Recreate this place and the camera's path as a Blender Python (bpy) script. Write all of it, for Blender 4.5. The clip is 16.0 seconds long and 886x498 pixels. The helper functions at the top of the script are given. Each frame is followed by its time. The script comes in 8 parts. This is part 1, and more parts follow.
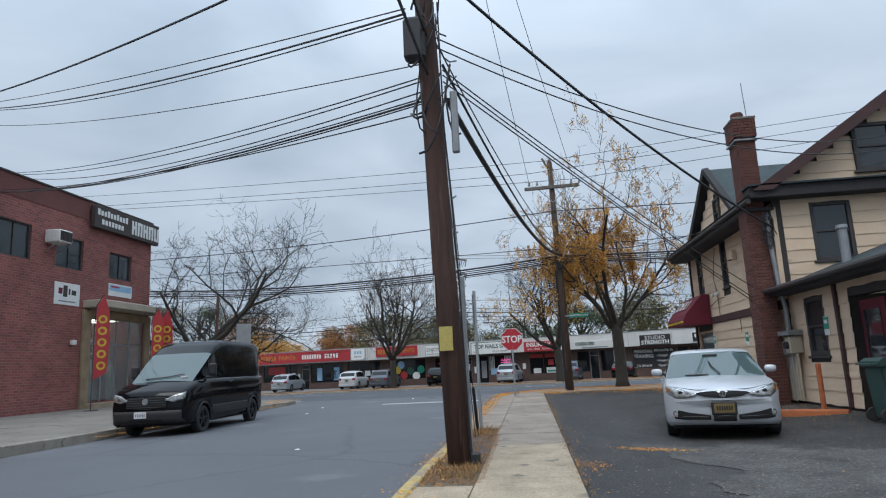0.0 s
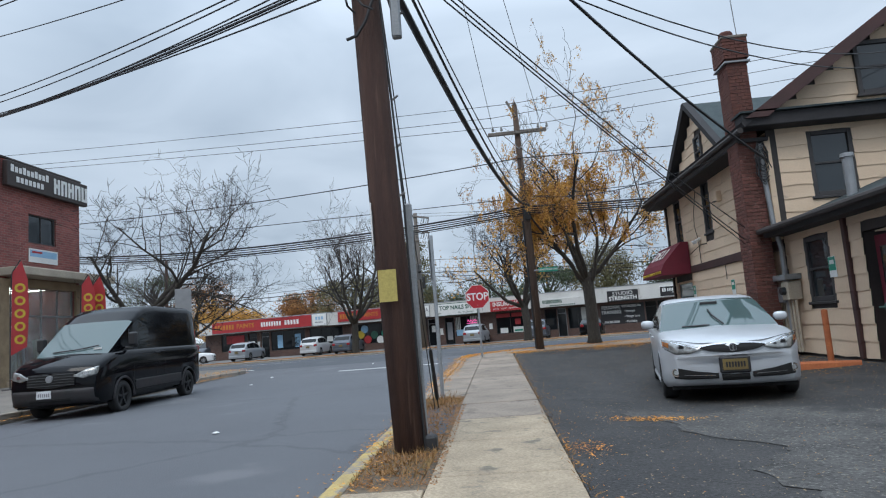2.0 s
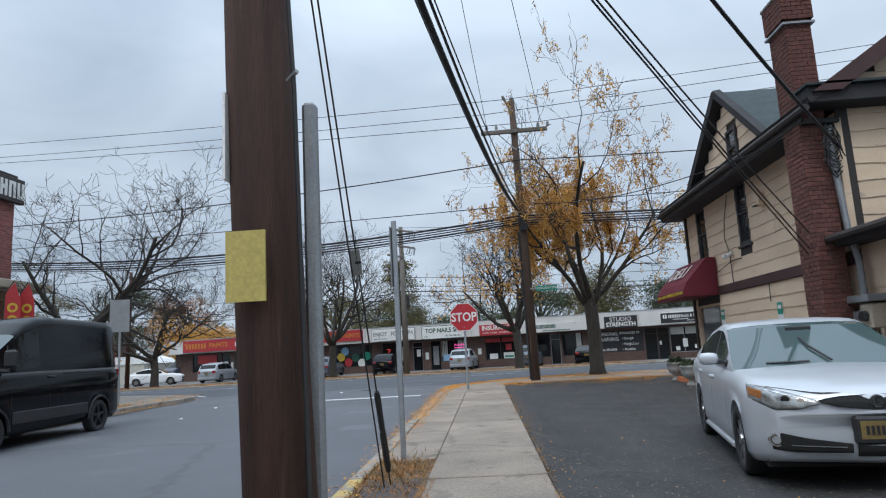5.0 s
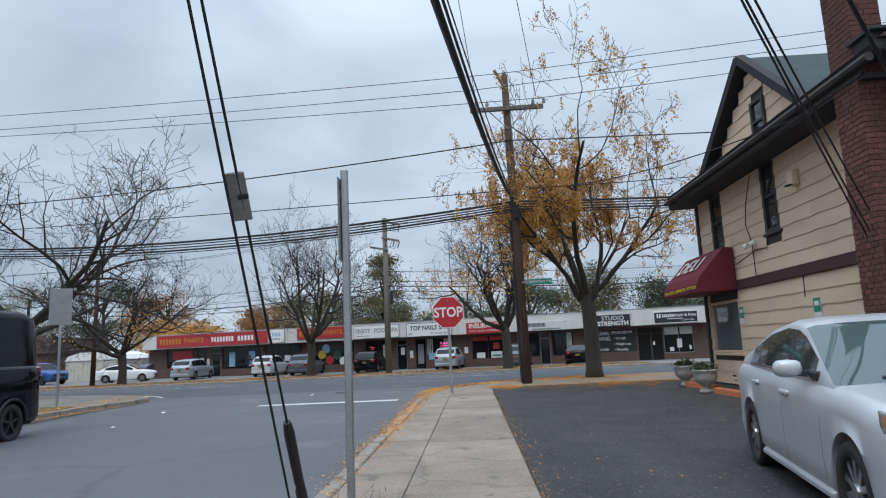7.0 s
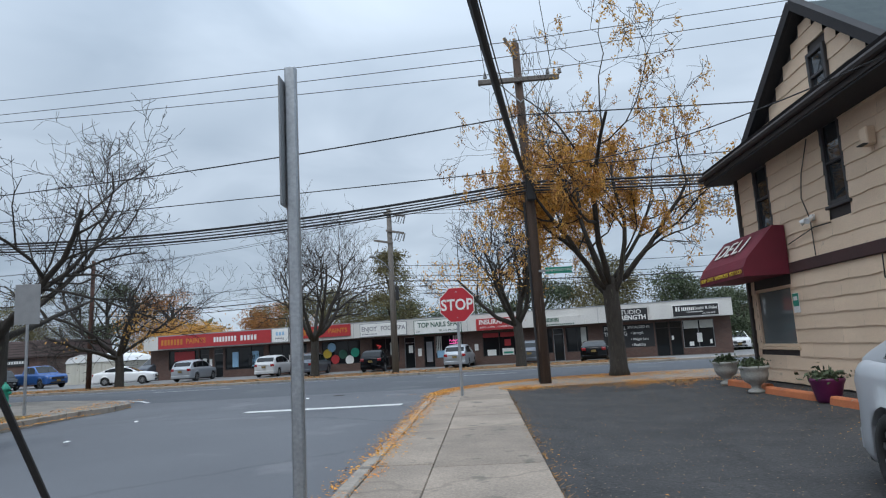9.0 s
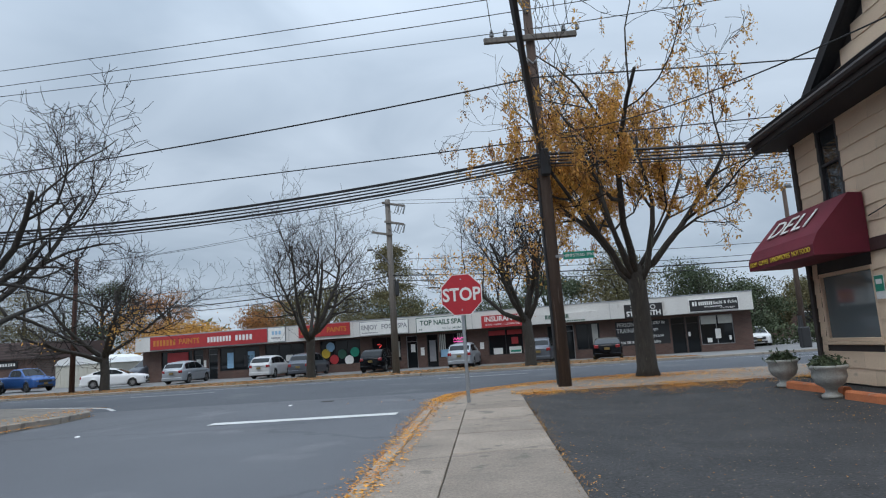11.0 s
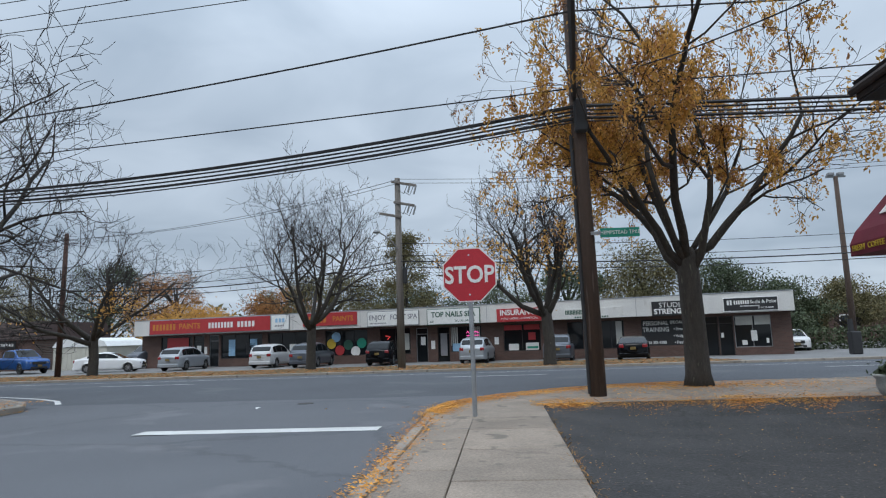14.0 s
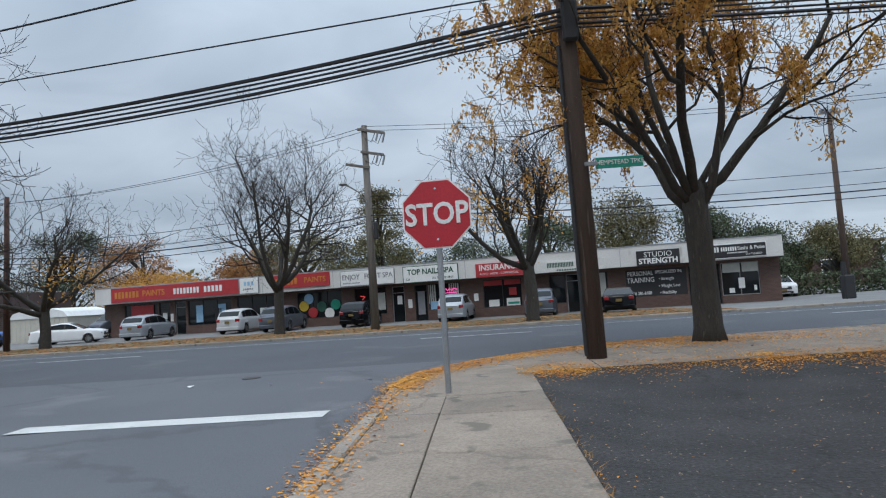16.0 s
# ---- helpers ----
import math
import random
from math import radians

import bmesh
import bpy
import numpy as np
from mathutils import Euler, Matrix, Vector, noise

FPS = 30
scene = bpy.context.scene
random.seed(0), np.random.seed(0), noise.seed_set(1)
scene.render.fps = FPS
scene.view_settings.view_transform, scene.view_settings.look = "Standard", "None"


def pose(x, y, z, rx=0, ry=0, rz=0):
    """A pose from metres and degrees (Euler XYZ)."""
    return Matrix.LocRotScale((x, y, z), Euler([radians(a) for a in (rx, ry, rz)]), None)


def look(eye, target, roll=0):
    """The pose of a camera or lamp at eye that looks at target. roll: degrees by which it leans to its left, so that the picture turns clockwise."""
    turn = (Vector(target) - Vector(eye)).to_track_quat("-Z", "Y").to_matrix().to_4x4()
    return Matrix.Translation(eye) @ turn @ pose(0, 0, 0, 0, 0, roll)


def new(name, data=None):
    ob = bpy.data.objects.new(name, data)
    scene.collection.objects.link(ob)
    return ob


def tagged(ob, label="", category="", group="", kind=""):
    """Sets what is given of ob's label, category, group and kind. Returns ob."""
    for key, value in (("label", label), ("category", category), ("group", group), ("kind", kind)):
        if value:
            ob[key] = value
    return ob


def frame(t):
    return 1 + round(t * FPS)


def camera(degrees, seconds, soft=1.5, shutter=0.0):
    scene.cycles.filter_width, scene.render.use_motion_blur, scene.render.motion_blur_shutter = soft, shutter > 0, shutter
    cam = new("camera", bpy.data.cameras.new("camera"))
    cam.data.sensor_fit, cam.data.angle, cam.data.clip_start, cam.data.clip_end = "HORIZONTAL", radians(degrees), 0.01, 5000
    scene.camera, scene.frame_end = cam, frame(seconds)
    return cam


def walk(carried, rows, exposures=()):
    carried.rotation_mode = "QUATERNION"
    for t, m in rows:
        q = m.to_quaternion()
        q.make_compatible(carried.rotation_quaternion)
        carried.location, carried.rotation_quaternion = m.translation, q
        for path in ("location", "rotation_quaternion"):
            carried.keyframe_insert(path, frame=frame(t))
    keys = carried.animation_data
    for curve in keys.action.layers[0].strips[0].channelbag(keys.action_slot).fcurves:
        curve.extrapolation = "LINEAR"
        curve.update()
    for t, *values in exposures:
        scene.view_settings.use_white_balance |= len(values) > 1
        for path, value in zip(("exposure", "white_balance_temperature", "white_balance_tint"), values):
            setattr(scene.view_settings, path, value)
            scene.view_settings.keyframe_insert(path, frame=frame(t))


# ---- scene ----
cam = camera(68.9, 16.0, 1.15)
PATH = [
    (0, (-0.459, -1.142, 1.329), (-0.702, 0.81, 1.687), -2.7),
    (0.5, (-0.447, -0.616, 1.301), (-0.704, 1.342, 1.621), -2.0),
    (1, (-0.457, 0.01, 1.283), (-0.688, 1.981, 1.532), -2.7),
    (1.5, (-0.47, 0.487, 1.267), (-0.701, 2.46, 1.5), -3.9),
    (2, (-0.51, 1.076, 1.244), (-0.654, 3.056, 1.485), -4.5),
    (2.5, (-0.541, 1.628, 1.224), (-0.666, 3.608, 1.476), -5.0),
    (3, (-0.539, 2.207, 1.236), (-0.616, 4.185, 1.521), -5.0),
    (3.5, (-0.543, 2.827, 1.232), (-0.601, 4.805, 1.525), -4.5),
    (4, (-0.514, 3.406, 1.233), (-0.546, 5.383, 1.53), -3.5),
    (4.2, (-0.519, 3.615, 1.233), (-0.594, 5.589, 1.544), -2.9),
    (6.3, (-0.442, 5.963, 1.37), (-0.565, 7.936, 1.676), -3.3),
    (6.5, (-0.433, 6.155, 1.365), (-0.524, 8.128, 1.681), -3.1),
    (7, (-0.489, 6.728, 1.303), (-0.565, 8.703, 1.605), -2.6),
    (7.5, (-0.55, 7.263, 1.287), (-0.546, 9.244, 1.561), -3.6),
    (8, (-0.545, 7.738, 1.288), (-0.645, 9.716, 1.572), -3.4),
    (10.5, (-0.638, 10.54, 1.268), (-0.739, 12.514, 1.569), -3.2),
    (11, (-0.669, 11.201, 1.257), (-0.782, 13.176, 1.551), -3.7),
    (11.5, (-0.649, 11.625, 1.28), (-0.805, 13.592, 1.604), -2.6),
    (12, (-0.624, 12.221, 1.273), (-0.899, 14.18, 1.572), -1.7),
    (12.5, (-0.613, 12.791, 1.279), (-0.895, 14.749, 1.577), -1.6),
    (13, (-0.593, 13.28, 1.282), (-0.843, 15.243, 1.573), -1.4),
    (13.5, (-0.608, 13.797, 1.282), (-0.81, 15.767, 1.565), -1.6),
    (14, (-0.649, 14.346, 1.275), (-0.818, 16.32, 1.551), -1.9),
    (14.5, (-0.643, 14.88, 1.287), (-0.785, 16.857, 1.55), -2.1),
    (15, (-0.676, 15.464, 1.287), (-0.836, 17.445, 1.509), -3.2),
    (15.5, (-0.675, 16.03, 1.266), (-0.893, 18.01, 1.44), -3.2),
    (16, (-0.629, 16.581, 1.255), (-0.739, 18.573, 1.4), -3.8),
]
walk(cam, [(t, look(eye, target, roll)) for t, eye, target, roll in PATH],
     [(0, -0.03), (2, 0.09), (4, 0.08), (7, 0.05), (8, 0.06), (10.5, -0.02), (14, -0.07), (16, -0.07)])
SKY_GAIN, SKY_ZENITH = 10.6, 3.5

# ---- world, sun, exposure ----
world = bpy.data.worlds.new("overcast_sky")
scene.world = world
world.use_nodes = True
wn, wl = world.node_tree.nodes, world.node_tree.links
wn.clear()
w_out = wn.new("ShaderNodeOutputWorld")
w_bg = wn.new("ShaderNodeBackground")
w_bg.inputs["Strength"].default_value = 0.1
wl.new(w_bg.outputs[0], w_out.inputs[0])
w_sky = wn.new("ShaderNodeTexSky")
w_sky.sky_type = "NISHITA"
w_sky.sun_disc = False
w_sky.sun_elevation = radians(32)
w_sky.sun_rotation = radians(200)
w_tc = wn.new("ShaderNodeTexCoord")
w_sep = wn.new("ShaderNodeSeparateXYZ")
wl.new(w_tc.outputs["Generated"], w_sep.inputs[0])


def wmath(op, a, b=None):
    n = wn.new("ShaderNodeMath")
    n.operation = op
    for i, v in enumerate((a, b)):
        if v is None:
            continue
        if isinstance(v, (int, float)):
            n.inputs[i].default_value = v
        else:
            wl.new(v, n.inputs[i])
    return n.outputs[0]


w_z = wmath("MAXIMUM", w_sep.outputs[2], 0.0)
w_den = wmath("ADD", w_z, 0.16)
w_comb = wn.new("ShaderNodeCombineXYZ")
wl.new(wmath("DIVIDE", w_sep.outputs[0], w_den), w_comb.inputs[0])
wl.new(wmath("DIVIDE", w_sep.outputs[1], w_den), w_comb.inputs[1])


def wnoise(scale, detail, rough, distort):
    n = wn.new("ShaderNodeTexNoise")
    n.inputs["Scale"].default_value = scale
    n.inputs["Detail"].default_value = detail
    n.inputs["Roughness"].default_value = rough
    n.inputs["Distortion"].default_value = distort
    wl.new(w_comb.outputs[0], n.inputs["Vector"])
    return n.outputs["Fac"]


w_n = wmath("ADD", wmath("MULTIPLY", wnoise(0.55, 3.0, 0.45, 0.5), 0.7), wmath("MULTIPLY", wnoise(1.6, 4.0, 0.5, 0.8), 0.3))
w_ramp = wn.new("ShaderNodeValToRGB")
wl.new(w_n, w_ramp.inputs[0])
w_ramp.color_ramp.elements[0].position = 0.36
w_ramp.color_ramp.elements[0].color = (0.333, 0.415, 0.517, 1)
w_ramp.color_ramp.elements[1].position = 0.62
w_ramp.color_ramp.elements[1].color = (0.578, 0.675, 0.792, 1)
# an overcast sky is up to three times brighter overhead than at the horizon
w_gain = wmath("MULTIPLY", wmath("ADD", 1.0, wmath("MULTIPLY", wmath("POWER", w_z, 3.0), SKY_ZENITH)), SKY_GAIN)
w_scale = wn.new("ShaderNodeVectorMath")
w_scale.operation = "SCALE"
wl.new(w_ramp.outputs[0], w_scale.inputs[0])
wl.new(w_gain, w_scale.inputs["Scale"])
w_mix = wn.new("ShaderNodeMix")
w_mix.data_type = "RGBA"
w_mix.inputs["Factor"].default_value = 0.94
wl.new(w_sky.outputs[0], w_mix.inputs["A"])
wl.new(w_scale.outputs[0], w_mix.inputs["B"])
wl.new(w_mix.outputs["Result"], w_bg.inputs[0])

sun = new("sun", bpy.data.lights.new("sun", "SUN"))
sun.data.energy, sun.data.angle, sun.data.color = 0.9, radians(25), (1.0, 0.96, 0.9)
sun.matrix_world = look((0, 0, 60), (12, 38, 0))


# ---- materials ----
def mat(name, c1, c2=None, scale=4.0, rough=0.7, metal=0.0, bump=0.15, fine=60.0, wear=None, wear_at=0.62, wear_scale=1.2, spec=0.5, coat=0.0, stretch=(1, 1, 1), island=0.0, rand=0.0, emit=0.0, thin=0.0, grain_mix=0.35, crack=0.0, patch=None):
    """A procedural surface: two tones in large noise, fine grain in bump and colour, and stains or wear with their own shape."""
    m = bpy.data.materials.new(name)
    m.use_nodes = True
    n, l = m.node_tree.nodes, m.node_tree.links
    b = n["Principled BSDF"]
    c2 = c2 or tuple(v * 0.8 for v in c1)
    tc = n.new("ShaderNodeTexCoord")
    mp = n.new("ShaderNodeMapping")
    mp.inputs["Scale"].default_value = stretch
    l.new(tc.outputs["Object"], mp.inputs[0])

    def noise_node(s, d=4.0):
        t = n.new("ShaderNodeTexNoise")
        t.inputs["Scale"].default_value, t.inputs["Detail"].default_value = s, d
        l.new(mp.outputs[0], t.inputs["Vector"])
        return t.outputs["Fac"]

    def mixed(f, a, bb):
        x = n.new("ShaderNodeMix")
        x.data_type = "RGBA"
        for key, v in (("Factor", f), ("A", a), ("B", bb)):
            if isinstance(v, tuple):
                x.inputs[key].default_value = (*v, 1) if len(v) == 3 else v
            elif isinstance(v, float):
                x.inputs[key].default_value = v
            else:
                l.new(v, x.inputs[key])
        return x.outputs["Result"]

    def ramp(f, lo, hi):
        r = n.new("ShaderNodeMapRange")
        r.inputs["From Min"].default_value, r.inputs["From Max"].default_value = lo, hi
        l.new(f, r.inputs["Value"])
        return r.outputs["Result"]

    col = mixed(ramp(noise_node(scale), 0.3, 0.7), c1, c2)
    grain = noise_node(fine, 3.0)
    g = n.new("ShaderNodeMix")
    g.data_type, g.blend_type = "RGBA", "MULTIPLY"
    g.inputs["Factor"].default_value = grain_mix
    l.new(col, g.inputs["A"])
    gr = n.new("ShaderNodeMapRange")
    gr.inputs["From Min"].default_value, gr.inputs["From Max"].default_value = 0.3, 0.7
    gr.inputs["To Min"].default_value, gr.inputs["To Max"].default_value = 0.6, 1.3
    l.new(grain, gr.inputs["Value"])
    l.new(gr.outputs[0], g.inputs["B"])
    col = g.outputs["Result"]
    if wear:
        col = mixed(ramp(noise_node(wear_scale, 7.0), wear_at, wear_at + 0.07), col, wear)
    if patch:
        col = mixed(ramp(noise_node(patch[1], 9.0), patch[2], patch[2] + 0.09), col, patch[0])
    if crack:
        vo = n.new("ShaderNodeTexVoronoi")
        vo.feature = "DISTANCE_TO_EDGE"
        vo.inputs["Scale"].default_value = crack
        wob = n.new("ShaderNodeVectorMath")
        wob.operation = "MULTIPLY_ADD"
        nt = n.new("ShaderNodeTexNoise")
        nt.inputs["Scale"].default_value, nt.inputs["Detail"].default_value = 2.5, 6.0
        l.new(tc.outputs["Object"], nt.inputs["Vector"])
        l.new(nt.outputs["Color"], wob.inputs[0])
        wob.inputs[1].default_value = (0.5, 0.5, 0.5)
        l.new(tc.outputs["Object"], wob.inputs[2])
        l.new(wob.outputs[0], vo.inputs["Vector"])
        cr = n.new("ShaderNodeMapRange")
        cr.inputs["From Min"].default_value, cr.inputs["From Max"].default_value = 0.004, 0.012
        cr.inputs["To Min"].default_value, cr.inputs["To Max"].default_value = 0.28, 0.0
        l.new(vo.outputs["Distance"], cr.inputs["Value"])
        col = mixed(cr.outputs[0], col, tuple(v * 0.3 for v in c2))
    if rand:
        oi = n.new("ShaderNodeObjectInfo")
        src = oi.outputs["Random"]
        if island:
            ge = n.new("ShaderNodeNewGeometry")
            src = ge.outputs["Random Per Island"]
        hs = n.new("ShaderNodeHueSaturation")
        l.new(col, hs.inputs["Color"])
        rr = n.new("ShaderNodeMapRange")
        rr.inputs["To Min"].default_value, rr.inputs["To Max"].default_value = 1 - rand, 1 + rand
        l.new(src, rr.inputs["Value"])
        l.new(rr.outputs[0], hs.inputs["Value"])
        col = hs.outputs["Color"]
    l.new(col, b.inputs["Base Color"])
    b.inputs["Roughness"].default_value = rough
    b.inputs["Metallic"].default_value = metal
    b.inputs["Specular IOR Level"].default_value = spec
    b.inputs["Coat Weight"].default_value = coat
    b.inputs["Coat Roughness"].default_value = 0.06
    if bump:
        bp = n.new("ShaderNodeBump")
        bp.inputs["Strength"].default_value = bump
        bp.inputs["Distance"].default_value = 0.02
        l.new(grain, bp.inputs["Height"])
        l.new(bp.outputs[0], b.inputs["Normal"])
    if thin:
        tr = n.new("ShaderNodeBsdfTranslucent")
        l.new(col, tr.inputs["Color"])
        ms = n.new("ShaderNodeMixShader")
        ms.inputs[0].default_value = thin
        l.new(b.outputs[0], ms.inputs[1])
        l.new(tr.outputs[0], ms.inputs[2])
        l.new(ms.outputs[0], n["Material Output"].inputs["Surface"])
    if emit:
        l.new(col, b.inputs["Emission Color"])
        b.inputs["Emission Strength"].default_value = emit
    return m


def brick_mat(name, c1, c2, mortar, swap, row=0.075, width=0.22, rough=0.85, spin=0.0):
    """Courses of brick on an upright wall: swap names the axis along the wall."""
    m = bpy.data.materials.new(name)
    m.use_nodes = True
    n, l = m.node_tree.nodes, m.node_tree.links
    b = n["Principled BSDF"]
    tc = n.new("ShaderNodeTexCoord")
    sp = n.new("ShaderNodeSeparateXYZ")
    cb = n.new("ShaderNodeCombineXYZ")
    l.new(tc.outputs["Object"], sp.inputs[0])
    l.new(sp.outputs[swap], cb.inputs[0])
    l.new(sp.outputs[2], cb.inputs[1])
    br = n.new("ShaderNodeTexBrick")
    br.inputs["Scale"].default_value = 1.0
    br.inputs["Brick Width"].default_value = width
    br.inputs["Row Height"].default_value = row
    br.inputs["Mortar Size"].default_value = 0.007
    br.inputs["Mortar Smooth"].default_value = 0.2
    br.inputs["Color1"].default_value = (*c1, 1)
    br.inputs["Color2"].default_value = (*c2, 1)
    br.inputs["Mortar"].default_value = (*mortar, 1)
    l.new(cb.outputs[0], br.inputs["Vector"])
    nz = n.new("ShaderNodeTexNoise")
    nz.inputs["Scale"].default_value, nz.inputs["Detail"].default_value = 0.7, 6.0
    l.new(tc.outputs["Object"], nz.inputs["Vector"])
    mx = n.new("ShaderNodeMix")
    mx.data_type, mx.blend_type = "RGBA", "MULTIPLY"
    mx.inputs["Factor"].default_value = 0.6
    mr = n.new("ShaderNodeMapRange")
    mr.inputs["From Min"].default_value, mr.inputs["From Max"].default_value = 0.3, 0.7
    mr.inputs["To Min"].default_value, mr.inputs["To Max"].default_value = 0.65, 1.25
    l.new(nz.outputs["Fac"], mr.inputs["Value"])
    l.new(br.outputs["Color"], mx.inputs["A"])
    l.new(mr.outputs[0], mx.inputs["B"])
    l.new(mx.outputs["Result"], b.inputs["Base Color"])
    b.inputs["Roughness"].default_value = rough
    bp = n.new("ShaderNodeBump")
    bp.inputs["Strength"].default_value, bp.inputs["Distance"].default_value = 0.6, 0.01
    bp.invert = True
    l.new(br.outputs["Fac"], bp.inputs["Height"])
    l.new(bp.outputs[0], b.inputs["Normal"])
    return m


def glass_mat(name, tint, rough=0.03, clear=0.0, spec=0.7):
    """Window glass: dark tinted gloss, or with clear > 0 a real pane that lets the inside show."""
    m = bpy.data.materials.new(name)
    m.use_nodes = True
    b = m.node_tree.nodes["Principled BSDF"]
    b.inputs["Base Color"].default_value = (*tint, 1)
    b.inputs["Roughness"].default_value = rough
    b.inputs["IOR"].default_value = 1.5
    b.inputs["Specular IOR Level"].default_value = spec
    b.inputs["Transmission Weight"].default_value = clear
    return m


ASPHALT = mat("street_asphalt", (0.118, 0.123, 0.133), (0.096, 0.1, 0.11), 0.35, 0.7, 0, 0.45, 60, (0.14, 0.142, 0.15), 0.6, 0.5, spec=0.4, grain_mix=0.5, crack=0.16)
ASPHALT_DARK = mat("turnpike_asphalt", (0.085, 0.09, 0.1), (0.07, 0.074, 0.083), 0.3, 0.75, 0, 0.35, 80, (0.1, 0.105, 0.11), 0.6, 0.4, spec=0.35)
LOT = mat("lot_asphalt", (0.064, 0.062, 0.061), (0.04, 0.0395, 0.04), 1.1, 0.85, 0, 1.0, 38, (0.13, 0.126, 0.118), 0.64, 30.0, spec=0.3, grain_mix=0.95, crack=0.45)
LOT_WORN = mat("worn_gravelly_asphalt", (0.11, 0.106, 0.1), (0.062, 0.06, 0.058), 1.3, 0.9, 0, 1.0, 30, (0.2, 0.192, 0.18), 0.6, 32.0, spec=0.25, grain_mix=1.0, crack=0.7, patch=((0.05, 0.049, 0.049), 0.8, 0.55))
FAR_LOT = mat("far_lot_concrete", (0.2, 0.195, 0.19), (0.15, 0.147, 0.142), 0.5, 0.85, 0, 0.2, 30)
CONCRETE = mat("sidewalk_concrete", (0.305, 0.248, 0.197), (0.22, 0.182, 0.147), 1.6, 0.88, 0, 0.5, 45, (0.15, 0.13, 0.105), 0.62, 3.5, grain_mix=0.55, rand=0.12, crack=0.32)
CONCRETE_OLD = mat("worn_concrete", (0.42, 0.335, 0.235), (0.3, 0.24, 0.17), 2.2, 0.9, 0, 0.8, 45, (0.16, 0.14, 0.11), 0.6, 3.0, rand=0.14, crack=0.9, grain_mix=0.6)
CONCRETE_LEFT = mat("stained_concrete", (0.235, 0.21, 0.18), (0.175, 0.158, 0.138), 0.8, 0.9, 0, 0.4, 40, (0.13, 0.12, 0.105), 0.6, 1.2, crack=0.4)
KERB = mat("kerb_concrete", (0.34, 0.3, 0.25), (0.25, 0.22, 0.19), 3.0, 0.9, 0, 0.4, 50, (0.16, 0.14, 0.12), 0.58, 4.0, rand=0.1)
KERB_YELLOW = mat("kerb_yellow_paint", (0.5, 0.37, 0.13), (0.38, 0.29, 0.13), 4.0, 0.8, 0, 0.35, 50, (0.26, 0.23, 0.19), 0.5, 5.0)
DIRT = mat("dry_grass_soil", (0.17, 0.125, 0.085), (0.1, 0.083, 0.06), 3.0, 0.95, 0, 0.8, 40, (0.28, 0.15, 0.06), 0.55, 4.0)
SOIL = mat("far_ground", (0.09, 0.085, 0.06), (0.06, 0.065, 0.04), 0.2, 0.95, 0, 0.3, 8)
VERGE = mat("leafy_verge", (0.15, 0.1, 0.04), (0.085, 0.078, 0.03), 0.8, 0.95, 0, 0.7, 25, (0.22, 0.12, 0.04), 0.55, 1.5)
WHITE_LINE = mat("road_paint_white", (0.62, 0.62, 0.6), (0.52, 0.52, 0.5), 2.0, 0.7, 0, 0.2, 50, (0.2, 0.2, 0.21), 0.66, 5.0)
BRICK_RED = brick_mat("dark_red_brick", (0.3, 0.092, 0.078), (0.2, 0.064, 0.056), (0.27, 0.19, 0.165), 1, 0.1, 0.28)
BRICK_RED_X = brick_mat("dark_red_brick_north", (0.3, 0.092, 0.078), (0.2, 0.064, 0.056), (0.27, 0.19, 0.165), 0, 0.1, 0.28)
BRICK_SMOOTH = mat("smooth_dark_brick_band", (0.17, 0.062, 0.055), (0.13, 0.05, 0.045), 1.0, 0.85, 0, 0.2, 30)
BRICK_MALL = brick_mat("brown_brick", (0.125, 0.07, 0.055), (0.09, 0.05, 0.042), (0.13, 0.105, 0.09), 0, 0.08, 0.24)
STONE = mat("tan_stone_pier", (0.32, 0.24, 0.15), (0.22, 0.16, 0.1), 2.5, 0.9, 0, 0.5, 20)
BEIGE = mat("beige_render", (0.45, 0.39, 0.31), (0.38, 0.33, 0.26), 1.5, 0.85, 0, 0.2, 30)
SIDING = mat("cream_siding", (0.72, 0.55, 0.395), (0.64, 0.48, 0.34), 0.8, 0.8, 0, 0.12, 50, (0.45, 0.35, 0.26), 0.68, 2.2, stretch=(1, 1, 2.5), rand=0.06)
TRIM = mat("dark_brown_trim", (0.045, 0.035, 0.032), (0.03, 0.025, 0.024), 2.0, 0.7, 0, 0.2, 40)
TRIM_RED = mat("red_brown_board", (0.07, 0.03, 0.028), (0.05, 0.024, 0.022), 2.0, 0.75, 0, 0.2, 40)
SOFFIT = mat("dark_soffit", (0.035, 0.032, 0.034), (0.025, 0.024, 0.026), 1.0, 0.85, 0, 0.2, 30)
SHINGLE = mat("slate_green_shingle", (0.045, 0.06, 0.062), (0.03, 0.042, 0.046), 3.0, 0.9, 0, 0.4, 50, rand=0.25)
WINFRAME = mat("dark_window_frame", (0.05, 0.045, 0.045), (0.035, 0.033, 0.034), 3.0, 0.6, 0, 0.1, 40)
GLASS = glass_mat("window_glass", (0.03, 0.036, 0.04))
GLASS_CAR = glass_mat("car_glass", (0.008, 0.01, 0.011), 0.03, 0.0, 0.25)
GLASS_SIDE = glass_mat("tinted_side_glass", (0.035, 0.048, 0.046), 0.03, 0.0, 0.8)
# tint raised so the pane colour holds sky reflection and pale blinds
GLASS_DELI = glass_mat("reflection_toned_glass", (0.13, 0.15, 0.155))
GLASS_FRONT = glass_mat("shopfront_glass", (0.01, 0.012, 0.014), 0.04, 0.0, 0.3)
# pale green base puts part of the sky's reflection into the colour
GLASS_LIGHT = glass_mat("sky_toned_windscreen", (0.06, 0.095, 0.095))
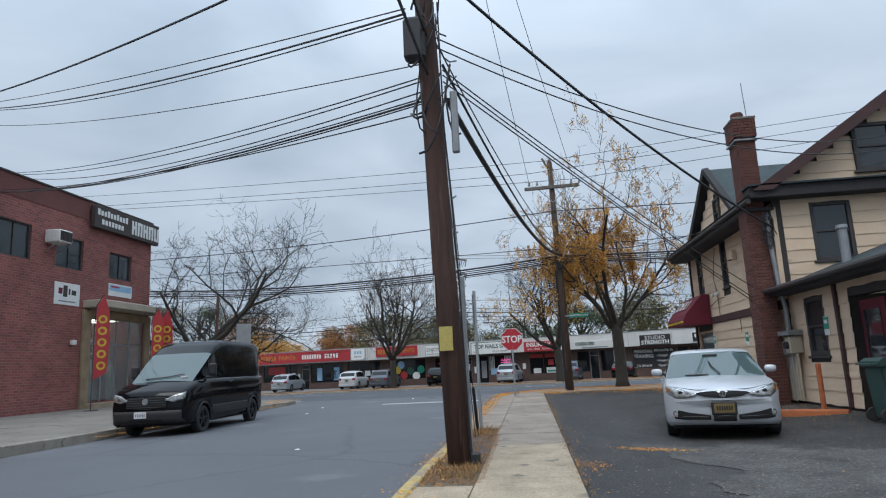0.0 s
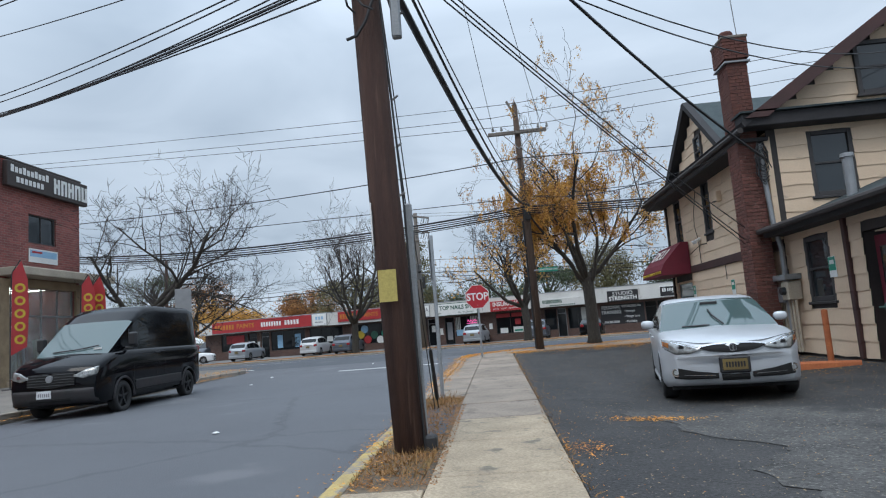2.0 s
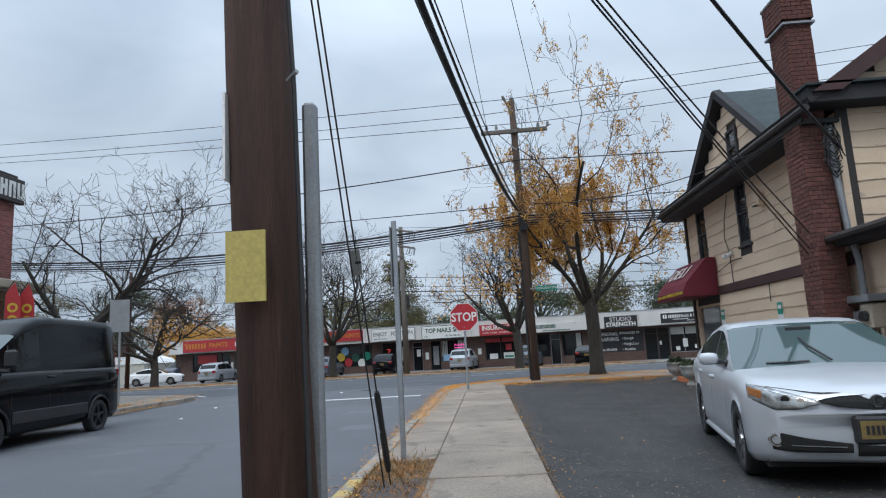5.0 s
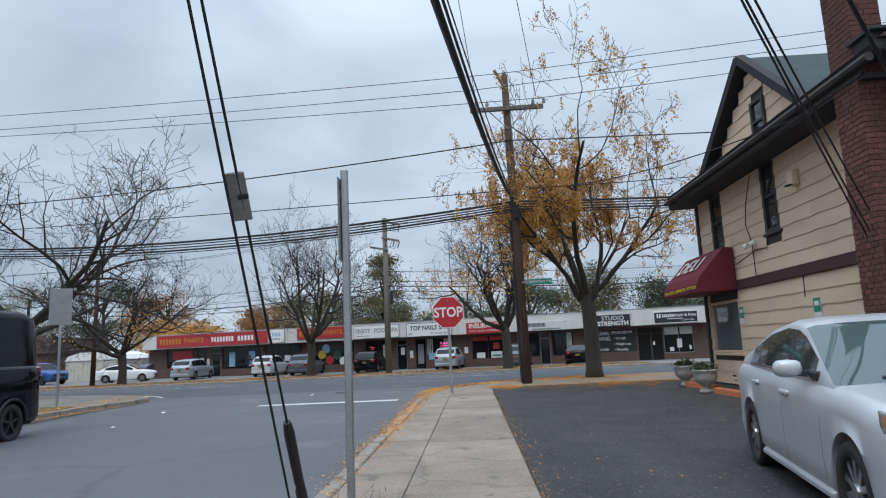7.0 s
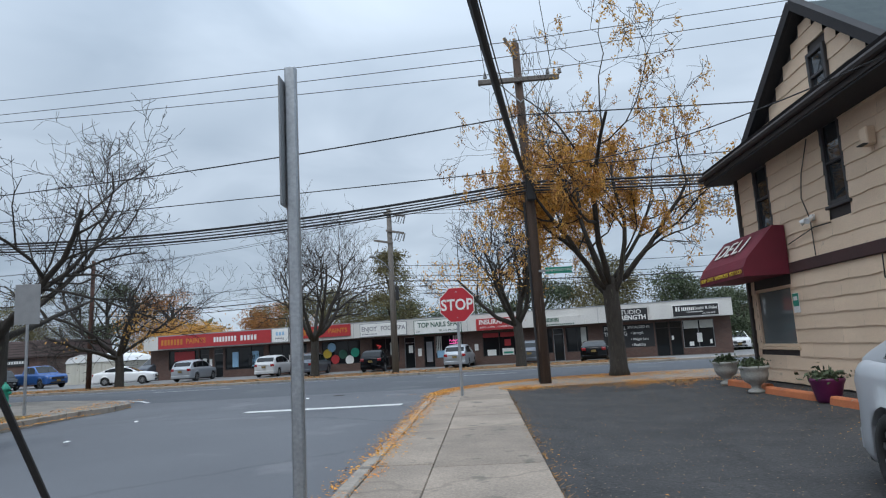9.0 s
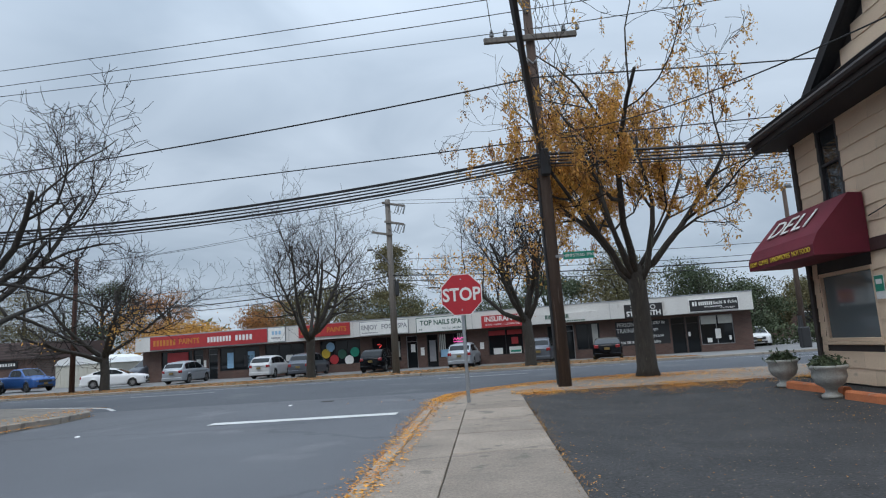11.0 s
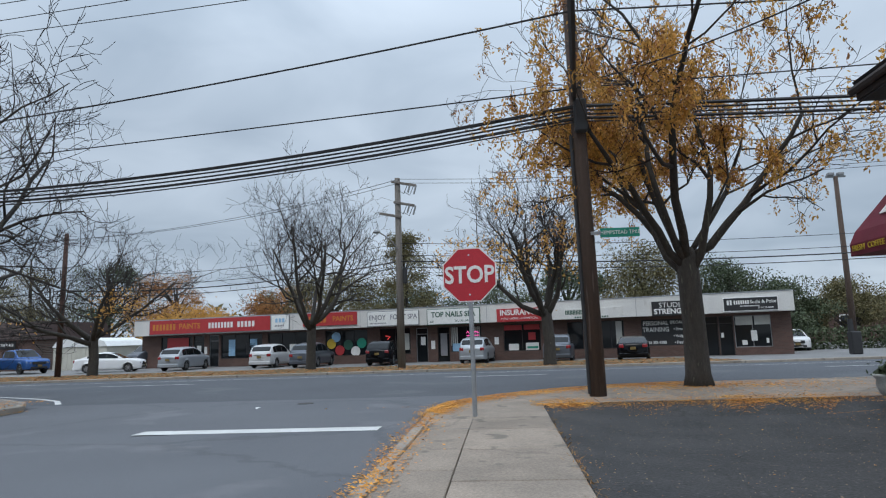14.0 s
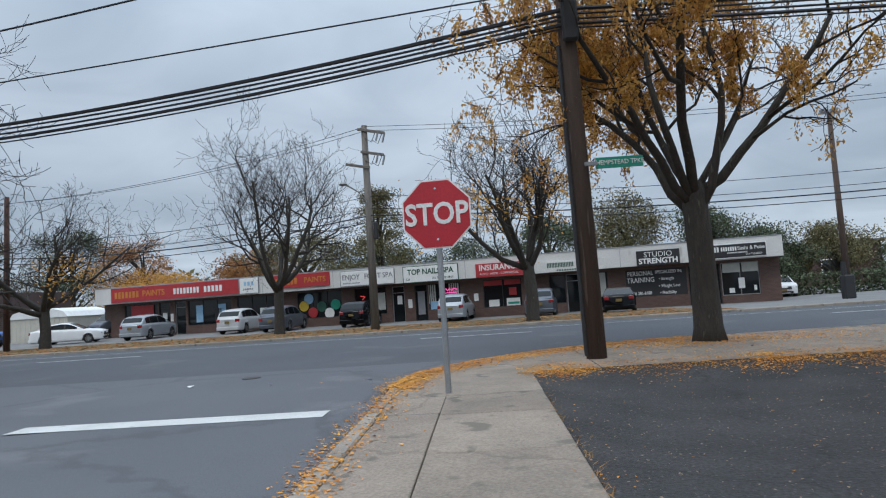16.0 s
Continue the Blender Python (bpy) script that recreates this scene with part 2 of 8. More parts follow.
SHOPGLASS = glass_mat("shop_glass", (0.75, 0.8, 0.8), 0.02, 0.85)
CURTAIN = mat("pale_curtain", (0.5, 0.5, 0.46), (0.42, 0.42, 0.4), 3.0, 0.9)
POLEWOOD = mat("creosoted_pole", (0.1, 0.052, 0.038), (0.058, 0.031, 0.026), 2.0, 0.9, 0, 0.9, 22, (0.12, 0.07, 0.052), 0.62, 3.0, stretch=(6, 6, 0.35))
POLEGREY = mat("weathered_grey_pole", (0.2, 0.18, 0.16), (0.14, 0.125, 0.112), 2.0, 0.9, 0, 0.6, 30, stretch=(6, 6, 0.4))
POLEBROWN = mat("brown_pole", (0.1, 0.068, 0.052), (0.07, 0.048, 0.038), 2.0, 0.9, 0, 0.6, 30, (0.16, 0.12, 0.1), 0.62, 2.0, stretch=(6, 6, 0.35))
WIRE = mat("black_cable", (0.02, 0.02, 0.022), None, 3.0, 0.6, 0, 0.05)
STEEL = mat("galvanised_steel", (0.42, 0.44, 0.46), (0.34, 0.36, 0.38), 5.0, 0.45, 0.85, 0.05, 60)
DULLSTEEL = mat("dull_grey_metal", (0.3, 0.31, 0.32), (0.24, 0.25, 0.26), 4.0, 0.55, 0.4, 0.05, 60)
CHROME = mat("chrome", (0.75, 0.75, 0.76), (0.68, 0.68, 0.7), 5.0, 0.12, 1.0, 0)
RED = mat("stop_red", (0.46, 0.018, 0.03), (0.4, 0.016, 0.028), 3.0, 0.5, 0, 0.02, 40)
SIGN_WHITE = mat("sign_white", (0.78, 0.78, 0.76), (0.7, 0.7, 0.68), 3.0, 0.55, 0, 0.02, 40)
FASCIA = mat("fascia_white", (0.66, 0.65, 0.62), (0.56, 0.55, 0.53), 0.6, 0.7, 0, 0.06, 20, (0.45, 0.43, 0.4), 0.66, 1.0, stretch=(1, 1, 0.5))
SIGN_BLACK = mat("sign_black", (0.018, 0.018, 0.02), None, 3.0, 0.5, 0, 0.02)
SIGN_BROWN = mat("sign_dark_brown", (0.045, 0.033, 0.03), None, 3.0, 0.6, 0, 0.05)
SIGN_RED = mat("shop_sign_red", (0.42, 0.03, 0.035), (0.36, 0.026, 0.03), 3.0, 0.5, 0, 0.03)
SIGN_ORANGE = mat("sign_letters_orange", (0.55, 0.2, 0.03), None, 3.0, 0.5, 0, 0.02)
SIGN_GREEN = mat("street_sign_green", (0.014, 0.27, 0.18), (0.012, 0.24, 0.16), 3.0, 0.5, 0, 0.02)
LETTER_GREEN = mat("letters_dark_green", (0.02, 0.09, 0.06), None, 3.0, 0.5, 0, 0.0)
LETTER_GREY = mat("letters_grey", (0.25, 0.25, 0.27), None, 3.0, 0.6, 0, 0.0)
PAPER_YELLOW = mat("yellow_notice", (0.5, 0.4, 0.12), (0.42, 0.34, 0.1), 3.0, 0.7, 0, 0.05)
BLUE_PALE = mat("pale_blue_print", (0.3, 0.5, 0.68), (0.24, 0.42, 0.6), 3.0, 0.6, 0, 0.02)
MAROON = mat("maroon_awning_canvas", (0.15, 0.012, 0.028), (0.115, 0.01, 0.022), 2.0, 0.8, 0, 0.15, 80)
YELLOW = mat("yellow_letters", (0.6, 0.42, 0.04), None, 3.0, 0.6, 0, 0.0)
ORANGE = mat("orange_painted_concrete", (0.5, 0.16, 0.06), (0.4, 0.12, 0.05), 4.0, 0.85, 0, 0.3, 40, (0.3, 0.2, 0.14), 0.62, 6.0)
RUBBER = mat("tyre_rubber", (0.02, 0.02, 0.021), (0.028, 0.027, 0.026), 6.0, 0.85, 0, 0.2, 60)
PLASTIC = mat("black_plastic", (0.025, 0.025, 0.027), None, 4.0, 0.6, 0, 0.08, 60)
ALLOY = mat("alloy_rim", (0.5, 0.51, 0.52), (0.44, 0.45, 0.46), 4.0, 0.3, 0.9, 0)
UNDER = mat("underbody_black", (0.012, 0.012, 0.012), None, 3.0, 0.9, 0, 0)
LAMP_SMOKE = mat("sedan_lamp_lens", (0.36, 0.37, 0.36), (0.12, 0.125, 0.12), 16.0, 0.12, 0.3, 0, coat=1.0)
LAMP_CLEAR = mat("headlamp_lens", (0.55, 0.57, 0.58), (0.3, 0.32, 0.33), 9.0, 0.12, 0.3, 0, coat=1.0)
LAMP_RED = mat("tail_lamp_red", (0.3, 0.01, 0.015), None, 3.0, 0.2, 0, 0, coat=1.0)
LAMP_AMBER = mat("amber_lens", (0.5, 0.16, 0.02), None, 3.0, 0.25, 0, 0, coat=1.0)
BARK = mat("grey_brown_bark", (0.06, 0.052, 0.044), (0.034, 0.03, 0.026), 5.0, 0.95, 0, 0.9, 30, (0.095, 0.092, 0.068), 0.62, 5.0, stretch=(3, 3, 0.6))
TWIG = mat("dark_twig", (0.03, 0.024, 0.021), (0.022, 0.018, 0.016), 3.0, 0.95, 0, 0.3, 30)
LEAF_GOLD = mat("golden_leaf", (0.66, 0.38, 0.09), (0.52, 0.27, 0.07), 1.2, 0.7, 0, 0, 30, rand=0.35, island=1.0, thin=0.55)
LEAF_BROWN = mat("russet_leaf", (0.4, 0.19, 0.06), (0.26, 0.12, 0.05), 0.8, 0.8, 0, 0, 30, rand=0.4, island=1.0, thin=0.35)
LEAF_GREEN = mat("dark_green_leaf", (0.05, 0.075, 0.04), (0.075, 0.09, 0.042), 0.6, 0.8, 0, 0, 30, rand=0.45, island=1.0)
LEAF_OLIVE = mat("olive_leaf", (0.11, 0.108, 0.048), (0.15, 0.12, 0.052), 0.5, 0.8, 0, 0, 30, rand=0.4, island=1.0)
LITTER = mat("fallen_leaf", (0.7, 0.34, 0.05), (0.5, 0.19, 0.04), 0.9, 0.8, 0, 0, 30, rand=0.4, island=1.0)
NEON = mat("pink_neon", (0.9, 0.1, 0.4), None, 3.0, 0.4, 0, 0, emit=1.6)
NEON_RED = mat("red_neon", (0.9, 0.08, 0.08), None, 3.0, 0.4, 0, 0, emit=1.0)
TUBE = mat("shop_tube_light", (0.9, 0.95, 0.9), None, 3.0, 0.4, 0, 0, emit=7.0)
GREEN_BIN = mat("green_bin_plastic", (0.03, 0.075, 0.065), (0.025, 0.06, 0.052), 3.0, 0.6, 0, 0.05)
PURPLE = mat("purple_pot_glaze", (0.13, 0.015, 0.08), None, 3.0, 0.4, 0, 0.05)
POT = mat("grey_stone_planter", (0.42, 0.42, 0.39), (0.32, 0.32, 0.3), 6.0, 0.85, 0, 0.3, 40)
# near-black colour stands in for the shade of unlit rooms
DARKROOM = mat("unlit_room_tone", (0.03, 0.03, 0.032), None, 2.0, 0.9, 0, 0)
INTERIOR = mat("shop_interior", (0.2, 0.18, 0.15), (0.12, 0.11, 0.1), 1.0, 0.9, 0, 0)
SHED = mat("cream_metal_shed", (0.55, 0.53, 0.45), (0.48, 0.46, 0.4), 2.0, 0.6, 0, 0.05)
BROWN_ROOF = mat("brown_metal_roof", (0.085, 0.055, 0.05), (0.065, 0.043, 0.04), 2.0, 0.7, 0, 0.1)


def paint(name, c, metal=0.0, rough=0.35, coat=0.25, spec=0.4):
    return mat(name, c, tuple(v * 0.93 for v in c), 2.0, rough, metal, 0, 3, coat=coat, spec=spec, grain_mix=0.04)


# ---- building helpers ----
def thing(name, at=(0, 0, 0), label="", category="", group="", yaw=0.0):
    ob = new(name)
    ob.matrix_world = pose(*at, 0, 0, yaw)
    return tagged(ob, label, category, group)


def mesh_of(bm, name, material, smooth=False):
    me = bpy.data.meshes.new(name)
    bm.to_mesh(me)
    bm.free()
    for m in material if isinstance(material, (list, tuple)) else [material]:
        me.materials.append(m)
    if smooth:
        for p in me.polygons:
            p.use_smooth = True
    return me


def part(name, bm, material, parent=None, label="", smooth=False):
    """One mesh object under a thing, a part or a piece of the setting."""
    ob = new(name, mesh_of(bm, name, material, smooth))
    ob.parent = parent
    return tagged(ob, label)


def structure(name, bm, material, label="", smooth=False):
    return tagged(new(name, mesh_of(bm, name, material, smooth)), label, kind="structure")


def B():
    return bmesh.new()


def box(bm, x0, x1, y0, y1, z0, z1, bevel=0.0, m=None, mi=0):
    """A block between two corners, with its edges bevelled; m places it."""
    vs = [bm.verts.new((x, y, z)) for x in (x0, x1) for y in (y0, y1) for z in (z0, z1)]
    fs = [bm.faces.new([vs[i] for i in q]) for q in ((0, 1, 3, 2), (4, 6, 7, 5), (0, 4, 5, 1), (2, 3, 7, 6), (0, 2, 6, 4), (1, 5, 7, 3))]
    for f in fs:
        f.material_index = mi
    if bevel:
        r = bmesh.ops.bevel(bm, geom=list({e for f in fs for e in f.edges}), offset=bevel, segments=1, affect="EDGES")
        vs = list({v for f in r["faces"] for v in f.verts} | {v for v in vs if v.is_valid})
    if m is not None:
        bmesh.ops.transform(bm, matrix=m, verts=vs)
    return bm


def ring(bm, c, ax, r, n, up=None):
    ax = Vector(ax).normalized()
    u = ax.orthogonal().normalized() if up is None else Vector(up)
    v = ax.cross(u)
    return [bm.verts.new(Vector(c) + (u * math.cos(2 * math.pi * i / n) + v * math.sin(2 * math.pi * i / n)) * r) for i in range(n)]


def skin(bm, a, b, mi=0):
    n = len(a)
    for i in range(n):
        f = bm.faces.new((a[i], a[(i + 1) % n], b[(i + 1) % n], b[i]))
        f.material_index = mi


def cyl(bm, p0, p1, r0, r1=None, n=12, cap=True, mi=0):
    r1 = r0 if r1 is None else r1
    ax = Vector(p1) - Vector(p0)
    u = ax.normalized().orthogonal().normalized()
    a, b = ring(bm, p0, ax, r0, n, u), ring(bm, p1, ax, r1, n, u)
    skin(bm, a, b, mi)
    if cap:
        bm.faces.new(list(reversed(a))).material_index = mi
        bm.faces.new(b).material_index = mi
    return bm


def tube(bm, pts, r, n=6):
    """A round tube along points; r is one radius or one for each point."""
    pts = [Vector(p) for p in pts]
    rs = r if isinstance(r, (list, tuple)) else [r] * len(pts)
    u, prev = None, None
    for i, p in enumerate(pts):
        ax = (pts[min(i + 1, len(pts) - 1)] - pts[max(i - 1, 0)]).normalized()
        u = ax.orthogonal().normalized() if u is None else (u - ax * u.dot(ax)).normalized()
        cur = ring(bm, p, ax, rs[i], n, u)
        if prev:
            skin(bm, prev, cur)
        else:
            bm.faces.new(list(reversed(cur)))
        prev = cur
    bm.faces.new(prev)
    return bm


def lathe(bm, profile, n=20, at=(0, 0, 0)):
    prev = None
    for r, z in profile:
        cur = ring(bm, (at[0], at[1], at[2] + z), (0, 0, 1), max(r, 0.001), n, (1, 0, 0))
        if prev:
            skin(bm, prev, cur)
        else:
            bm.faces.new(list(reversed(cur)))
        prev = cur
    bm.faces.new(prev)
    return bm


def poly(bm, pts, mi=0):
    f = bm.faces.new([bm.verts.new(p) for p in pts])
    f.material_index = mi
    return f


def prism(bm, outline, axis, a, b, mi=0):
    """Pushes a flat outline of pairs along an axis from a to b."""
    def at(p, v):
        q = list(p)
        q.insert(axis, v)
        return q
    lo = [bm.verts.new(at(p, a)) for p in outline]
    hi = [bm.verts.new(at(p, b)) for p in outline]
    n = len(outline)
    for i in range(n):
        bm.faces.new((lo[i], lo[(i + 1) % n], hi[(i + 1) % n], hi[i])).material_index = mi
    bm.faces.new(list(reversed(lo))).material_index = mi
    bm.faces.new(hi).material_index = mi
    bmesh.ops.recalc_face_normals(bm, faces=bm.faces)
    return bm


def lettering(name, text, size, material, m, parent, wide=1.0, bold=0.0):
    """Words in the built-in font, as a mesh of their own, centred on m and facing its z."""
    cu = bpy.data.curves.new(name, "FONT")
    cu.body, cu.size, cu.align_x, cu.align_y, cu.extrude, cu.offset = text, size, "CENTER", "CENTER", 0.006, bold
    cu.resolution_u = 3
    tmp = bpy.data.objects.new(name, cu)
    me = bpy.data.meshes.new_from_object(tmp)
    bpy.data.objects.remove(tmp)
    me.transform(Matrix.Diagonal((wide, 1, 1, 1)))
    me.materials.clear()
    me.materials.append(material)
    ob = new(name, me)
    ob.parent = parent
    ob.matrix_local = m
    return ob


def lot_z(x):
    """Height of the parking lot, which dips between the walk and the house."""
    return float(np.interp(x, (0, 1.0, 2.0, 4.4, 5.2, 6.0), (0.09, 0.0, -0.05, -0.05, 0.0, 0.07)))


def land(y):
    """Height of the land: level to the turnpike, then falling to the shops."""
    return 0.0 if y < 38 else -0.4 * min(1.0, (y - 38) / 18.0)

# ---- ground, roads, pavements ----
KX, WX = -1.9, -1.13          # kerb face and inner edge of the walk; the lot begins at x = 0
bm = B()
ys = [-120, 38, 56, 140, 400, 2000]
rows = [[bm.verts.new((x, y, land(y) - 0.22)) for x in (-2000, -120, 120, 2000)] for y in ys]
for a, b in zip(rows, rows[1:]):
    for i in range(3):
        bm.faces.new((a[i], a[i + 1], b[i + 1], b[i]))
structure("ground", bm, SOIL, "dull grassy ground reaching the horizon")

SEAM = 29.2
bm = B()
grid_x, grid_y = (-11.5, -8.5, -5.5, -1.85), (-60, 21, 25, SEAM)
fall = {-11.5: -0.1, -8.5: -0.05, -5.5: 0.0, -1.85: 0.0}
rows = [[bm.verts.new((x, y, fall[x] * (1 if y < 22 else 0.5 if y < 26 else 0))) for x in grid_x] for y in grid_y]
for a, b in zip(rows, rows[1:]):
    for i in range(3):
        bm.faces.new((a[i], a[i + 1], b[i + 1], b[i]))
poly(bm, [(-1.85, 23, 0), (-0.05, 23, 0), (-0.05, SEAM, 0), (-1.85, SEAM, 0)])
poly(bm, [(-0.05, 26.1, 0), (9, 26.1, 0), (9, SEAM, 0), (-0.05, SEAM, 0)])
poly(bm, [(-30, 24, 0), (-11.5, 24, 0), (-11.5, SEAM, 0), (-30, SEAM, 0)])
structure("side_street_road", bm, ASPHALT, "worn grey asphalt side street")
bm = B()
poly(bm, [(-160, SEAM, 0), (160, SEAM, 0), (160, 38, 0), (-160, 38, 0)])
poly(bm, [(-160, 38, 0), (160, 38, 0), (160, 42, land(42)), (-160, 42, land(42))])
bmesh.ops.remove_doubles(bm, verts=bm.verts, dist=0.001)
structure("turnpike_road", bm, ASPHALT_DARK, "dark asphalt of the wide turnpike")
bm = B()
lot_xs = (0.0, 0.5, 1.0, 2.0, 4.4, 5.2, 6.0)
for xa, xb in zip(lot_xs, lot_xs[1:]):
    poly(bm, [(xa, -60, lot_z(xa)), (xb, -60, lot_z(xb)), (xb, 25.0, lot_z(xb)), (xa, 25.0, lot_z(xa))])
    poly(bm, [(xa, 25.0, lot_z(xa)), (xb, 25.0, lot_z(xb)), (xb, 26.05, 0.094), (xa, 26.05, 0.094)])
poly(bm, [(6.0, -60, 0.07), (60, -60, 0.07), (60, 12.6, 0.07), (6.0, 12.6, 0.07)])
bmesh.ops.remove_doubles(bm, verts=bm.verts, dist=0.001)
structure("parking_lot_pavement", bm, LOT, "dark patched asphalt parking lot")

# worn, gravelly stretch of the lot with a ragged outline
bm = B()
rwn = random.Random(41)
nx_, ny_ = 46, 60
grid_v = []
near_j, far_j = [rwn.uniform(-0.1, 0.1) for _ in range(ny_ + 1)], [rwn.uniform(-0.08, 0.08) for _ in range(nx_ + 1)]
for k in range(ny_ + 1):
    row = []
    for i in range(nx_ + 1):
        u, v = i / nx_, k / ny_
        y = 1.5 + v * (7.6 + 0.5 * math.sin(u * 6.0) + 0.28 * math.sin(u * 19.0) + far_j[i])
        x0 = 1.3 + 0.45 * math.sin(y * 1.1) + 0.2 * math.sin(y * 3.7) + near_j[k]
        x = x0 + u * (5.7 + 0.15 * math.sin(y * 2.3) - x0)
        row.append(bm.verts.new((x, y, lot_z(x) + 0.007)))
    grid_v.append(row)
for ra, rb in zip(grid_v, grid_v[1:]):
    for i in range(nx_):
        bm.faces.new((ra[i], ra[i + 1], rb[i + 1], rb[i]))
structure("worn_pavement", bm, LOT_WORN, "pale worn stretch of gravelly asphalt")

# paint on the roads
def strip(name, x0, x1, y0, y1, z=0.005, material=None):
    b = B()
    poly(b, [(x0, y0, z + land(y0)), (x1, y0, z + land(y0)), (x1, y1, z + land(y1)), (x0, y1, z + land(y1))])
    return structure(name, b, material or WHITE_LINE)

strip("stop_line_marking", -6.22, -2.5, 23.8, 24.2)
for k in range(-8, 12):
    strip("lane_dash_marking", -14.8 + 12.2 * k, -11.4 + 12.2 * k, 36.3, 36.42)
strip("edge_line_marking", 6.3, 60, 31.15, 31.28)
strip("edge_line_marking", -60, 60, 39.0, 39.12)
bm = B()
arc = [(-11.5, 29.45), (-12.2, 30.4), (-13.2, 31.2), (-14.6, 32.0), (-17.1, 33.2), (-20.2, 34.0), (-26, 34.6), (-60, 34.8)]
for (xa, ya), (xb, yb) in zip(arc, arc[1:]):
    poly(bm, [(xa, ya, 0.005), (xb, yb, 0.005), (xb + 0.05, yb + 0.13, 0.005), (xa + 0.1, ya + 0.1, 0.005)])
structure("edge_line_marking", bm, WHITE_LINE)

# the strip beside the walk: soil round the pole, old concrete elsewhere
bm = B()
poly(bm, [(KX + 0.15, 5.9, 0.085), (WX, 5.9, 0.085), (WX, 11.9, 0.085), (KX + 0.15, 11.9, 0.085)])
structure("planting_strip_ground", bm, DIRT, "bare soil strip with dry grass by the pole")
strip("pavement_patch", KX + 0.2, WX - 0.05, 8.3, 10.9, 0.092, ASPHALT_DARK)

pav = tagged(thing("pavement"), "buff concrete sidewalk slabs", kind="structure")
def slab(x0, x1, y0, y1, material, z=0.1, seed=0):
    b = box(B(), x0 + 0.006, x1 - 0.006, y0 + 0.008, y1 - 0.008, -0.02, z + seed, 0.008)
    return part("slab", b, material, pav)
rng = random.Random(4)
y = -12.0
while y < 24.0:
    step = min(1.52, 24.2 - y)
    slab(WX, 0.0, y, y + step, CONCRETE_OLD if 1.0 < y < 8.5 else CONCRETE, 0.1, rng.uniform(-0.006, 0.006))
    y += step
y = -12.0
while y < 5.8:
    slab(KX + 0.15, WX, y, min(y + 1.8, 5.9), CONCRETE_OLD, 0.092, rng.uniform(-0.005, 0.005))
    y += 1.8
for y0, y1 in ((11.9, 13.4), (13.4, 15.6), (15.6, 17.6), (17.6, 20.4), (20.4, 23.1)):
    slab(KX + 0.15, WX, y0, y1, CONCRETE, 0.094, rng.uniform(-0.005, 0.004))

# corner apron along the turnpike, cut in slabs
corner = [(-1.75, 23.1), (-1.8, 25.0), (-1.55, 26.5), (-0.7, 27.75), (0.6, 28.9), (2.0, 29.6), (3.6, 30.0), (6, 30.1), (60, 30.1)]
def apron_edge(x):
    for (xa, ya), (xb, yb) in zip(corner[1:], corner[2:]):
        if xa <= x <= xb:
            return ya + (yb - ya) * (x - xa) / (xb - xa)
    return corner[-1][1]
bm = B()
poly(bm, [(-1.75, 23.1, 0.097), (WX, 23.1, 0.097), (WX, 24.2, 0.097), (0, 24.2, 0.097), (0, 26.0, 0.097), (-0.5, 27.9, 0.097), (-0.7, 27.75, 0.097), (-1.55, 26.5, 0.097), (-1.8, 25.0, 0.097)])
part("slab", bm, CONCRETE, pav)
x = -0.5
while x < 40:
    x1 = x + 1.5
    lo0, lo1 = (26.02, 26.02) if x >= 0 else (27.9, 26.02)
    b = B()
    if x < 0:
        poly(b, [(-0.494, 27.9, 0.099), (0.0, 26.02, 0.099), (x1 - 0.006, 26.02, 0.099), (x1 - 0.006, apron_edge(x1) - 0.02, 0.099), (0.6, 28.88, 0.099)])
        part("slab", b, CONCRETE, pav)
        x = x1
        continue
    poly(b, [(x + 0.006, lo0, 0.099), (x1 - 0.006, lo1, 0.099), (x1 - 0.006, apron_edge(x1) - 0.02, 0.099), (x + 0.006, apron_edge(x) - 0.02, 0.099)])
    part("slab", b, CONCRETE, pav)
    x = x1
# kerbs: blocks end to end
def kerb_run(pts, name, w, z0, z1, material, side=1):
    kb = tagged(thing(name), kind="structure")
    for (xa, ya), (xb, yb) in zip(pts, pts[1:]):
        d = Vector((xb - xa, yb - ya, 0))
        L = d.length
        n = max(1, round(L / 1.8))
        rot = math.degrees(math.atan2(d.y, d.x))
        for i in range(n):
            b = box(B(), 0.005 + L * i / n, L * (i + 1) / n - 0.005, 0 if side > 0 else -w, w if side > 0 else 0, z0, z1 + rng.uniform(-0.006, 0.004), 0.018)
            o = part("kerbstone", b, material if not callable(material) else material(ya + (yb - ya) * (i + 0.5) / n), kb)
            o.matrix_local = pose(xa, ya, 0, 0, 0, rot)
kerb_run([(KX, -12), (KX, 25.0)], "kerb", 0.15, -0.05, 0.11, lambda yy: KERB_YELLOW if yy < 11.5 else KERB, -1)
kerb_run([(-1.9, 25.0), (-1.68, 26.5), (-0.8, 27.8), (0.55, 28.95), (2.0, 29.7), (3.6, 30.1), (6, 30.25), (60, 30.25)], "kerb", 0.15, -0.05, 0.108, KERB, -1)
kerb_run([(-11.35, -20), (-11.35, 25.2), (-11.05, 26.6), (-11.2, 28.0), (-11.9, 29.0), (-12.95, 29.8), (-16, 31.4), (-20, 32.6), (-60, 33.4)], "kerb", 0.15, -0.16, 0.13, KERB, 1)
kerb_run([(-160, 41.9), (160, 41.9)], "kerb", 0.15, -0.15, land(42) + 0.11, KERB, 1)

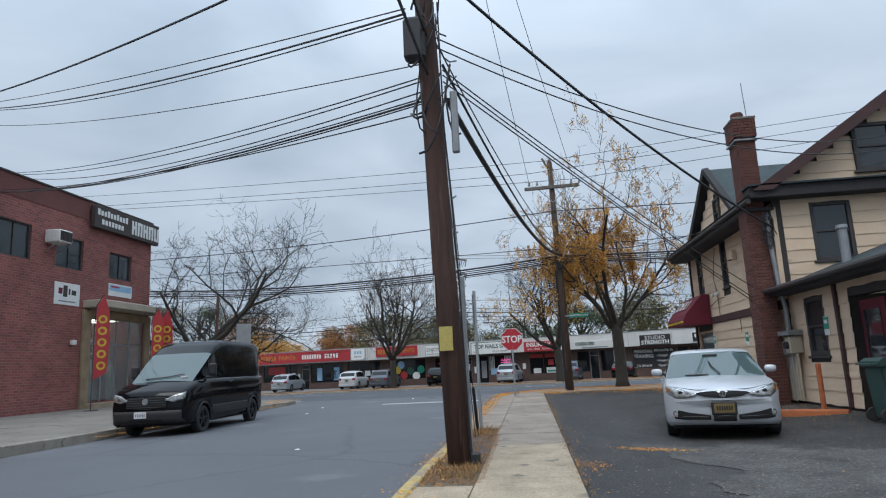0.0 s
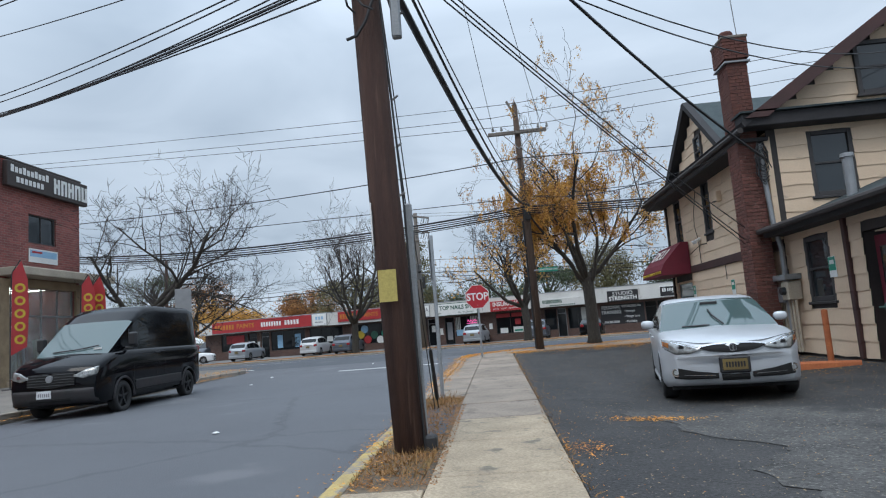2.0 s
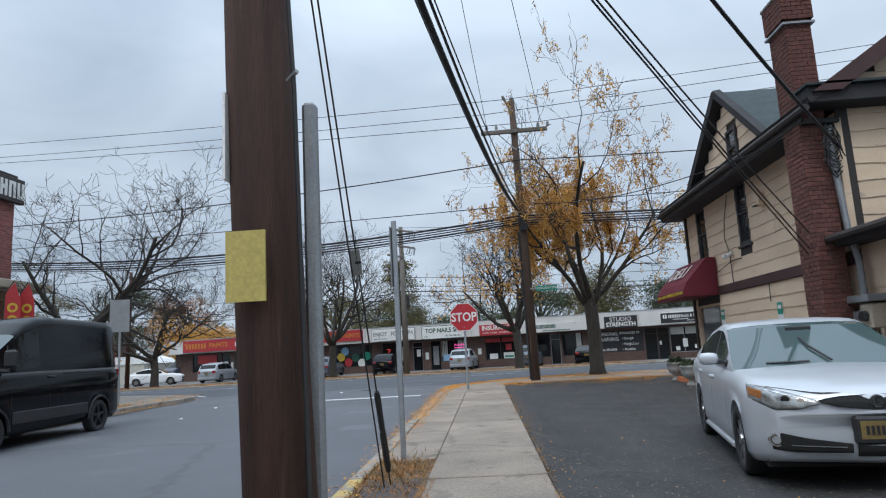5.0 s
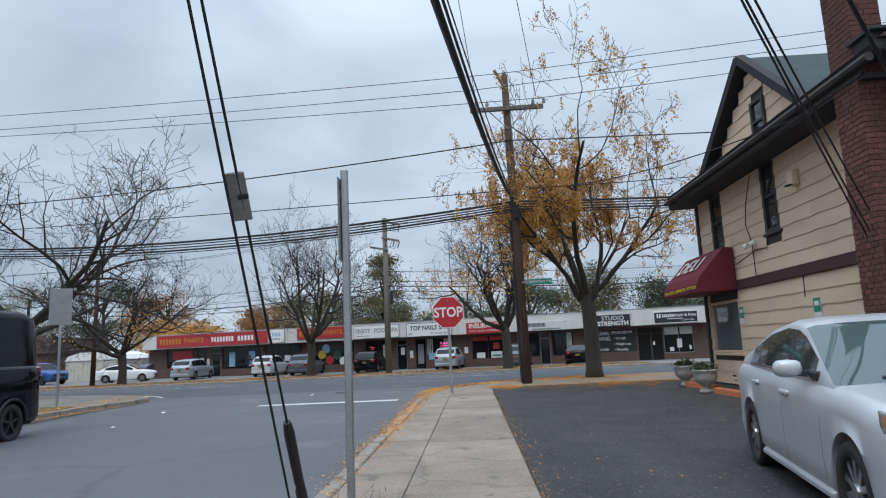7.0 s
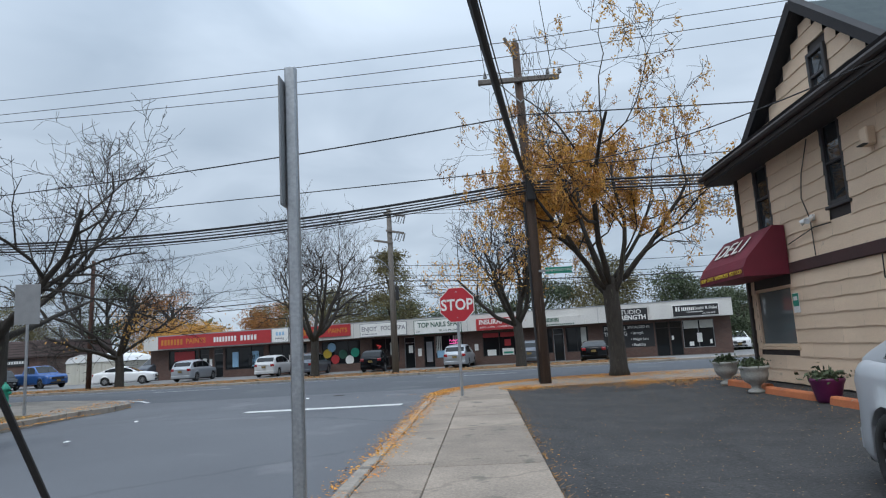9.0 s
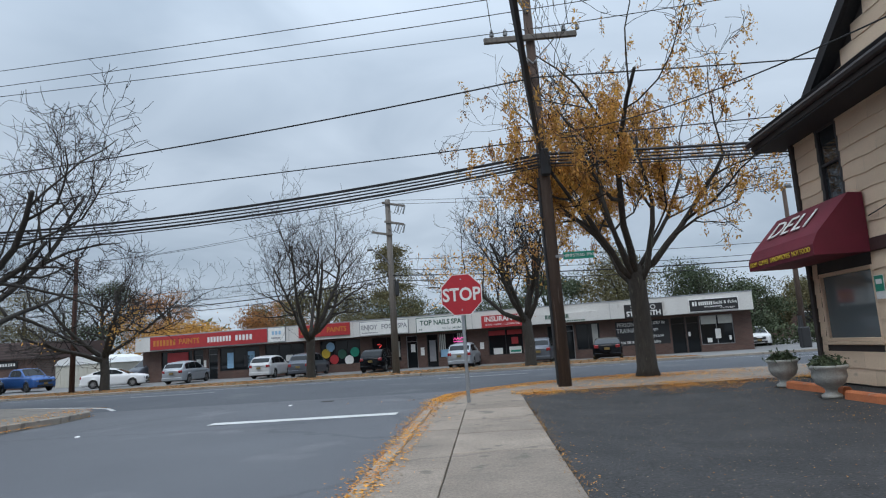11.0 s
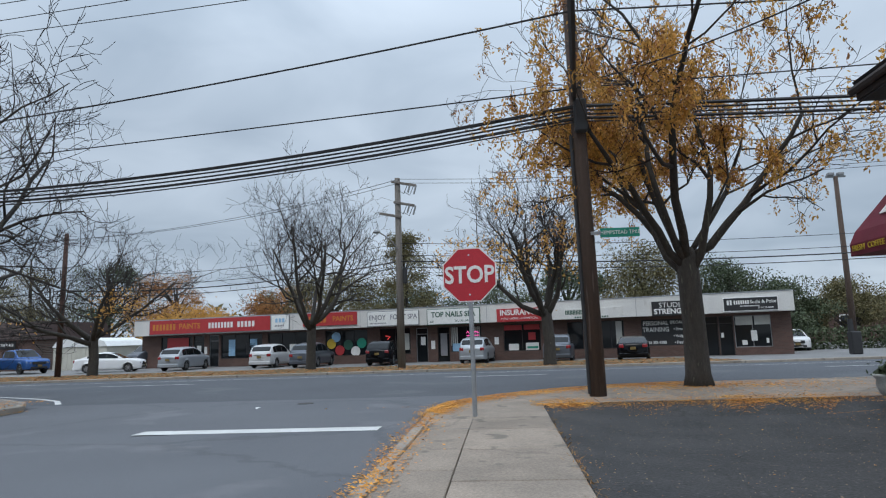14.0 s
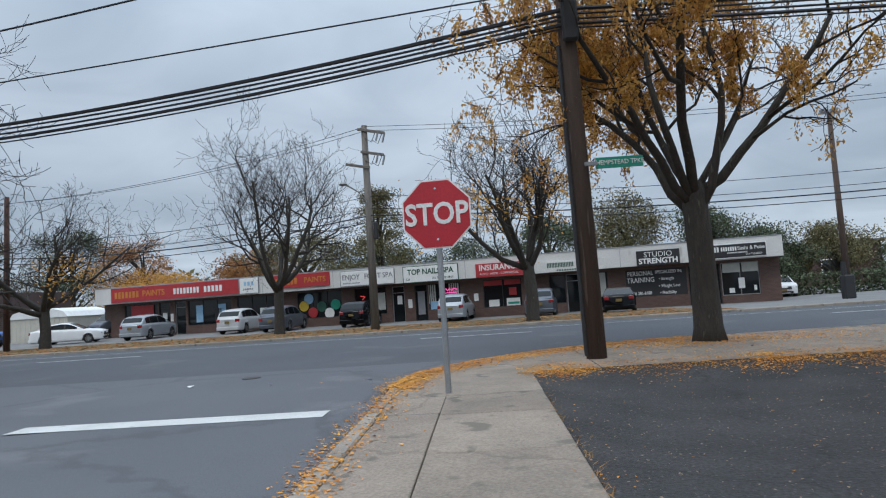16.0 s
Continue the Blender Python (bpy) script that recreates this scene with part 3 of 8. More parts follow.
# left pavement, rising to the brick building
bm = B()
poly(bm, [(-11.5, -20, 0.12), (-11.5, 25.2, 0.12), (-19.0, 25.2, 0.3), (-19.0, -20, 0.3)])
poly(bm, [(-11.5, 25.2, 0.12), (-11.2, 26.6, 0.12), (-11.35, 28.0, 0.12), (-12.0, 28.9, 0.12), (-13.0, 29.7, 0.12), (-16, 31.3, 0.12), (-20, 32.5, 0.12), (-60, 33.3, 0.12), (-60, 28, 0.3), (-19.0, 28, 0.3), (-19.0, 25.2, 0.3)])
structure("left_pavement", bm, CONCRETE_LEFT, "broad concrete sidewalk before the carpet shop")
bm = B()
poly(bm, [(-12.6, 17.5, 0.16), (-11.6, 17.5, 0.13), (-11.6, 24.8, 0.13), (-12.6, 24.8, 0.16)])
structure("verge_ground", bm, VERGE, "leaf-strewn strip by the kerb")

# far side of the turnpike: verge, lot
bm = B()
poly(bm, [(-160, 42.0, land(42) + 0.1), (9.5, 42.0, land(42) + 0.1), (9.5, 54.0, land(54) + 0.1), (-160, 55.6, land(55.6) + 0.1)])
structure("far_verge_ground", bm, VERGE, "grass verge under brown leaves")
bm = B()
poly(bm, [(-160, 55.62, land(55.62) + 0.06), (9.5, 54.02, land(54) + 0.06), (9.5, 56, land(56) + 0.06), (-160, 56, land(56) + 0.06)])
poly(bm, [(9.52, 42.06, land(42) + 0.06), (160, 42.06, land(42) + 0.06), (160, 56, land(56) + 0.06), (9.52, 56, land(56) + 0.06)])
poly(bm, [(-160, 56, land(56) + 0.06), (160, 56, land(56) + 0.06), (160, 120, land(56) + 0.06), (-160, 120, land(56) + 0.06)])
structure("far_lot_pavement", bm, FAR_LOT, "pale concrete forecourt of the shops")

# ---- openings and walls ----
def wall_with_holes(u0, u1, z0, z1, holes, place, thick, material, name, parent=None, structure_kind=True):
    """A wall with depth, cut in blocks round its openings. place(u, d, z) gives the world point, d going into the wall."""
    b = B()
    us = sorted({u0, u1, *[h[0] for h in holes], *[h[1] for h in holes]})
    zs = sorted({z0, z1, *[h[2] for h in holes], *[h[3] for h in holes]})
    cache = {}

    def v(u, d, z):
        k = (round(u, 4), d, round(z, 4))
        if k not in cache:
            cache[k] = b.verts.new(place(u, d, z))
        return cache[k]

    def solid(i, j):
        if not (0 <= i < len(us) - 1 and 0 <= j < len(zs) - 1):
            return False
        cu, cz = (us[i] + us[i + 1]) / 2, (zs[j] + zs[j + 1]) / 2
        return not any(h[0] < cu < h[1] and h[2] < cz < h[3] for h in holes)

    for i in range(len(us) - 1):
        for j in range(len(zs) - 1):
            if not solid(i, j):
                continue
            a, c, e, f = us[i], us[i + 1], zs[j], zs[j + 1]
            for d in (0, thick):
                b.faces.new((v(a, d, e), v(c, d, e), v(c, d, f), v(a, d, f)))
            for di, dj, q in ((-1, 0, ((a, e), (a, f))), (1, 0, ((c, e), (c, f))), (0, -1, ((a, e), (c, e))), (0, 1, ((a, f), (c, f)))):
                if not solid(i + di, j + dj):
                    (p, q1), (r, s) = q
                    b.faces.new((v(p, 0, q1), v(r, 0, s), v(r, thick, s), v(p, thick, q1)))
    bmesh.ops.recalc_face_normals(b, faces=b.faces)
    ob = part(name, b, material, parent)
    if parent is None and structure_kind:
        tagged(ob, kind="structure")
    return ob


def sash_window(name, w, h, m, label, parent=None, frame_w=0.07, mullions=(), rails=(0.5,), frame_mat=None, pane=None, curtain=None, sill=True):
    """A window: frame, sill, rails and panes, lying in its opening; local x across, z up, y out of the wall."""
    fm, pm = frame_mat or WINFRAME, pane or GLASS
    win = new(name)
    win.parent = parent
    win.matrix_local = m
    tagged(win, label, "" if parent else "window", "", "" if parent else "structure")
    b = B()
    for x0, x1, z0, z1 in ((-w / 2, -w / 2 + frame_w, 0, h), (w / 2 - frame_w, w / 2, 0, h), (-w / 2 + frame_w, w / 2 - frame_w, 0, frame_w), (-w / 2 + frame_w, w / 2 - frame_w, h - frame_w, h)):
        box(b, x0, x1, -0.05, 0.045, z0, z1, 0.008)
    part("window_frame", b, fm, win)
    if sill:
        part("window_sill", box(B(), -w / 2 - 0.06, w / 2 + 0.06, 0.0, 0.09, -0.06, -0.002, 0.01), fm, win)
    xs = [-w / 2 + frame_w, *[-w / 2 + w * q for q in mullions], w / 2 - frame_w]
    zs = [frame_w, *[h * q for q in rails], h - frame_w]
    for q in xs[1:-1]:
        part("mullion", box(B(), q - 0.02, q + 0.02, -0.03, 0.03, frame_w, h - frame_w, 0.005), fm, win)
    for k, q in enumerate(zs[1:-1]):
        part("sash_rail", box(B(), -w / 2 + frame_w, w / 2 - frame_w, -0.028, 0.034, q - 0.025, q + 0.025, 0.005), fm, win)
    for i in range(len(xs) - 1):
        for j in range(len(zs) - 1):
            part("pane", box(B(), xs[i] + 0.003, xs[i + 1] - 0.003, -0.02 + 0.012 * j, -0.012 + 0.012 * j, zs[j], zs[j + 1]), pm, win)
    if curtain:
        part("curtain", box(B(), -w / 2 + frame_w, w / 2 - frame_w, -0.09, -0.08, h * curtain[0], h * curtain[1]), CURTAIN, win)
    return win


# ---- the brick carpet shop ----
NX, NY, NZ, NT = -19.0, 28.72, 0.15, 9.15
def west(u, d, z):
    return (NX - d, u, z)
shop = tagged(thing("carpet_shop_building", (0, 0, 0)), "two-storey dark red brick shop with a flat roof", "building")
holes = [(15.6, 17.2, 6.05, 7.4), (19.2, 20.8, 6.05, 7.4), (22.15, 23.75, 6.0, 7.3), (25.5, 27.15, 5.95, 7.15), (24.35, 28.3, 0.55, 4.1)]
wall_with_holes(-14, NY, NZ, 8.3, holes, west, 0.3, BRICK_RED, "wall", shop)
part("upper_band", box(B(), NX - 0.3, NX + 0.02, -14, 24.0, 8.3, 9.1), BRICK_SMOOTH, shop, "smooth dark brick band")
part("upper_band", box(B(), NX - 0.3, NX + 0.01, 24.0, NY, 8.3, 9.1), BRICK_RED, shop)
part("coping", box(B(), NX - 0.35, NX + 0.07, -14, NY + 0.06, 9.1, 9.18, 0.01), TRIM, shop)
part("north_wall", box(B(), -34, NX - 0.3, NY - 0.3, NY, NZ, 9.1), BRICK_RED_X, shop)
part("roof", box(B(), -34, NX - 0.3, -14, NY - 0.3, 8.7, 8.8), TRIM, shop)
part("back_wall", box(B(), -34.3, -34, -14, NY, NZ, 9.1), BRICK_RED, shop)
part("floor_slab", box(B(), -34, NX - 0.3, -14, NY - 0.3, 0.3, 0.5), INTERIOR, shop)
part("inner_wall", box(B(), NX - 6, NX - 5.9, 15, NY - 0.3, 0.5, 8.6), INTERIOR, shop)
part("ceiling_slab", box(B(), NX - 5.9, NX - 0.3, 15, NY - 0.3, 4.4, 4.6), BEIGE, shop)
for k in range(4):
    part("tube_light", box(B(), NX - 4.2, NX - 1.0, 24.8 + k, 24.9 + k, 4.2, 4.25), TUBE, shop, "white fluorescent tube")
for y, w, h, zb in ((16.4, 1.6, 1.35, 6.05), (20.0, 1.6, 1.35, 6.05), (22.95, 1.6, 1.3, 6.0), (26.32, 1.65, 1.2, 5.95)):
    sash_window("window", w, h, pose(NX - 0.1, y, zb, 0, 0, -90), "dark framed sliding window", shop, 0.06, (0.5,), (), None, None, (0.05, 0.95) if y > 26 or y < 21 else None)
part("pier", box(B(), NX + 0.0, NX + 0.12, 23.85, 24.35, 0.2, 4.4, 0.02), STONE, shop, "tan stone pier")
part("pier", box(B(), NX + 0.0, NX + 0.12, 28.3, 28.72, 0.2, 4.4, 0.02), STONE, shop, "tan stone pier")
part("lintel", box(B(), NX + 0.002, NX + 0.1, 24.35, 28.3, 4.1, 4.45), STONE, shop)
part("canopy", box(B(), NX - 0.1, NX + 0.95, 23.9, 29.9, 4.48, 4.8, 0.03), BEIGE, shop, "flat beige concrete canopy")
part("step", box(B(), NX, NX + 0.5, 24.2, 28.4, 0.2, 0.5, 0.02), CONCRETE_OLD, shop)
for k in range(5):
    y = 24.38 + 0.97 * k
    part("shopfront_post", box(B(), NX - 0.12, NX - 0.06, y - 0.03, y + 0.03, 0.55, 4.1), DULLSTEEL, shop)
    if k < 4:
        part("shopfront_pane", box(B(), NX - 0.1, NX - 0.09, y + 0.03, y + 0.94, 0.6, 2.95), SHOPGLASS, shop)
        part("shopfront_pane", box(B(), NX - 0.1, NX - 0.09, y + 0.03, y + 0.94, 3.02, 4.08), SHOPGLASS, shop)
        part("shopfront_rail", box(B(), NX - 0.12, NX - 0.07, y + 0.03, y + 0.94, 2.95, 3.02), DULLSTEEL, shop)
for k in range(5):
    part("shelf", box(B(), NX - 2.6, NX - 2.1, 24.5, 28.1, 0.9 + 0.6 * k, 0.94 + 0.6 * k), SIGN_WHITE, shop, "white metal shop shelf")
for k in range(4):
    part("shelf_post", box(B(), NX - 2.12, NX - 2.06, 24.6 + 1.1 * k, 24.66 + 1.1 * k, 0.5, 3.6), SIGN_WHITE, shop)
for k in range(7):
    y = 24.7 + 0.5 * k
    part("carpet_roll", cyl(B(), (NX - 1.2 - 0.2 * (k % 3), y, 0.5), (NX - 1.3 - 0.2 * (k % 3), y, 2.1 + 0.3 * (k % 2)), 0.16, 0.16, 10), (CURTAIN, STONE, BRICK_SMOOTH)[k % 3], shop)
# sign above the corner: the trade name is kept as plain bars
sg = tagged(thing("shop_sign", (NX + 0.16, 26.42, 8.5), "long dark brown shop sign with white lettering bars", "sign", yaw=90))
part("sign_board", box(B(), -2.42, 2.5, -0.12, 0.1, -0.5, 0.5, 0.02), SIGN_BROWN, sg)
for k in range(5):
    x = 0.22 + k * 0.46
    b = box(B(), x, x + 0.13, -0.14, -0.12, -0.33, 0.33)
    box(b, x + 0.24, x + 0.37, -0.14, -0.12, -0.33, 0.33)
    box(b, x + 0.13, x + 0.24, -0.14, -0.12, (-0.06, 0.2, -0.06, 0.2, -0.33)[k], (0.1, 0.33, 0.1, 0.33, -0.2)[k])
    part("letter_bar", b, SIGN_WHITE, sg, "white block letter shape")
for k in range(10):
    part("letter_bar", box(B(), -2.25 + 0.22 * k, -2.1 + 0.22 * k, -0.135, -0.12, 0.08, 0.3 + 0.06 * (k % 3 == 0)), SIGN_WHITE, sg)
for k in range(7):
    part("letter_bar", box(B(), -1.95 + 0.23 * k, -1.8 + 0.23 * k, -0.135, -0.12, -0.3, -0.08), SIGN_WHITE, sg)
# air conditioner in the upper window
ac = tagged(thing("air_conditioner", (NX + 0.35, 21.85, 6.85), "white window air conditioner on a bracket", "air conditioner", yaw=-90))
part("casing", box(B(), -0.38, 0.38, -0.35, 0.3, 0, 0.5, 0.03), FASCIA, ac)
for k in range(9):
    part("louvre", box(B(), -0.33 + 0.075 * k, -0.27 + 0.075 * k, 0.3, 0.312, 0.06, 0.44), TRIM, ac)
part("bracket", tube(B(), [(-0.32, 0.25, 0), (-0.32, -0.35, -0.35)], 0.02), DULLSTEEL, ac)
part("bracket", tube(B(), [(0.32, 0.25, 0), (0.32, -0.35, -0.35)], 0.02), DULLSTEEL, ac)
# posters on the wall
ps = tagged(thing("wall_poster", (NX + 0.01, 22.9, 4.95), "white poster with a dark scrawled logo shape", "poster", yaw=90))
part("sheet", box(B(), -0.75, 0.72, -0.02, 0, -0.45, 0.45), SIGN_WHITE, ps)
for k, (x, w, h) in enumerate(((-0.42, 0.22, 0.3), (-0.14, 0.24, 0.42), (0.1, 0.1, 0.3), (0.36, 0.26, 0.26))):
    part("mark", box(B(), x - w / 2, x + w / 2, -0.028, -0.02, -0.02 - (0.1 if k == 1 else 0), h - 0.08, 0.003), SIGN_BROWN if k else MAROON, ps)
part("mark", box(B(), -0.5, 0.5, -0.028, -0.02, -0.33, -0.28), LETTER_GREY, ps)
bn = tagged(thing("wall_banner", (NX + 0.01, 26.35, 5.45), "pale blue and white banner under the window", "banner", yaw=90))
part("sheet", box(B(), -0.86, 0.86, -0.02, 0, -0.28, 0.28), SIGN_WHITE, bn)
part("mark", box(B(), -0.8, 0.8, -0.027, -0.02, -0.05, 0.22), BLUE_PALE, bn)
part("mark", box(B(), -0.7, -0.1, -0.032, -0.027, 0.1, 0.18), SIGN_RED, bn)
lb = tagged(thing("wall_light", (NX + 0.02, 23.3, 3.0), "small white box light on the brick wall", "light"))
part("housing", box(B(), 0, 0.16, -0.12, 0.12, -0.1, 0.1, 0.02), SIGN_WHITE, lb)
# feather flags
def feather_flag(x, y, h, label, yaw):
    fl = tagged(thing("feather_flag", (x, y, 0.25), label, "flag", "feather flags by the shop door", yaw))
    part("pole", tube(B(), [(0, 0, 0), (0, 0, h * 0.7), (0.05, 0, h * 0.9), (0.3, 0, h)], 0.018), PLASTIC, fl)
    b = B()
    out = [(0.02, h * 0.26), (0.5, h * 0.32), (0.56, h * 0.6), (0.52, h * 0.85), (0.33, h * 0.99), (0.06, h * 0.9)]
    prism(b, out, 1, -0.006, 0.006)
    part("banner_cloth", b, SIGN_RED, fl)
    for k in range(5):
        zz = h * (0.38 + 0.1 * k)
        part("letter_mark", lathe_y(0.17, 0.09, 0.011, (0.29, 0, zz)), YELLOW, fl, "yellow letter shape")
    part("foot", box(B(), -0.25, 0.25, -0.2, 0.2, 0, 0.04, 0.01), PLASTIC, fl)
def lathe_y(r0, r1, d, at):
    b = B()
    n = 14
    for s in (-1, 1):
        lo = [b.verts.new((at[0] + r0 * math.cos(2 * math.pi * i / n), s * d, at[2] + r0 * math.sin(2 * math.pi * i / n))) for i in range(n)]
        hi = [b.verts.new((at[0] + r1 * math.cos(2 * math.pi * i / n), s * d, at[2] + r1 * math.sin(2 * math.pi * i / n))) for i in range(n)]
        skin(b, lo, hi)
    return b
feather_flag(-17.6, 22.75, 4.6, "red feather flag with yellow letter shapes", 42)
feather_flag(-17.3, 26.2, 4.3, "red feather flag with yellow letter shapes", 20)
feather_flag(-17.2, 26.8, 4.3, "red feather flag with yellow letter shapes", 15)

# ---- the cream house with the deli ----
HX, HS, HN, HE = 5.9, 15.9, 24.6, 12.7      # west wall, south wall, north wall, east wall
EAVE, BAND = 4.95, 2.47
house = tagged(thing("deli_house"), "two-storey cream shingled house with dark trim and green roofs", "house")
core_w = [(17.0, 17.54, 3.5, 4.92), (22.92, 23.68, 3.4, 4.9), (20.0, 20.68, 3.4, 4.95), (22.5, 24.3, 0.85, 2.15)]
wall_with_holes(HS, HN, 0.05, 5.4, core_w, lambda u, d, z: (HX + 0.04 + d, u, z), 0.2, TRIM, "west_wall_core", house)
core_s = [(6.82, 7.8, 3.5, 5.0)]
wall_with_holes(HX + 0.24, HE, 0.05, 5.6, core_s, lambda u, d, z: (u, HS + 0.04 + d, z), 0.2, TRIM, "south_wall_core", house)
part("north_wall", box(B(), HX + 0.24, HE, HN - 0.2, HN, 0.05, 5.4), SIDING, house)
part("east_wall", box(B(), HE - 0.2, HE, HS + 0.24, HN - 0.2, 0.05, 5.4), SIDING, house)
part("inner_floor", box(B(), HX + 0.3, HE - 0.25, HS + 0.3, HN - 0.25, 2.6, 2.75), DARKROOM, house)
rs = random.Random(9)
def siding(name, u0, u1, z0, z1, holes, place, row=0.29, clip=None, parent=None):
    """Courses of wide shingles, thick at the foot, split round openings; clip(z) narrows them to a gable."""
    z = z0
    while z < z1 - 0.03:
        top = min(z + row, z1)
        a, c = u0, u1
        if clip:
            a, c = clip((z + top) / 2)
        spans = [(a, c)]
        for h in holes:
            if h[2] < top - 0.02 and h[3] > z + 0.02:
                spans = [s for p in spans for s in ((p[0], min(p[1], h[0])), (max(p[0], h[1]), p[1])) if s[1] - s[0] > 0.02]
        for s0, s1 in spans:
            u = s0
            while u < s1 - 0.01:
                e = min(u + rs.uniform(1.1, 1.9), s1)
                if s1 - e < 0.25:
                    e = s1
                b = B()
                n = 4
                for k in range(n):
                    p, q = u + (e - u) * k / n, u + (e - u) * (k + 1) / n
                    w0, w1 = 0.012 * math.sin(7 * p + z * 5), 0.012 * math.sin(7 * q + z * 5)
                    foot0, foot1 = place(p + 0.002 * (k == 0), -0.026, z + w0), place(q - 0.002 * (k == n - 1), -0.026, z + w1)
                    b.faces.new([b.verts.new(v) for v in (foot0, foot1, place(q, -0.006, top + 0.014), place(p, -0.006, top + 0.014))])
                    b.faces.new([b.verts.new(v) for v in (place(p, 0.03, z + w0), place(q, 0.03, z + w1), foot1, foot0)])
                bmesh.ops.remove_doubles(b, verts=b.verts, dist=0.0005)
                part("siding_shingle", b, SIDING, parent)
                u = e
        z = top
pw = lambda u, d, z: (HX + 0.03 + d, u, z)
pS = lambda u, d, z: (u, HS + 0.03 + d, z)
ww = part("west_wall", box(B(), HX - 0.03, HX + 0.036, HS, HN, BAND - 0.11, BAND + 0.11, 0.01), TRIM_RED, house, "red-brown belt board")
siding("w", HS, HN, 0.1, BAND - 0.11, core_w, pw, 0.28, None, ww)
siding("w", HS, HN, BAND + 0.11, EAVE + 0.1, core_w, pw, 0.28, None, ww)
sw = part("south_wall", box(B(), HX - 0.03, HX + 0.1, HS - 0.03, HS + 0.1, 2.6, EAVE, 0.01), SIDING, house)
siding("s", HX + 0.1, HE, 2.6, 5.15, core_s, pS, 0.3, None, sw)
part("corner_board", box(B(), HX - 0.045, HX + 0.1, HN - 0.1, HN + 0.03, 0.1, EAVE, 0.01), TRIM, house)
# windows
sash_window("window", 0.76, 1.5, pose(HX + 0.06, 23.3, 3.4, 0, 0, 90), "dark framed sash window", house, 0.08)
sash_window("window", 0.68, 1.55, pose(HX + 0.06, 20.34, 3.4, 0, 0, 90), "dark framed sash window", house, 0.09, (), (0.5,), None, None, (0.1, 0.35))
sash_window("window", 0.54, 1.42, pose(HX + 0.06, 17.27, 3.5, 0, 0, 90), "narrow dark framed sash window beside the chimney", house, 0.08)
sash_window("window", 0.98, 1.5, pose(7.31, HS + 0.06, 3.5, 0, 0, 180), "dark framed sash window", house, 0.1)
sash_window("window", 1.8, 1.3, pose(HX + 0.06, 23.4, 0.85, 0, 0, 90), "shop window with posters, pale blinds and reflection toned into the pane", house, 0.07, (), (), SIDING, GLASS_DELI)
# belt hood and main roof: gable to the south, ridge along y
RX, RZ = 9.3, 7.93
part("gable_board", box(B(), 5.3, 13.3, HS - 0.42, HS + 0.1, 5.12, 5.42, 0.02), SOFFIT, house, "dark hipped hood under the gable")
b = B()
prism(b, [(5.25, 5.42), (13.35, 5.42), (13.35, 5.46), (5.25, 5.46)], 1, HS - 0.5, HS + 0.1)
part("hood_roof", b, SHINGLE, house)
def main_clip(z):
    k = max(0.05, (RZ - 0.3 - z) / 0.67)
    return RX - k, RX + k
gw = part("gable_wall", prism(B(), [(RX - 3.3, 5.4), (RX + 3.3, 5.4), (RX, RZ - 0.28)], 1, HS + 0.05, HS + 0.15), TRIM, house)
gh = [(8.1, 8.95, 5.75, 6.95)]
siding("g", 5, 13, 5.46, RZ - 0.5, gh, pS, 0.3, main_clip, gw)
sash_window("window", 0.95, 1.25, pose(8.55, HS - 0.005, 5.72, 0, 0, 180), "dark framed attic sash window", house, 0.1)
def roof_slab(a, b_, c, d, name, material, t=0.12):
    """A sloping slab with thickness through four corners."""
    b = B()
    n = (Vector(b_) - Vector(a)).cross(Vector(d) - Vector(a)).normalized()
    n = n if n.z > 0 else -n
    lo = [b.verts.new(Vector(p) - n * t) for p in (a, b_, c, d)]
    hi = [b.verts.new(p) for p in (a, b_, c, d)]
    for i in range(4):
        b.faces.new((lo[i], lo[(i + 1) % 4], hi[(i + 1) % 4], hi[i])).material_index = 1
    b.faces.new(lo).material_index = 1
    b.faces.new(hi)
    bmesh.ops.recalc_face_normals(b, faces=b.faces)
    return part(name, b, [material, SOFFIT], house)
NYR = HN + 0.45
roof_slab((5.26, HS - 0.45, 5.22), (5.26, NYR, 5.22), (RX, NYR, RZ), (RX, HS - 0.45, RZ), "west_roof", SHINGLE)
roof_slab((13.34, HS - 0.45, 5.22), (13.34, NYR, 5.22), (RX, NYR, RZ), (RX, HS - 0.45, RZ), "east_roof", SHINGLE)
for sx in (-1, 1):
    part("rake_board", prism(B(), [(RX + sx * 3.95, 5.3), (RX, RZ + 0.02), (RX, RZ - 0.3), (RX + sx * 3.46, 5.3)], 1, HS - 0.5, HS - 0.44), TRIM_RED, house)
    part("rake_soffit", prism(B(), [(RX + sx * 3.7, 5.44), (RX, RZ - 0.12), (RX, RZ - 0.3), (RX + sx * 3.4, 5.44)], 1, HS - 0.44, HS + 0.03), SOFFIT, house)
part("eave_soffit", box(B(), 5.3, HX + 0.04, HS - 0.1, NYR - 0.1, 4.86, 4.94), SOFFIT, house)
part("eave_fascia", box(B(), 5.28, 5.33, HS - 0.1, NYR - 0.05, 4.9, 5.12), TRIM, house)
part("gutter", tube(B(), [(5.24, HS - 0.4, 5.06), (5.24, NYR, 5.06)], 0.07, 8), TRIM, house)
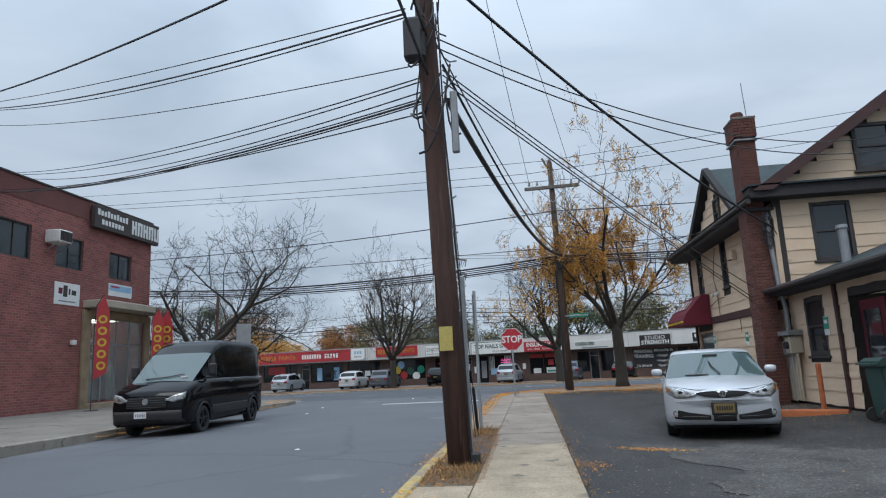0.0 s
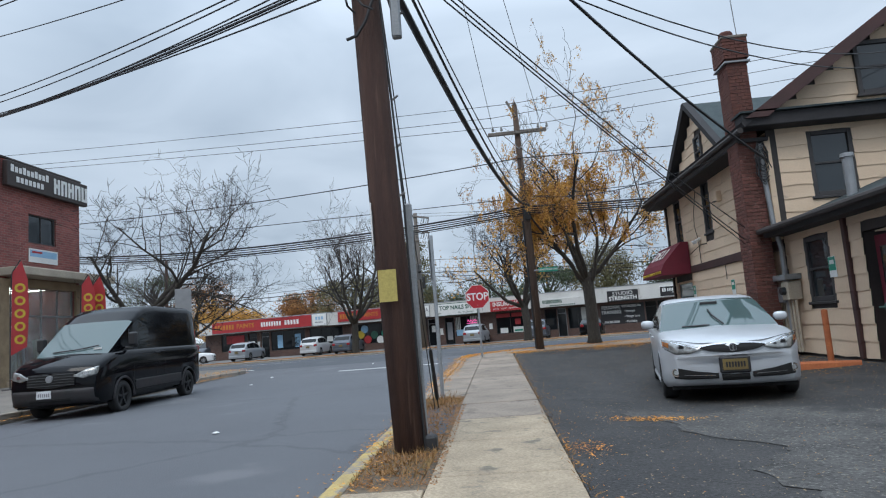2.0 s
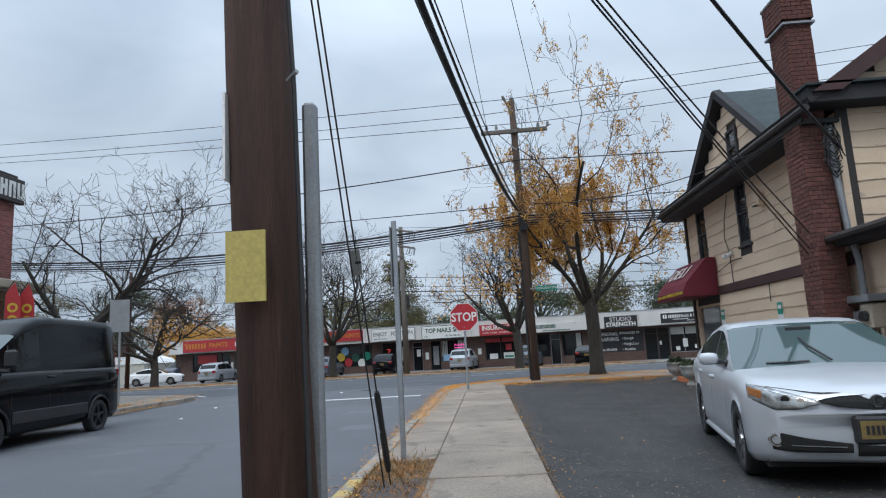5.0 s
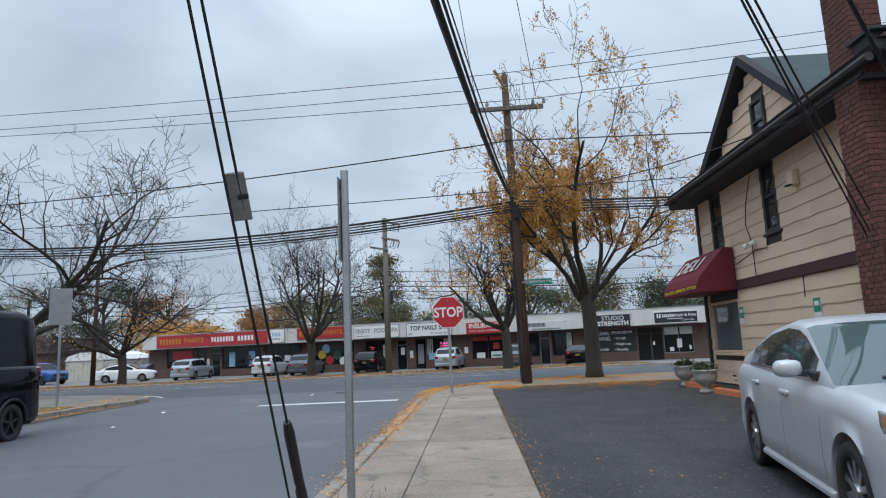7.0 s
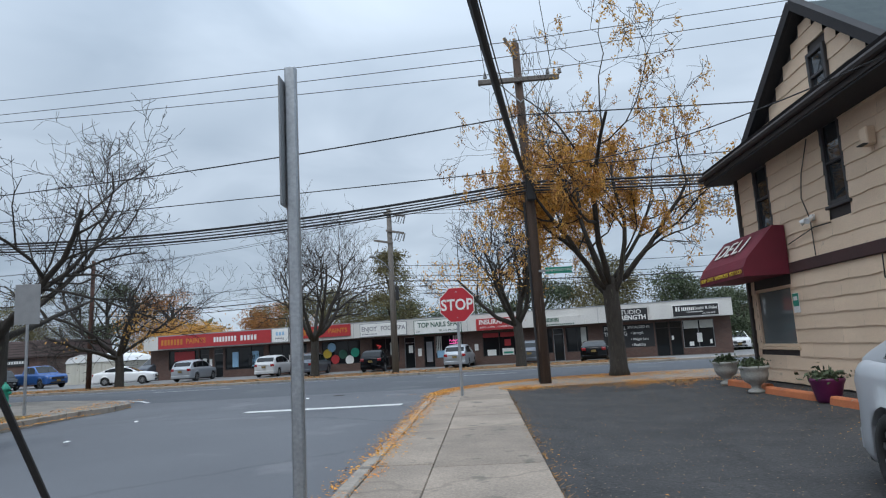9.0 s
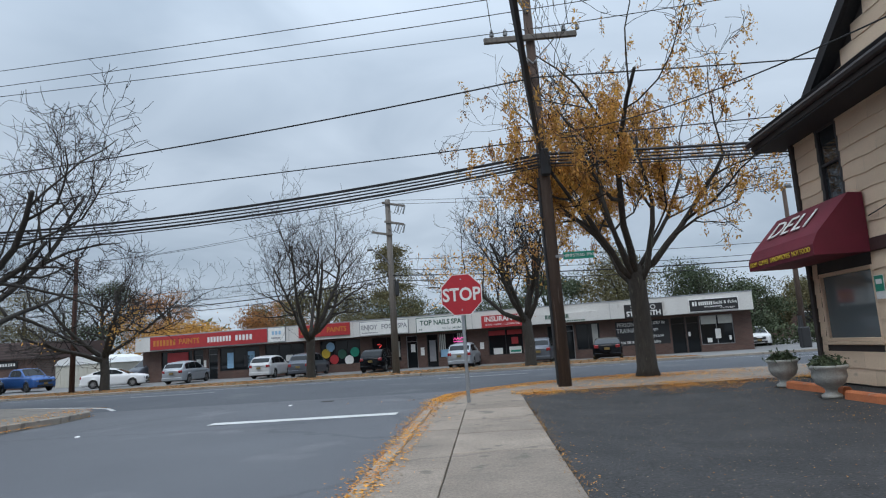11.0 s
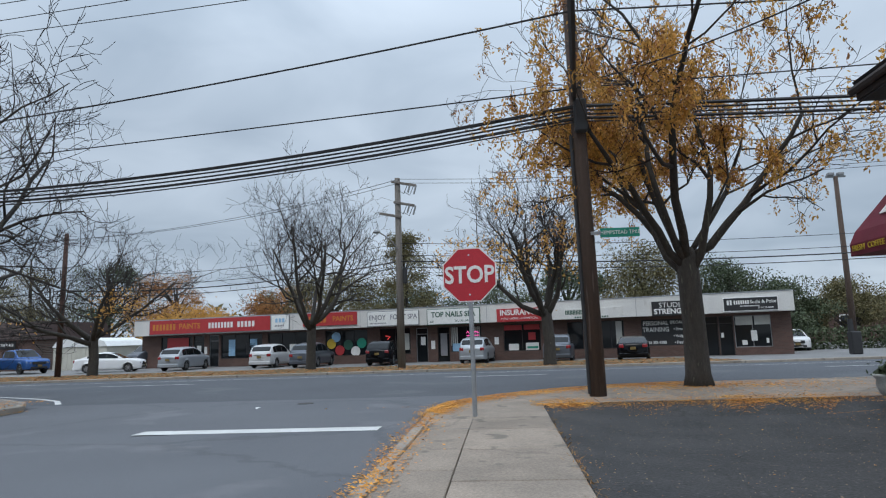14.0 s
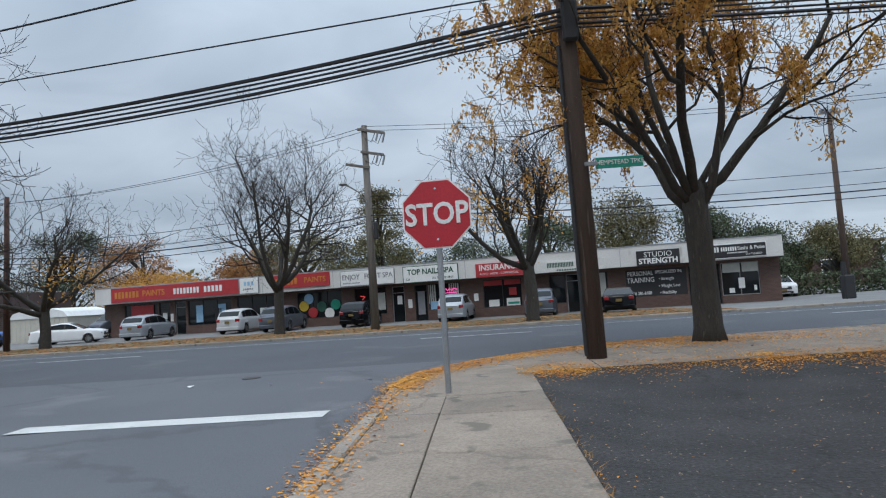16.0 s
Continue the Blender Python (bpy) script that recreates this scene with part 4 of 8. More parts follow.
# cross gable facing west
GY, GZ, GX = 20.6, 7.37, 5.76
for s, foot in ((1, 24.05), (-1, 18.1)):
    fz = 5.0 if s > 0 else 5.35
    roof_slab((GX, foot, fz), (RX, foot, fz), (RX, GY, GZ), (GX, GY, GZ), "dormer_roof", SHINGLE)
    part("rake_board", tube(B(), [(GX, foot, fz - 0.02), (GX, GY, GZ - 0.02)], 0.13, 4), SOFFIT, house)
dw = part("dormer_wall", prism(B(), [(18.6, 5.1), (23.8, 5.1), (GY, GZ - 0.25)], 0, HX + 0.05, HX + 0.15), TRIM, house)
def dorm_clip(z):
    k = (GZ - 0.3 - z) / (GZ - 0.3 - 5.1) * 2.6
    return GY - max(0.05, k), GY + max(0.05, k * 1.1)
siding("d", 18, 24, 5.1, 7.0, [(20.02, 20.62, 5.35, 6.3)], pw, 0.28, dorm_clip, dw)
sash_window("window", 0.62, 0.95, pose(HX - 0.005, 20.32, 5.35, 0, 0, 90), "small dark attic sash window", house, 0.08)
# low extension towards the lot
EX = 6.0
ext_h = [(14.05, 15.05, 1.18, 2.5), (11.2, 12.9, 0.1, 2.35)]
wall_with_holes(8.0, HS, 0.05, 2.75, ext_h, lambda u, d, z: (EX + 0.04 + d, u, z), 0.2, TRIM, "extension_core", house)
pe = lambda u, d, z: (EX + 0.03 + d, u, z)
ew = part("extension_wall", box(B(), EX - 0.05, EX + 0.05, 13.32, 13.44, 0.1, 2.7, 0.01), TRIM_RED, house, "red-brown corner board")
siding("e", 8.0, HS, 0.12, 2.7, ext_h, pe, 0.3, None, ew)
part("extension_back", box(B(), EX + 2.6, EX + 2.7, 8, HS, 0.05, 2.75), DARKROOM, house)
part("extension_end", box(B(), EX + 0.24, EX + 2.6, 8, 8.1, 0.05, 2.75), SIDING, house)
sash_window("window", 1.0, 1.32, pose(EX + 0.06, 14.55, 1.18, 0, 0, 90), "dark framed sash window", house, 0.1)
roof_slab((5.55, 7.7, 2.8), (5.55, HS + 0.1, 2.8), (8.8, HS + 0.1, 3.95), (8.8, 7.7, 3.95), "extension_roof", SHINGLE, 0.14)
part("gutter", tube(B(), [(5.5, 7.7, 2.8), (5.5, HS + 0.2, 2.8)], 0.07, 8), TRIM, house)
part("porch_ceiling", box(B(), 5.6, EX + 0.04, 7.8, HS, 2.66, 2.74), SOFFIT, house)
door = new("door")
door.parent = house
tagged(door, "dark glazed back door")
part("door_leaf", box(B(), EX + 0.18, EX + 0.22, 11.9, 12.85, 0.1, 2.25, 0.01), MAROON, door)
part("door_pane", box(B(), EX + 0.165, EX + 0.18, 12.1, 12.7, 1.1, 2.05), GLASS, door)
# vent pipe, bell box and lamp
vp = tagged(thing("roof_vent_pipe", (6.9, 14.6, 3.2), "grey metal vent pipe on the low roof", "vent pipe"))
part("pipe", cyl(B(), (0, 0, -0.1), (0, 0, 0.85), 0.1, 0.1, 14), DULLSTEEL, vp)
part("cap", cyl(B(), (0, 0, 0.85), (0, 0, 0.93), 0.13, 0.12, 14), DULLSTEEL, vp)
vb = tagged(thing("wall_vent", (HX - 0.05, 19.12, 4.08), "small cream vent hood on the shingles", "vent"))
part("hood", box(B(), -0.09, 0.06, -0.1, 0.1, 0, 0.3, 0.02), SIDING, vb)
part("flap", box(B(), -0.16, -0.08, -0.09, 0.09, 0.0, 0.02), TRIM, vb)
fl = tagged(thing("flood_light", (HX - 0.04, 21.2, 3.3), "white twin flood light on the wall", "light"))
part("base", box(B(), -0.03, 0.03, -0.06, 0.06, -0.06, 0.06, 0.01), SIGN_WHITE, fl)
for s in (-1, 1):
    part("lamp_head", cyl(B(), (-0.03, 0.05 * s, 0), (-0.17, 0.12 * s, -0.08), 0.035, 0.06, 12), SIGN_WHITE, fl)
# loose cables hanging on the shingles
for pts in ([(21.03, 4.8), (21.4, 4.2), (21.52, 3.76), (21.3, 3.3), (21.28, 2.58)], [(22.3, 2.95), (21.2, 3.12), (20.61, 3.1)], [(19.28, 2.34), (19.3, 1.95)]):
    cb_ = tagged(thing("wall_cable"), "thin dark cable hanging loose on the shingles", "cable", "cables on the house wall")
    part("strand", tube(B(), [(HX - 0.03, y, z) for y, z in pts], 0.011, 5), WIRE, cb_)
coil = tagged(thing("cable_coil", (5.72, 15.72, 4.35)), "tangle of black service cables at the wall corner", "cable")
rc = random.Random(31)
for k in range(9):
    part("loop", tube(B(), [(0.16 * math.cos(q) * rc.uniform(0.6, 1.1), 0.05 * rc.uniform(-1, 1), 0.3 * math.sin(q) + 0.05 * k - 0.2) for q in np.linspace(0, 5.5, 9)], 0.012, 5), WIRE, coil)
# notices in green and white
for y, z, x in ((18.97, 1.52, HX), (22.35, 1.55, HX), (14.0, 1.62, EX)):
    nt = tagged(thing("wall_notice", (x - 0.005, y, z), "small green and white parking notice", "notice", "parking notices", -90))
    part("plate", box(B(), -0.13, 0.13, 0, 0.008, 0, 0.4), SIGN_WHITE, nt)
    part("plate_green", box(B(), -0.12, 0.12, -0.004, 0.0, 0.13, 0.39), SIGN_GREEN, nt)
    part("text_bar", box(B(), -0.08, 0.08, -0.007, -0.004, 0.25, 0.33), SIGN_WHITE, nt)
# awning over the deli corner
aw = tagged(thing("deli_awning", (0, 0, 0), "maroon canvas awning with white and yellow lettering", "awning"))
A0, A1, AD = 22.4, 25.1, 0.95
b = B()
prof = [(HX - 0.02, 3.38), (HX - 0.25, 3.4), (HX - 0.85, 2.75), (HX - 0.95, 2.55), (HX - 0.95, 2.36), (HX - 0.02, 2.36)]
prism(b, prof, 1, A0, A1)
part("canvas", b, MAROON, aw)
sl = math.degrees(math.atan2(0.65, 0.6))
for letter, yy in (("D", 24.42), ("E", 23.95), ("L", 23.5), ("I", 23.14)):
    lettering("letter", letter, 0.62, SIGN_WHITE, Matrix.Translation((HX - 0.575, yy, 3.095)) @ Matrix(((0, 0.68, -0.735, 0), (-1, 0, 0, 0), (0, 0.735, 0.68, 0), (0, 0, 0, 1))), aw, 1.25, 0.0)
for words, yy in (("FRESH", 24.85), ("COFFEE", 24.37), ("SANDWICHES", 23.66), ("HOT", 23.03), ("FOOD", 22.68)):
    lettering("letters", words, 0.128, YELLOW, Matrix.Translation((HX - 0.958, yy, 2.47)) @ Matrix(((0, 0, -1, 0), (-1, 0, 0, 0), (0, 1, 0, 0), (0, 0, 0, 1))), aw, 1.0)
# downpipe, cable runs and meters at the chimney corner
dp = tagged(thing("downpipe", (0, 0, 0), "weathered grey downpipe beside the chimney", "downpipe"))
part("pipe", tube(B(), [(5.75, 15.82, 4.8), (5.75, 15.82, 3.9), (5.8, 15.8, 2.9), (5.85, 15.72, 2.4), (5.85, 15.7, 0.2)], 0.055, 8), DULLSTEEL, dp)
mt = tagged(thing("electric_meter", (5.9, 15.55, 0), "grey electric meter boxes with conduits", "meter"))
part("meter_box", box(B(), -0.2, 0.1, -0.2, 0.1, 1.25, 1.65, 0.02), BEIGE, mt)
part("meter_box", box(B(), -0.18, 0.1, 0.15, 0.5, 1.2, 1.55, 0.02), DULLSTEEL, mt)
part("meter_shelf", box(B(), -0.25, 0.1, -0.25, 0.6, 1.68, 1.8, 0.01), DULLSTEEL, mt)
part("dial", cyl(B(), (-0.2, -0.05, 1.45), (-0.28, -0.05, 1.45), 0.09, 0.08, 16), GLASS, mt)
for k in range(5):
    part("conduit", tube(B(), [(-0.06, -0.2 + 0.15 * k, 1.25), (-0.06, -0.2 + 0.15 * k, 0.15)], 0.028, 6), BEIGE, mt)

# ---- poles, signs, wires ----
pole1 = tagged(thing("utility_pole", (-1.42, 7.45, 0.03), "thick dark creosoted utility pole leaning over the kerb", "utility pole", "utility poles"))
P1TOP = (-0.48, 0.1, 14.2)
part("shaft", tube(B(), [(0, 0, -0.1), (-0.11, 0.02, 2.6), (-0.22, 0.05, 6.3), P1TOP], [0.166, 0.158, 0.138, 0.115], 18), POLEWOOD, pole1, smooth=True)
part("notice", box(B(), -0.185, -0.01, -0.225, -0.21, 1.5, 1.81), PAPER_YELLOW, pole1, "faded yellow paper notice")
part("number_plate", box(B(), -0.24, -0.228, -0.12, 0.12, 2.08, 2.5), SIGN_WHITE, pole1, "white plate seen from its edge")
part("ground_wire", tube(B(), [(0.14, -0.1, 0.0), (0.1, -0.11, 2.5), (0.0, -0.1, 4.6), (-0.02, -0.06, 6.5)], 0.012, 5), WIRE, pole1)
part("riser_guard", box(B(), 0.1, 0.2, -0.12, -0.03, 4.2, 5.1, 0.015), DULLSTEEL, pole1, "grey riser guard")
part("terminal_box", box(B(), -0.5, -0.2, -0.32, -0.08, 5.55, 6.2, 0.05), PLASTIC, pole1, "black cable terminal")
for k in range(3):
    part("step_bolt", cyl(B(), (0.06, -0.08, 2.55 + 0.5 * k), (0.12, -0.13, 2.57 + 0.5 * k), 0.012, 0.012, 6), DULLSTEEL, pole1)
part("conduit_guard", box(B(), 0.08, 0.15, 0.07, 0.14, 0.0, 2.5, 0.015), DULLSTEEL, pole1, "grey metal conduit guard")
part("base_clamp", box(B(), 0.12, 0.25, -0.1, 0.06, 0.02, 0.2, 0.02), PLASTIC, pole1)
rw = random.Random(12)
for k in range(16):
    z0 = rw.uniform(5.2, 7.4)
    a = (rw.uniform(-0.45, 0.2), rw.uniform(-0.3, 0.1), z0)
    c = (rw.uniform(-0.55, 0.25), rw.uniform(-0.35, 0.1), z0 - rw.uniform(0.5, 1.3))
    mid = ((a[0] + c[0]) / 2 + rw.uniform(-0.3, 0.3), (a[1] + c[1]) / 2 - 0.12, min(a[2], c[2]) - rw.uniform(-0.2, 0.3))
    pts = [tuple((1 - q) ** 2 * a[i] + 2 * q * (1 - q) * mid[i] + q * q * c[i] for i in range(3)) for q in (0, 0.2, 0.4, 0.6, 0.8, 1)]
    part("cable_loop", tube(B(), pts, rw.uniform(0.008, 0.018), 5), WIRE, pole1)

pole2 = tagged(thing("utility_pole", (1.14, 27.17, 0.05), "tall brown utility pole with a crossarm", "utility pole", "utility poles"))
part("shaft", tube(B(), [(0, 0, -0.1), (-0.05, 0, 5), (-0.13, 0, 10.1)], [0.165, 0.145, 0.11], 14), POLEBROWN, pole2, smooth=True)
part("crossarm", box(B(), -1.2, 1.2, -0.06, 0.06, -0.07, 0.07, 0.01, pose(-0.12, -0.16, 8.89, 0, -2.0, 4)), POLEGREY, pole2)
for x in (-1.1, -0.75, 0.75, 1.1):
    part("insulator", lathe(B(), [(0.02, 0), (0.06, 0.02), (0.06, 0.08), (0.03, 0.1), (0.05, 0.13), (0.02, 0.2)], 10, (x, -0.14, 9.0)), DULLSTEEL, pole2)
part("top_bracket", tube(B(), [(-0.14, -0.1, 9.6), (-0.45, -0.12, 10.25)], 0.05, 6), POLEGREY, pole2)
part("top_insulator", lathe(B(), [(0.02, 0), (0.07, 0.03), (0.07, 0.1), (0.03, 0.18)], 10, (-0.13, 0, 10.1)), DULLSTEEL, pole2)
for s in (-1, 1):
    part("brace", tube(B(), [(-0.1, -0.13, 8.2), (0.62 * s - 0.1, -0.13, 8.85)], 0.018, 5), DULLSTEEL, pole2)
part("splice_box", box(B(), -0.16, 0.1, -0.3, -0.14, 5.2, 5.9, 0.04), PLASTIC, pole2, "black splice enclosure")
part("conduit", tube(B(), [(-0.16, -0.05, 0.1), (-0.2, -0.05, 3.3), (-0.22, -0.05, 5.2)], 0.04, 8), PLASTIC, pole2)
ss = tagged(thing("street_name_sign", (1.35, 27.0, 3.22), "green street name sign with white lettering", "sign", yaw=3))
part("sign_plate", box(B(), 0.0, 0.76, -0.01, 0.01, -0.09, 0.09, 0.004), SIGN_GREEN, ss)
part("clamp", box(B(), -0.18, 0.02, -0.02, 0.02, -0.03, 0.03), DULLSTEEL, ss)
lettering("letters", "HEMPSTEAD TPKE", 0.105, SIGN_WHITE, Matrix.Translation((0.385, -0.012, 0)) @ pose(0, 0, 0, 90), ss, 0.92)

def far_pole(x, y, h, mat_, label, lean=0.0, r=0.16):
    p = tagged(thing("utility_pole", (x, y, land(y) + 0.05), label, "utility pole", "utility poles"))
    part("shaft", tube(B(), [(0, 0, -0.1), (lean * h, 0, h)], [r, r * 0.7], 10), mat_, p, smooth=True)
    return p
pole3 = far_pole(-5.6, 46.2, 9.6, POLEGREY, "grey utility pole with transformer arms and a street light", 0.0, 0.2)
for z, x0, x1 in ((9.35, -0.3, 1.0), (8.3, -0.2, 0.9), (7.6, -0.95, 0.2)):
    part("crossarm", box(B(), x0, x1, -0.05, 0.05, -0.06, 0.06, 0.01, pose(0, -0.15, z, 0, 12, 0)), POLEGREY, pole3)
for x, z in ((0.55, 9.15), (0.85, 9.05), (0.5, 8.1), (0.8, 8.0)):
    part("fuse_holder", tube(B(), [(x, -0.16, z - 0.35), (x + 0.12, -0.16, z + 0.1)], 0.05, 6), DULLSTEEL, pole3)
    part("jumper", tube(B(), [(x, -0.16, z + 0.1), (x - 0.2, -0.2, z - 0.4), (x - 0.5, -0.16, z - 0.2)], 0.018, 5), WIRE, pole3)
part("lamp_arm", tube(B(), [(0, -0.1, 5.9), (-0.35, -0.5, 6.4), (-0.75, -1.0, 6.65)], 0.035, 6), DULLSTEEL, pole3)
part("lamp_head", lathe(B(), [(0.02, -0.08), (0.16, -0.05), (0.19, 0.0), (0.1, 0.1), (0.02, 0.12)], 12, (-0.9, -1.15, 6.68)), DULLSTEEL, pole3, "grey cobra-head lamp")
part("terminal", box(B(), 0.2, 0.4, -0.2, 0.0, 4.2, 5.0, 0.04), PLASTIC, pole3)
far_pole(-26.2, 50.0, 8.4, POLEWOOD, "thin dark utility pole on the verge", 0.02, 0.17)
far_pole(-30, 34.6, 13.0, POLEGREY, "utility pole on the far corner", 0, 0.18)
far_pole(40, 28.2, 14.2, POLEGREY, "utility pole along the turnpike", 0, 0.18)
lp = tagged(thing("light_mast", (17.6, 50.0, land(50)), "tall rusty light mast with twin lamps", "lamp post"))
part("mast", tube(B(), [(0, 0, 0), (0, 0, 9.5)], [0.17, 0.11], 10), POLEBROWN, lp, smooth=True)
part("crossbar", box(B(), -0.5, 0.5, -0.05, 0.05, 9.45, 9.55), DULLSTEEL, lp)
for s in (-1, 1):
    part("lamp_head", box(B(), 0.25 * s - 0.16, 0.25 * s + 0.16, -0.14, 0.14, 9.55, 9.72, 0.03), DULLSTEEL, lp)
part("base_box", box(B(), -0.26, 0.26, -0.24, 0.24, 0.05, 1.25, 0.06), PLASTIC, lp, "black bin-shaped base")
part("base_neck", cyl(B(), (-0.1, 0, 1.25), (-0.1, 0, 1.9), 0.17, 0.14, 10), PLASTIC, lp)

# stop sign on a galvanised post
st = tagged(thing("stop_sign", (-1.105, 24.36, 0.09), "red octagonal stop sign on a steel post", "sign", yaw=-6))
b = box(B(), -0.035, 0.035, 0.0, 0.03, -0.1, 2.55, 0.006)
box(b, -0.012, 0.012, -0.012, 0.0, -0.1, 1.8)
part("post", b, STEEL, st)
def octagon(r, y0, y1, m_):
    out = [(r * math.cos(math.pi / 8 + i * math.pi / 4), 2.16 + r * math.sin(math.pi / 8 + i * math.pi / 4)) for i in range(8)]
    return prism(B(), out, 1, y0, y1)
part("border", octagon(0.455, -0.02, -0.012, None), SIGN_WHITE, st, "white border")
part("face", octagon(0.435, -0.026, -0.02, None), RED, st)
lettering("letters", "STOP", 0.37, SIGN_WHITE, Matrix.Translation((0, -0.028, 2.15)) @ pose(0, 0, 0, 90), st, 0.88, 0.008)
for z in (1.85, 2.47):
    part("bolt", cyl(B(), (0, -0.034, z), (0, -0.02, z), 0.014, 0.014, 8), CHROME, st)

# plain post with an edge-on parking sign
sp2 = tagged(thing("parking_sign_post", (-1.5, 12.0, 0.05), "grey steel post with a sign seen edge-on", "sign post"))
b = box(B(), -0.03, 0.03, -0.025, 0.025, -0.1, 2.78, 0.008)
part("post", b, STEEL, sp2)
part("sign_plate", box(B(), -0.045, -0.035, -0.09, 0.09, 2.0, 2.7, 0.003), DULLSTEEL, sp2)
# sign seen from its back on the far corner
sp3 = tagged(thing("sign_post", (-12.35, 25.0, 0.1), "steel post with a sign seen from the back", "sign post", yaw=15))
part("post", box(B(), -0.03, 0.03, -0.03, 0.03, -0.05, 3.4, 0.006), STEEL, sp3)
part("sign_plate", box(B(), -0.3, 0.3, -0.05, -0.035, 2.35, 3.4, 0.004), DULLSTEEL, sp3)

# guy wires with their plastic guards and an anchor
gy = tagged(thing("guy_wire", (0, 0, 0), "twin guy wires with dark plastic guards", "guy wire"))
for k, (a, top) in enumerate((((-1.495, 10.56, 0.06), (-1.488, 7.5, 4.95)), ((-1.452, 10.66, 0.06), (-1.448, 7.5, 4.9)))):
    a = Vector(a)
    part("strand", tube(B(), [a, top], 0.007, 6), WIRE, gy)
    d = (Vector(top) - a).normalized()
    if k:
        part("guard", tube(B(), [a + d * 0.2, a + d * 0.26, a + d * 0.62, a + d * 0.66], [0.02, 0.03, 0.03, 0.022], 9), PLASTIC, gy)
        part("guard", tube(B(), [a + d * 0.6 + Vector((0.015, 0, 0)), a + d * 0.68, a + d * 1.02, a + d * 1.08], [0.016, 0.026, 0.028, 0.02], 9), PLASTIC, gy)
        c = a + d * 2.3
        tg = part("tag", box(B(), -0.05, 0.03, -0.006, 0.006, -0.11, 0.11, 0.005, Matrix.Translation(c) @ pose(0, 0, 0, 32, -6, 10)), DULLSTEEL, gy, "weathered grey plastic tag")
        part("tag_strap", box(B(), -0.015, 0.03, -0.012, 0.012, -0.012, 0.012, 0.003, Matrix.Translation(c) @ pose(0, 0, 0, 32, -6, 10)), PLASTIC, tg)

# overhead wires
def wire(a, b, sag, r, label="black cable strung between utility poles", group="overhead wires"):
    a, b = Vector(a), Vector(b)
    n = 22
    pts = [a.lerp(b, i / n) - Vector((0, 0, 4 * sag * (i / n) * (1 - i / n))) for i in range(n + 1)]
    ob = new("overhead_wire", mesh_of(tube(B(), pts, r, 5), "overhead_wire", WIRE))
    return tagged(ob, label, "cable", group)
LP, RP = (-30, 34.6), (40, 28.2)
P2 = (1.05, 27.0)
for z, zl, sag, r, dx in ((5.82, 7.35, 0.86, 0.04, 0), (5.73, 7.27, 0.87, 0.022, 0.05), (5.65, 7.2, 0.9, 0.022, -0.05), (5.57, 7.12, 0.92, 0.034, 0.0), (5.5, 7.05, 0.94, 0.016, 0.0),
                          (6.2, 7.3, 0.08, 0.016, 0), (7.85, 8.5, 0.42, 0.022, 0)):
    wire((P2[0] + dx, P2[1], z), (LP[0], LP[1] - 0.2, zl), sag, r)
    wire((P2[0] + dx, P2[1], z), (RP[0], RP[1] - 0.2, zl + 0.1), sag * 0.8, r * 0.9)
for x, y, z, zl, zr in ((0.92, 27.1, 10.2, 12.8, 13.9), (0.05, 26.95, 9.62, 12.15, 13.3), (2.05, 27.05, 9.25, 11.9, 12.9)):
    wire((x, y, z), (LP[0] + (x - 1) * 0.3, LP[1] - 0.1, zl), 0.12, 0.012, "thin power line strung between poles")
    wire((x, y, z), (RP[0], RP[1] + (x - 1) * 0.2, zr), 0.12, 0.012, "thin power line strung between poles")
# along the side street, pole to pole
p1 = Vector((-1.42, 7.45, 0.03))
wire(p1 + Vector((0.05, 0.1, 5.05)), (1.0, 26.95, 5.95), 0.5, 0.05, "thick black cable bundle")
wire(p1 + Vector((0.0, 0.1, 5.6)), (1.0, 26.95, 6.1), 0.45, 0.022)
wire(p1 + Vector((-0.1, 0.1, 6.0)), (1.05, 26.95, 6.4), 0.4, 0.012)
wire(p1 + Vector((-0.4, 0.1, 13.9)), (0.05, 26.95, 9.1), 0.1, 0.01, "thin power line strung between poles")
wire(p1 + Vector((-0.4, 0.1, 13.7)), (2.0, 26.95, 9.2), 0.1, 0.01, "thin power line strung between poles")
# towards the street behind
for z in (10.3, 9.6, 9.4, 6.0, 5.4):
    wire(p1 + Vector((-0.2, 0, z)), (-1.6, -26, z + 0.2), 0.5, 0.02 if z < 7 else 0.011)
# service drops to the house
wire(p1 + Vector((-0.25, 0, 7.3)), (5.85, 15.78, 4.4), 0.32, 0.028, "thick black service drop")
wire((1.1, 27.0, 6.3), (5.75, 16.0, 4.9), 0.5, 0.012, "thin service drop to the house")
for k, (z, ye, ze) in enumerate(((5.32, 16.12, 2.6), (5.42, 16.05, 2.68), (5.5, 15.98, 2.95))):
    wire(p1 + Vector((0.0, 0.05, z)), (5.24, ye, ze), 0.03 + 0.05 * k, 0.011, "thin service drop to the house")
for z, xe, ze in ((6.0, 9.2, 6.55), (5.85, 9.4, 6.2)):
    wire(p1 + Vector((-0.1, 0, z)), (xe, HS - 0.52, ze), 0.85, 0.011, "thin service drop to the house")
